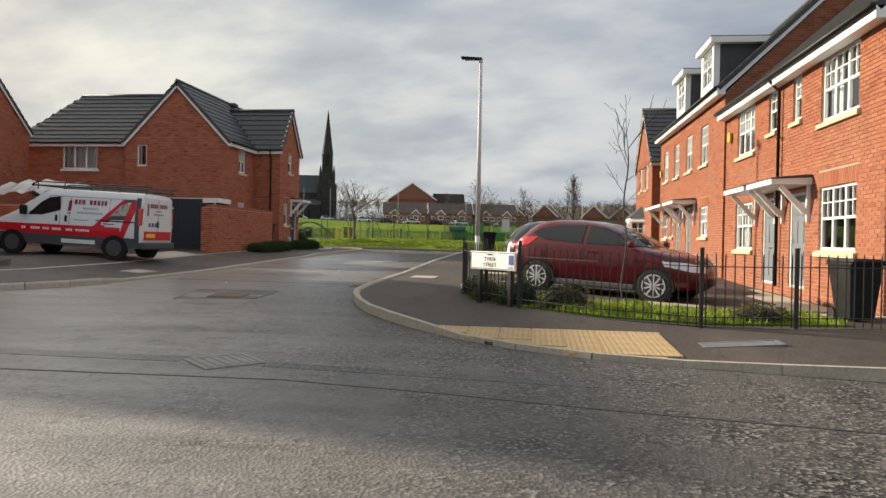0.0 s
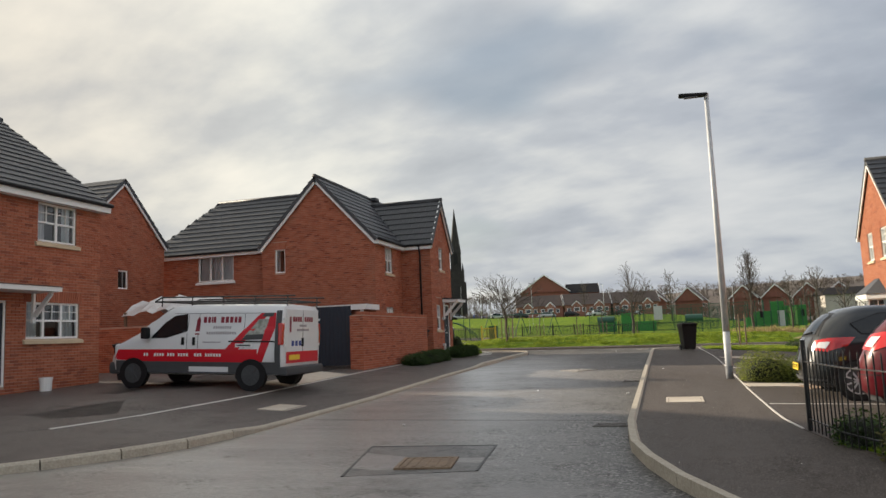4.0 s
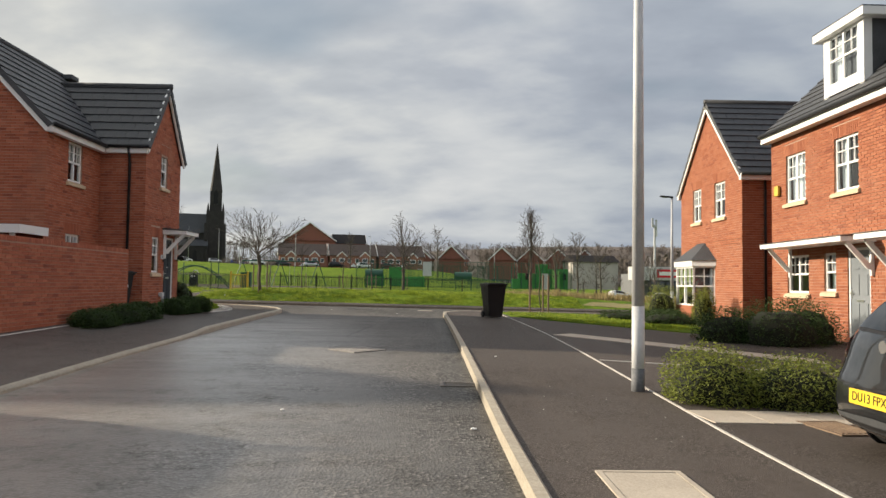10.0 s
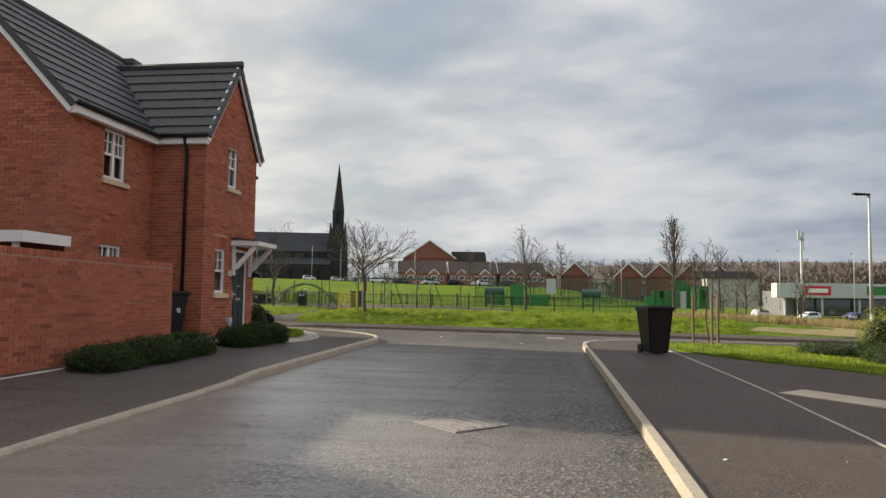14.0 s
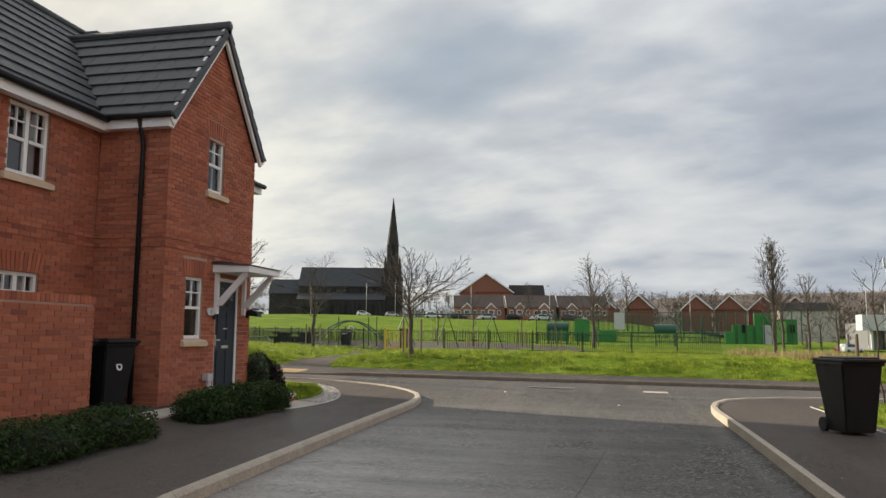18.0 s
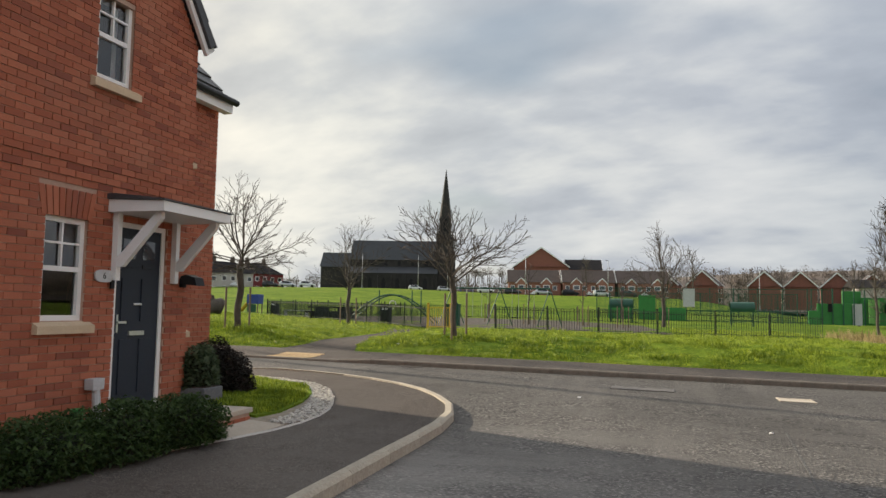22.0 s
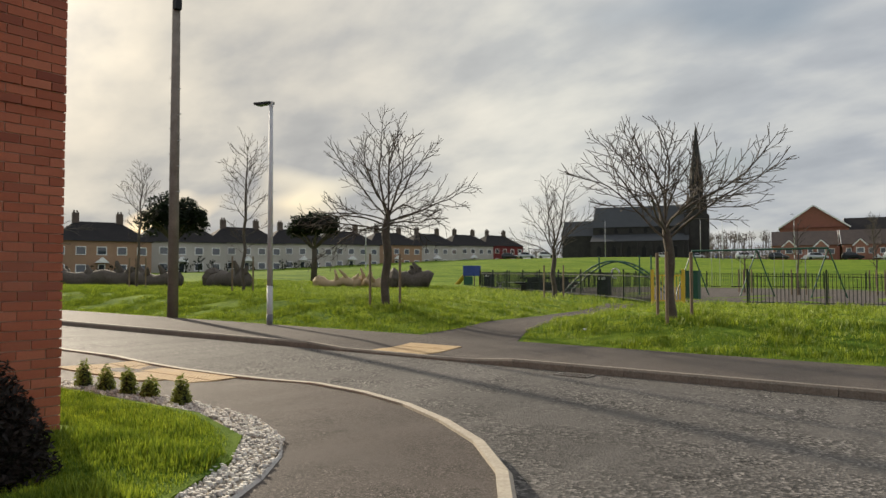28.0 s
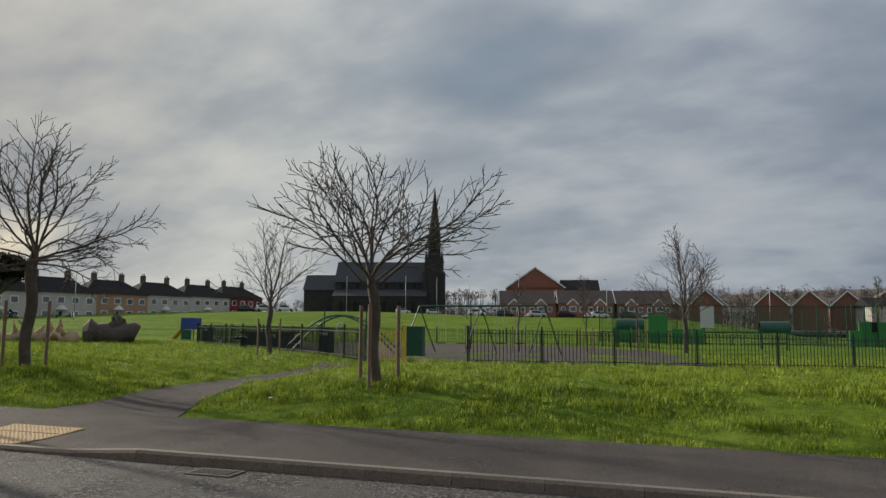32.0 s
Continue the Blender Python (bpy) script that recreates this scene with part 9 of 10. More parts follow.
# ---- sports court ----
def sports_court():
    t = thing("sports_court", Matrix(), "green steel multi-use games court with tall mesh fences", "sports court")
    x0, x1, y0, y1 = -13.0, 9.0, 108.5, 128.0
    z = park_z(-2, 110) - 0.1
    for yy in (y0, y1):
        for k in range(11):
            x = x0 + (x1 - x0) * k / 10
            part("post", boxed(x, yy, z + 1.7, 0.09, 0.09, 3.4), M_DKGREEN, t)
        for h in (0.15, 1.15, 3.3):
            part("rail", boxed((x0 + x1) / 2, yy, z + h, x1 - x0, 0.05, 0.07), M_DKGREEN, t)
    verts, faces = [], []
    for yy in (y0, y1):
        n = 180
        for k in range(n):
            x = x0 + (x1 - x0) * k / n
            m = len(verts)
            verts += [(x, yy, z), (x + 0.03, yy, z), (x + 0.03, yy, z + 3.2), (x, yy, z + 3.2)]
            faces.append((m, m + 1, m + 2, m + 3))
    raw("mesh_infill", verts, faces, M_DKGREEN, t, "thin vertical mesh wires")["kind"] = "stuff"
    for x, w, h, y in ((-10.6, 2.4, 1.6, 107.9), (-8.0, 1.6, 2.6, 108.1), (-5.6, 2.6, 1.4, 108.0), (9.0, 3.0, 2.0, 107.9), (10.6, 1.6, 3.2, 108.6), (12.6, 2.6, 2.6, 108.2), (7.2, 1.0, 1.3, 107.5)):
        part("panel", boxed(x, y, z + h / 2, w, 0.25, h, bevel=0.03), M_GREENPAINT, t, "bright green steel panel")
    for k in range(9):
        part("post", boxed(7.0 + k * 0.9, 107.6, z + 1.7, 0.09, 0.09, 3.4), M_DKGREEN, t)
    part("pale_panel", boxed(12.3, 107.75, z + 1.3, 0.9, 0.1, 2.2), M_GREENPALE, t, "pale green steel panel")
    for x in (8.6, 13.4):
        part("dark_opening", boxed(x, 107.8, z + 1.6, 0.35, 0.2, 0.8), M_BLACK, t)
    part("gate_panel", boxed(10.9, 107.75, z + 1.0, 0.8, 0.1, 2.0), M_GALV, t, "pale mesh gate")
    part("sign_panel", boxed(-4.0, 107.9, z + 2.4, 1.1, 0.08, 1.8), M_GALV, t, "pale notice board")
    for x, y in ((-10.0, 98.0), (0.2, 100.5)):
        s = thing("youth_shelter", Matrix.Translation((x, y, park_z(x, y))), "dark green barrel-roofed steel shelter", "shelter")
        bm = bmesh.new()
        prev = None
        for k in range(11):
            a = math.pi * (-0.15 + 1.3 * k / 10)
            ring = [bm.verts.new((xx, -math.cos(a) * 0.55, 1.55 + math.sin(a) * 0.55)) for xx in (-1.0, 1.0)]
            if prev:
                bm.faces.new((prev[0], prev[1], ring[1], ring[0]))
            prev = ring
        part("roof", bm, M_DKGREEN, s, "curved steel roof", smooth=True)
        for xx in (-0.9, 0.9):
            for yy in (-0.45, 0.45):
                part("post", boxed(xx, yy, 0.75, 0.08, 0.08, 1.55), M_DKGREEN, s)
        part("bench", boxed(0, 0.3, 0.5, 1.7, 0.35, 0.08), M_DKGREEN, s)


sports_court()


# ---- far buildings ----
M_RENDER = mottled("pebbledash", (0.36, 0.33, 0.30), (0.48, 0.45, 0.41), 0.35, 0.9)
M_ORANGE = mottled("orange_render", (0.29, 0.18, 0.115), (0.36, 0.23, 0.15), 1.0, 0.9)
M_REDHOUSE = mottled("dark_red_render", (0.13, 0.022, 0.024), (0.18, 0.032, 0.034), 1.2, 0.9)
M_TERRACE = mottled("tan_brick", (0.25, 0.115, 0.080), (0.34, 0.165, 0.115), 1.5, 0.9)
M_BROWNROOF = mottled("brown_tile", (0.07, 0.05, 0.042), (0.12, 0.09, 0.075), 1.0, 0.85)
M_DARKROOF = mottled("old_slate", (0.018, 0.017, 0.018), (0.034, 0.031, 0.032), 1.0, 0.9, spec=0.15)


def far_house(name, x, y, ang, w, d, eave, ridge, wall_mat, roof_mat, label, hip=False, chimney=True, z=None, wins=3, storeys=2, front_gables=0, porch=False, cat="house"):
    """A house seen from afar, front to local -y: walls, roof, windows, door, chimney."""
    base = park_z(x, y) if z is None else z
    t = thing(name, pose(x, y, base, 0, 0, ang), label, cat)
    part("wall", boxed(0, 0, eave / 2 - 0.3, w, d, eave + 0.6), wall_mat, t)
    bm = bmesh.new()
    e = 0.35
    c = [bm.verts.new(p) for p in ((-w / 2 - e, -d / 2 - e, eave - 0.05), (w / 2 + e, -d / 2 - e, eave - 0.05), (w / 2 + e, d / 2 + e, eave - 0.05), (-w / 2 - e, d / 2 + e, eave - 0.05))]
    inset = d / 2 if hip else 0.0
    r = [bm.verts.new((-w / 2 - (e if not hip else 0) + inset, 0, ridge)), bm.verts.new((w / 2 + (e if not hip else 0) - inset, 0, ridge))]
    bm.faces.new((c[0], c[1], r[1], r[0]))
    bm.faces.new((c[2], c[3], r[0], r[1]))
    bm.faces.new(c[::-1])
    if hip:
        bm.faces.new((c[1], c[2], r[1]))
        bm.faces.new((c[3], c[0], r[0]))
    part("roof", bm, roof_mat, t)
    if not hip:
        for s in (-1, 1):
            g = bmesh.new()
            prism(g, [(-d / 2, eave - 0.1), (d / 2, eave - 0.1), (0, ridge - 0.2)], lambda u, v, q: (q, u, v), s * (w / 2 - 0.2), s * w / 2)
            part("gable", g, wall_mat, t)
            for q in (-1, 1):
                rod(t, "bargeboard", (s * (w / 2 + e), q * (d / 2 + e), eave - 0.1), (s * (w / 2 + e), 0, ridge - 0.05), (0.06, 0.3), M_WHITE)
    sh = (eave - 0.3) / storeys
    for k in range(wins):
        u = -w / 2 + (k + 0.5) * w / wins
        for f in range(storeys):
            is_door = f == 0 and k == wins // 2
            ww, wh = (0.95, 2.0) if is_door else (w / wins * 0.5, sh * 0.48)
            zc = 1.0 if is_door else f * sh + sh * 0.55
            o = part("door" if is_door else "window", boxed(u, -d / 2 - 0.02, zc, ww, 0.08, wh), M_WHITE, t)
            part("panel" if is_door else "pane", boxed(u, -d / 2 - 0.065, zc, ww - 0.22, 0.02, wh - 0.22), M_GLASS if not is_door else M_DOOR, o)
    if porch:
        part("porch", prism(bmesh.new(), [(-0.9, 2.2), (0.9, 2.2), (0, 3.0)], lambda u, v, q: (u, q, v), -d / 2 - 1.0, -d / 2), M_WHITE, t, "white gabled porch")
    for k in range(front_gables):
        u = -w / 2 + (k + 0.5) * w / front_gables
        g = part("front_gable", prism(bmesh.new(), [(-1.2, 0), (1.2, 0), (1.2, eave - 0.2), (0, eave + 0.9), (-1.2, eave - 0.2)], lambda a, v, q: (u + a, q, v), -d / 2 - 0.6, 0), wall_mat, t)
        part("window", boxed(u, -d / 2 - 0.63, eave * 0.75, 1.5, 0.06, 1.1), M_WHITE, g)
        part("pane", boxed(u, -d / 2 - 0.67, eave * 0.75, 1.2, 0.02, 0.85), M_GLASS, g)
        for q in (-1, 1):
            rod(g, "bargeboard", (u + q * 1.4, -d / 2 - 0.65, eave - 0.4), (u, -d / 2 - 0.65, eave + 0.95), (0.08, 0.22), M_WHITE)
    if chimney:
        for s in ((-1, 1) if w > 11 else (1,)):
            ch = part("chimney", boxed(s * (w / 2 - (d / 2 if hip else 0.6)), 0, ridge + 0.3, 0.9, 0.7, 1.9), M_BROWNROOF, t)
            for q in (-0.2, 0.2):
                part("pot", tube(bmesh.new(), [(s * (w / 2 - (d / 2 if hip else 0.6)) + q, 0, ridge + 1.2), (s * (w / 2 - (d / 2 if hip else 0.6)) + q, 0, ridge + 1.6)], 0.12, 8), M_BROWNROOF, ch)
    return t


# the old terraces along the west edge of the green
terr = [(-113.5, 66.0, M_RENDER), (-113.0, 83.0, M_RENDER), (-111.5, 97.0, M_ORANGE), (-111.5, 110.0, M_RENDER), (-113.0, 124.0, M_RENDER), (-114.0, 138.0, M_RENDER), (-114.5, 152.0, M_RENDER), (-114.0, 166.0, M_ORANGE), (-113.5, 180.0, M_RENDER), (-113.0, 195.0, M_RENDER), (-111.5, 208.0, M_REDHOUSE)]
for i, (x, y, m) in enumerate(terr):
    far_house("terraced_house", x, y, 68 + i * 0.5, 13.4, 7.5, 5.3, 8.2, m, M_DARKROOF, "old rendered terrace with dark hipped roof and chimneys" if m is M_RENDER else "coloured rendered house with dark roof and chimney", hip=True, wins=5, z=1.75 + 0.028 * (y - 75), porch=True)
# newer brick houses beyond the court
for i, (x, y, w, d, a) in enumerate(((-37.0, 212.0, 12, 8, 12), (-24.0, 213.0, 12, 8, 12), (-11.5, 216.0, 12, 8, 12))):
    far_house("brick_terrace", x, y, a, w, d, 5.1, 8.2, M_TERRACE, M_BROWNROOF, "red brick terrace with brown roof and white porches", chimney=False, wins=6, z=4.0, front_gables=2, porch=True)
far_house("brick_flats", -40.5, 246.0, 100, 20, 15, 8.6, 14.0, M_FARBRICK, M_DARKROOF, "three-storey red brick flats with broad gable", chimney=False, wins=4, storeys=3, z=5.8, cat="flats")
far_house("brick_flats", -29.0, 252.0, 10, 10, 10, 8.4, 11.6, M_FARBRICK, M_DARKROOF, "dark-roofed brick flats behind the terrace", chimney=False, wins=3, storeys=3, z=5.8, cat="flats")
for i, (x, y) in enumerate(((4.2, 236.0), (19.3, 240.0), (28.2, 243.0), (37.1, 246.0), (-6.0, 234.0), (46.0, 250.0))):
    far_house("brick_house", x, y, 78 + i, 9, 7.5, 5.2, 9.0, M_FARBRICK, M_BROWNROOF, "red brick house end-on with white bargeboards", chimney=False, wins=2, z=4.2)


def church():
    """Soot-black stone church: nave, chancel, tower with a tall spire."""
    t = thing("church", pose(-85.6, 253.0, 6.4, 0, 0, 14), "soot-blackened stone church with a tall pointed spire", "church")
    part("nave", boxed(-2.0, 0, 5.0, 27, 12, 11.5), M_STONE, t)
    part("nave_roof", prism(bmesh.new(), [(-6.4, 10.7), (6.4, 10.7), (0, 17.2)], lambda u, v, q: (q, u, v), -15.8, 11.5), M_CHURCHROOF, t, "steep slate roof")
    part("aisle", boxed(-2.0, -8.0, 3.0, 27, 5, 7.0), M_STONE, t)
    part("aisle_roof", prism(bmesh.new(), [(-10.8, 6.4), (-5.9, 6.4), (-5.9, 8.6)], lambda u, v, q: (q, u, v), -15.6, 11.6), M_CHURCHROOF, t)
    part("chancel", boxed(-20.0, 0, 4.0, 10, 10, 9.0), M_STONE, t)
    part("chancel_roof", prism(bmesh.new(), [(-5.4, 8.4), (5.4, 8.4), (0, 13.2)], lambda u, v, q: (q, u, v), -25.3, -15.6), M_CHURCHROOF, t)
    tower = part("tower", boxed(13.6, -4.0, 8.5, 5.4, 5.4, 18.5), M_STONE, t, "square stone tower")
    for sx in (-1, 1):
        for sy in (-1, 1):
            part("buttress", boxed(13.6 + sx * 2.7, -4.0 + sy * 2.7, 6.5, 1.1, 1.1, 14.6), M_STONE, tower)
            sp = bmesh.new()
            bmesh.ops.create_cone(sp, segments=6, radius1=0.5, radius2=0.02, depth=3.0, matrix=Matrix.Translation((13.6 + sx * 2.3, -4.0 + sy * 2.3, 19.0)))
            part("pinnacle", sp, M_STONE, tower)
    part("belfry", boxed(13.6, -4.0, 20.6, 3.6, 3.6, 7.0), M_STONE, tower)
    sp = bmesh.new()
    bmesh.ops.create_cone(sp, segments=8, radius1=1.95, radius2=0.05, depth=15.7, matrix=Matrix.Translation((13.6, -4.0, 31.75)))
    part("spire", sp, M_STONE, t, "tall tapering stone spire")
    for k in range(6):
        x = -13.0 + k * 4.2
        a = prism(bmesh.new(), [(-0.6, 1.8), (0.6, 1.8), (0.6, 4.2), (0, 5.2), (-0.6, 4.2)], lambda u, v, q, x=x: (x + u, q, v), -10.56, -10.4)
        part("lancet_window", a, M_BLACK, t)
        part("clerestory_window", prism(bmesh.new(), [(-0.5, 8.9), (0.5, 8.9), (0.5, 10.0), (0, 10.5), (-0.5, 10.0)], lambda u, v, q, x=x: (x + u, q, v), -6.06, -5.9), M_BLACK, t)
        part("buttress", boxed(x + 2.1, -10.8, 2.8, 0.7, 0.9, 6.2), M_STONE, t)
    part("belfry_opening", prism(bmesh.new(), [(-0.7, 20.0), (0.7, 20.0), (0.7, 23.4), (0, 24.6), (-0.7, 23.4)], lambda u, v, q: (13.6 + u, q, v), -5.9, -5.75), M_BLACK, t)


church()


def shops():
    """Low retail sheds beside a car park, seen beyond the rough grass."""
    t = thing("retail_shed", pose(58.5, 200.0, 0.0, 0, 0, 6), "low pale grey retail building with red and green signs", "shop")
    part("canopy_band", boxed(0, -6.0, 5.2, 28, 3.0, 3.2, bevel=0.05), M_GALV, t, "deep pale fascia")
    part("body", boxed(1.6, 2, 2.4, 25, 13, 5.6), M_SLATEGREY, t)
    part("shopfront", boxed(2, -5.0, 1.6, 22, 0.3, 3.4), M_GLASS, t, "dark glazed shopfront")
    for x in (-12, -4, 4, 12):
        part("pillar", boxed(x, -6.8, 1.8, 0.4, 0.4, 3.8), M_GALV, t)
    part("red_sign", boxed(-5.2, -7.56, 5.2, 5.6, 0.12, 2.0), M_VANRED, t, "plain red sign panel")
    part("sign_lettering", boxed(-5.2, -7.64, 5.2, 4.4, 0.06, 0.9), M_WHITE, t)
    part("green_sign", boxed(8.0, -7.56, 5.3, 5.2, 0.12, 1.9), M_GREENPAINT, t, "plain green sign shape")
    g = thing("warehouse", pose(45.0, 236.0, 1.0, 0, 0, 8), "white gabled building behind the shops", "building")
    part("body", boxed(0, 0, 4.0, 14, 9, 8.0), M_RENDER, g)
    part("roof", prism(bmesh.new(), [(-5, 8.0), (5, 8.0), (0, 10.2)], lambda u, v, q: (q, u, v), -7.4, 7.4), M_DARKROOF, g)
    m = thing("phone_mast", Matrix.Translation((52.0, 195.5, -0.2)), "slim steel phone mast with antennas", "mast")
    part("pole", tube(bmesh.new(), [(0, 0, 0), (0, 0, 17.5)], [0.32, 0.22], 10), M_GALV, m)
    for z in (15.2, 16.6, 18.0):
        part("antenna", boxed(0.35, -0.2, z, 0.35, 0.35, 1.3), M_GALV, m)
    part("antenna", boxed(-0.5, 0, 17.9, 0.4, 0.3, 2.2), M_GALV, m)
    for x, y, h in ((41.0, 174.0, 12.6), (54.0, 172.0, 12.0), (62.0, 176.0, 10.0), (66.0, 168.0, 11.5), (48.0, 186.0, 9.0)):
        street_lamp(x, y, h, base=-0.2, label="tall car park lighting column")


shops()


def simple_car(x, y, z, ang, mat, label, kind="car"):
    t = thing("parked_car" if kind == "car" else "parked_van", pose(x, y, z, 0, 0, ang), label, kind)
    st = HATCH if kind == "car" else [(-2.3, 0.35, 1.3, 1.9, 0.9, 0.8), (-2.2, 0.3, 1.3, 1.95, 0.92, 0.82), (0.8, 0.3, 1.3, 1.95, 0.92, 0.8), (1.5, 0.3, 1.1, 1.2, 0.9, 0.74), (2.2, 0.35, 0.8, 0.85, 0.8, 0.6)]
    grid = car_body(st, 3)
    b = part("body", shell_mesh(grid), mat, t, smooth=True)
    part("side_window", glass_patch(grid, -1.4 if kind == "car" else 0.2, 0.85, 5, 7), M_CARGLASS, b)
    part("windscreen", glass_patch(grid, 0.4, 0.96, 8, 10, (1, -1), 0.012), M_CARGLASS, b)
    for ax in (-1.28, 1.25):
        for s in (1, -1):
            part("wheel", tube(bmesh.new(), [(ax, s * 0.74, 0.31), (ax, s * 0.88, 0.31)], 0.31, 14), M_TYRE, t)
    return t


rngc = random.Random(77)
cols = ((M_SILVERPAINT, "silver"), (M_VANWHITE, "white"), (M_GREYPAINT, "dark grey"), (M_BLUE, "blue"), (M_REDPAINT, "dark red"), (M_BLACK, "black"))
# car park by the shops
for k in range(17):
    x, y = 33.0 + k * 2.75 + rngc.uniform(-0.4, 0.4), 158.0 + (k % 3) * 9.0 + rngc.uniform(-1, 1)
    m, c = cols[rngc.randrange(6)]
    simple_car(x, y, park_z(x, y), rngc.choice((0, 180)) + rngc.uniform(-8, 8) + 25, m, c + " car in the shop car park")
# by the church and the terraces
for x, y, k, a in ((-92.0, 190.0, 0, 20), (-88.5, 193.0, 1, 22), (-100.0, 196.0, 2, 20), (-74.0, 232.0, 1, 12), (-66.0, 234.0, 0, 12), (-60.0, 236.0, 3, 12), (-46.0, 200.0, 1, 10), (-40.0, 202.0, 2, 10), (-33.0, 203.0, 0, 10), (-27.0, 205.0, 5, 10), (-20.0, 206.0, 1, 10), (-14.0, 207.0, 4, 10)):
    m, c = cols[k]
    simple_car(x, y, park_z(x, y), a, m, c + " car parked along the far road")
for x, y, h in ((-97.0, 200.0, 9), (-72.0, 228.0, 10), (-64.0, 230.0, 10), (-88.0, 226.0, 10), (-54.0, 226.0, 10), (-48.0, 190.0, 9), (-36.0, 196.0, 9), (-18.0, 198.0, 8), (12.0, 190.0, 8), (-80.0, 120.0, 8)):
    street_lamp(x, y, park_z(x, y) + h, base=park_z(x, y), label="distant street lamp on a tall column")


# ---- woods and far ground cover ----
M_WOOD = mottled("winter_wood", (0.085, 0.070, 0.062), (0.155, 0.125, 0.105), 0.05, 0.95, fine=0.8)


def woods(name, rows, label, seed, mat, fine=60, thick=0.016):
    """Far belts of bare trees: rounded crowns of thin ragged slivers over short stems, in one piece."""
    rng = random.Random(seed)
    verts, faces = [], []
    for x0, y0, x1, y1, count, z0, h0, h1 in rows:
        for _ in range(count):
            f = rng.random()
            x, y = x0 + (x1 - x0) * f + rng.uniform(-6, 6), y0 + (y1 - y0) * f + rng.uniform(-10, 10)
            h = rng.uniform(h0, h1) * (0.85 + 0.3 * noise.noise(Vector((x * 0.02, y * 0.02, seed))))
            w = h * rng.uniform(0.28, 0.42)
            zb = z0 + rng.uniform(-1, 0.5)
            for k in range(fine):
                d = Vector((rng.gauss(0, 1), rng.gauss(0, 1), rng.gauss(0, 1))).normalized() * rng.random() ** 0.4
                c = Vector((x + d.x * w, y + d.y * w, zb + h * 0.56 + d.z * h * 0.44))
                up = (Vector((d.x * 0.7, d.y * 0.7, 0.8)) + Vector((rng.uniform(-0.5, 0.5), rng.uniform(-0.5, 0.5), 0))).normalized()
                s = up.cross(Vector((rng.uniform(-1, 1), rng.uniform(-1, 1), 0.1))).normalized() * h * thick
                L = up * h * rng.uniform(0.06, 0.12)
                m = len(verts)
                verts += [tuple(c - L), tuple(c + s), tuple(c + L), tuple(c - s)]
                faces.append((m, m + 1, m + 2, m + 3))
            m = len(verts)
            verts += [(x - 0.2, y, zb - 2), (x + 0.2, y, zb - 2), (x + 0.1, y, zb + h * 0.6), (x - 0.1, y, zb + h * 0.6)]
            faces.append((m, m + 1, m + 2, m + 3))
    tagged(raw(name, verts, faces, mat), label, "woodland", kind="stuff")


woods("far_woods", [(-220, 415, 340, 415, 420, 13, 7, 10), (-200, 450, 340, 450, 420, 20, 6, 9), (-240, 330, -60, 320, 90, 6, 7, 10), (70, 290, 300, 320, 240, 4, 10, 15), (10, 275, 160, 280, 90, 3, 7, 11)], "brown belt of bare winter woodland on the skyline", 5, M_WOOD, 55, 0.020)
woods("near_scrub", [(-22, 258, 60, 256, 26, 4, 6, 9), (18, 150, 32, 156, 7, 0.4, 4, 7), (-62, 214, -46, 216, 12, 4.5, 4, 6), (70, 214, 130, 220, 40, 0, 6, 10)], "bare bushes and small trees beyond the green", 6, M_WOOD, 110, 0.009)


woods("garden_hedge", [(-103, 60, -103, 205, 90, 2.6, 1.6, 3.2)], "dark garden hedges in front of the terraces", 9, M_PINE, 40, 0.05)


def hill():
    """A low wooded ridge closing the view."""
    verts, faces = [], []
    n = 60
    for i in range(n + 1):
        x = -700 + 1400 * i / n
        top = 12 + 15 * ease(x, -160, 90) + 3 * noise.noise(Vector((x * 0.006, 0, 2)))
        verts += [(x, 405, 3), (x, 435, top * 0.72), (x, 480, top), (x, 900, top + 4)]
    for i in range(n):
        for j in range(3):
            a = i * 4 + j
            faces.append((a, a + 4, a + 5, a + 1))
    tagged(raw("far_hill", verts, faces, M_WOOD, smooth=True), "long brown wooded ridge on the horizon", "hill", kind="structure")


hill()


M_DRYGROUND = mottled("dry_ground", (0.16, 0.15, 0.05), (0.33, 0.26, 0.12), 0.9, 0.95, fine=14.0, relief=0.8, depth=0.06)


def grass_blades(name, area, count, h, mat, label, seed, test=None, height=park_z, off=0.0, thin=True):
    rng = random.Random(seed)
    verts, faces = [], []
    x0, x1, y0, y1 = area
    made = 0
    while made < count:
        x, y = rng.uniform(x0, x1), rng.uniform(y0, y1)
        if thin and rng.random() > 1.15 - (y - y0) / (y1 - y0):
            continue
        made += 1
        if test and not test(x, y):
            continue
        z = height(x, y) + off
        k = 0.5 + 1.5 * max(0.0, 0.28 + noise.noise(Vector((x * 0.9, y * 1.9, 1.0))))
        for _ in range(3):
            a = rng.uniform(0, 6.283)
            hh = h * k * rng.uniform(0.6, 1.3)
            w = 0.006 + 0.05 * hh
            dx, dy = math.cos(a), math.sin(a)
            m = len(verts)
            ox, oy = rng.uniform(-0.04, 0.04), rng.uniform(-0.04, 0.04)
            verts += [(x + ox - dy * w, y + oy + dx * w, z - 0.02), (x + ox + dy * w, y + oy - dx * w, z - 0.02), (x + ox + dx * hh * 0.5, y + oy + dy * hh * 0.5, z + hh)]
            faces.append((m, m + 1, m + 2))
    tagged(raw(name, verts, faces, mat), label, "grass", kind="stuff")


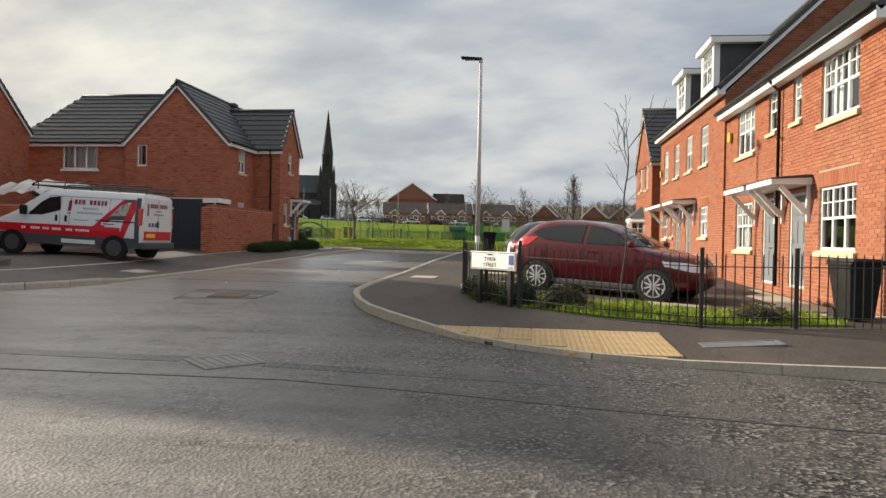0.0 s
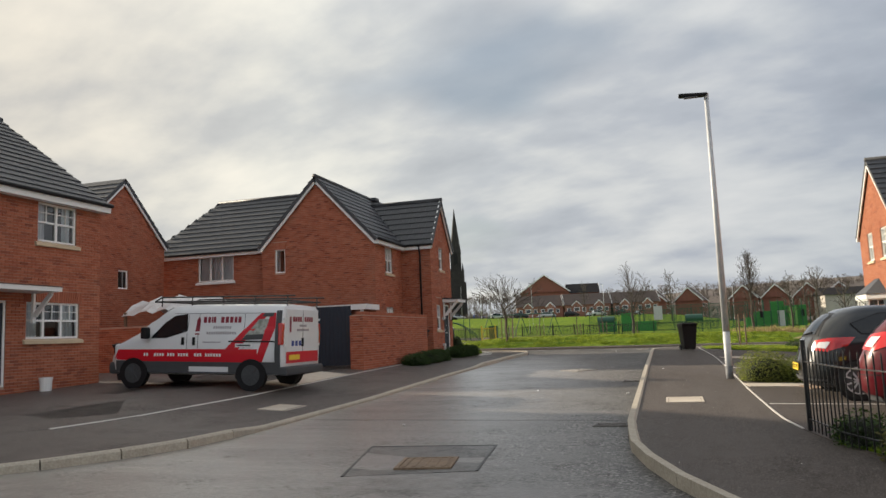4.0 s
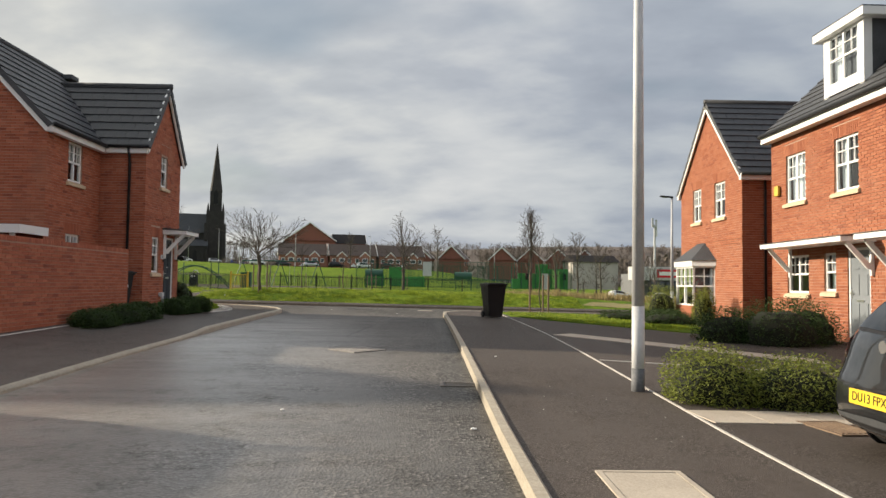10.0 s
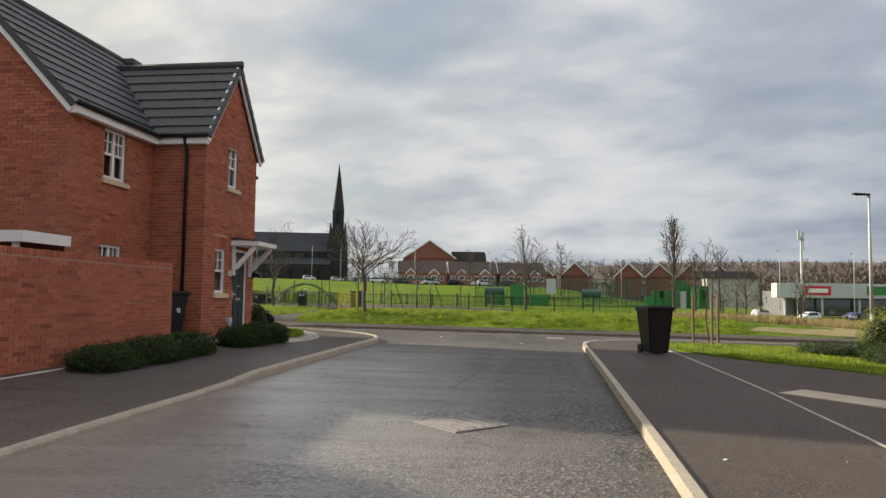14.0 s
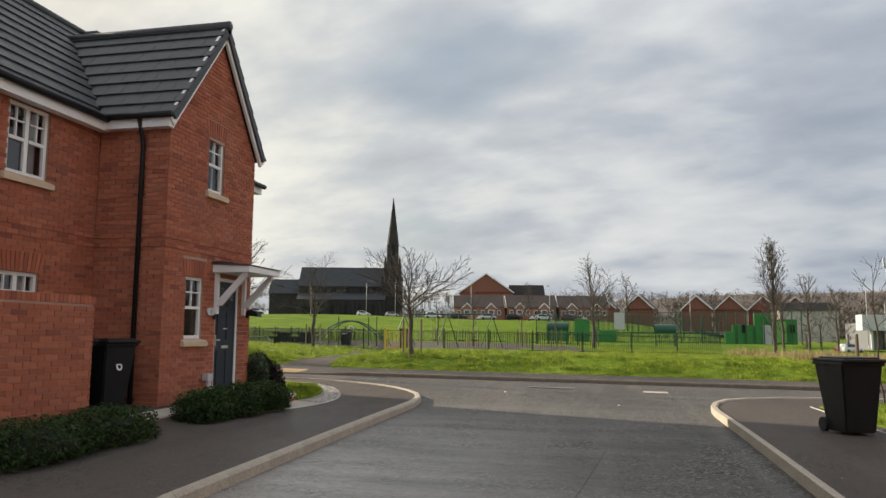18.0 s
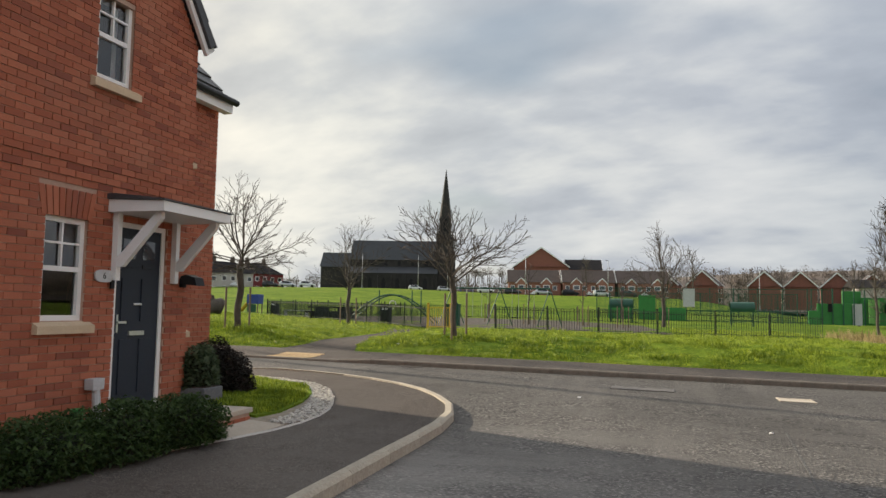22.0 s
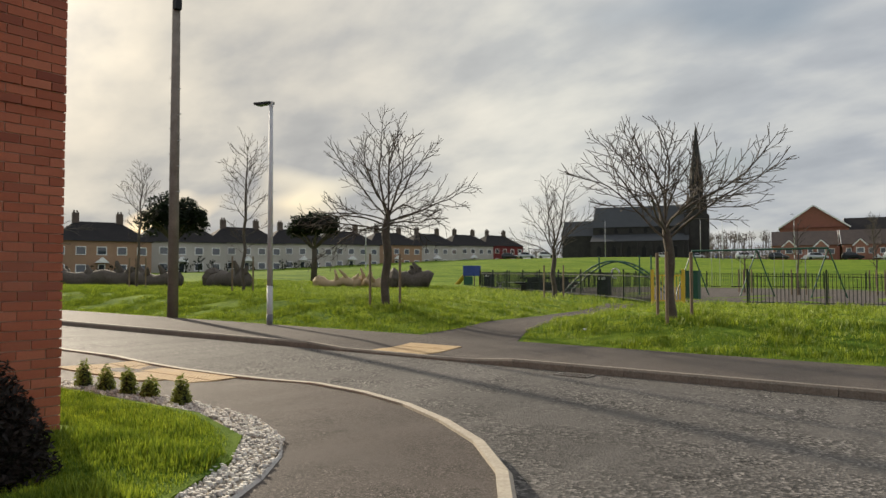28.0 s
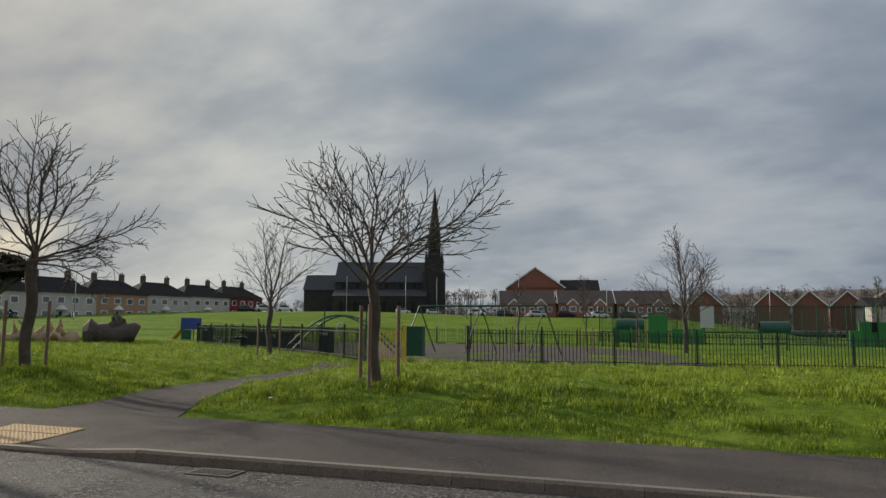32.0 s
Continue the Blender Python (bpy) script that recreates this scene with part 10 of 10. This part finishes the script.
def off_path(x, y):
    return abs(x - path_x(y)) > 0.62 + 0.9 * max(0.0, 1 - (y - 50.8) / 2.0) + 0.25 * max(0.0, 1 - (y - 50.8) / 5)


grass_blades("bank_grass", (-48, 4, 50.95, 64), 150000, 0.07, M_BLADE, "tufty green grass on the bank", 1, off_path)
grass_blades("green_grass", (-62, 2, 60, 84), 60000, 0.11, M_BLADE, "tufty green grass across the open green", 8, lambda x, y: not (-36 < x < -6 and y > 64 + 0.0 * x and y > 66 - 0.9 * (x + 17.6) * (x < -17.6)), thin=False)
surface("rough_ground", [(4, 52.5), (7, 56), (3, 62), (2, 72), (4, 84), (60, 84), (60, 51.5), (14, 51.2)], 0.02, M_DRYGROUND, label="rough tussocky winter grass", category="grass", height=park_z)
grass_blades("rough_grass", (2, 34, 51.5, 82), 34000, 0.30, M_DRYBLADE, "rough dry tussocky grass", 2, lambda x, y: x > 3 + 4 * math.sin(y * 0.4) + (6 if y < 56 else 0))
grass_blades("lawn_grass", (-16.0, -11.2, 38.15, 41.95), 30000, 0.05, M_BLADE, "short lawn grass", 3, inside([(-12.3, 38.15), (-11.25, 38.15), (-11.2, 38.6), (-11.35, 39.5), (-11.6, 40.25), (-12.0, 41.0), (-12.6, 41.5), (-13.6, 41.9), (-16.0, 41.95), (-16.0, 40.9), (-13.5, 40.9), (-13.45, 38.3)]), ground_z, 0.14, False)
grass_blades("verge_grass", (-1.5, 5, 33, 41.8), 9000, 0.05, M_BLADE, "short bright lawn grass", 4, inside([(-1.45, 36.9), (-1.45, 40.1), (-1.0, 41.0), (0.0, 41.7), (5.0, 41.8), (3.6, 36.0), (4.2, 31.0), (2.2, 32.6), (-0.6, 35.2)]), ground_z, 0.13)
grass_blades("weedy_grass", (-1.2, 4.2, 10.2, 14.6), 5000, 0.06, M_BLADE, "long weedy grass behind the railings", 6, inside([(2.3, 10.3), (4.2, 10.55), (4.2, 11.9), (2.6, 12.8), (0.2, 13.6), (-1.1, 14.6), (-1.2, 13.8), (-0.65, 12.6), (-0.05, 11.75), (1.0, 10.75)]), ground_z, 0.13)
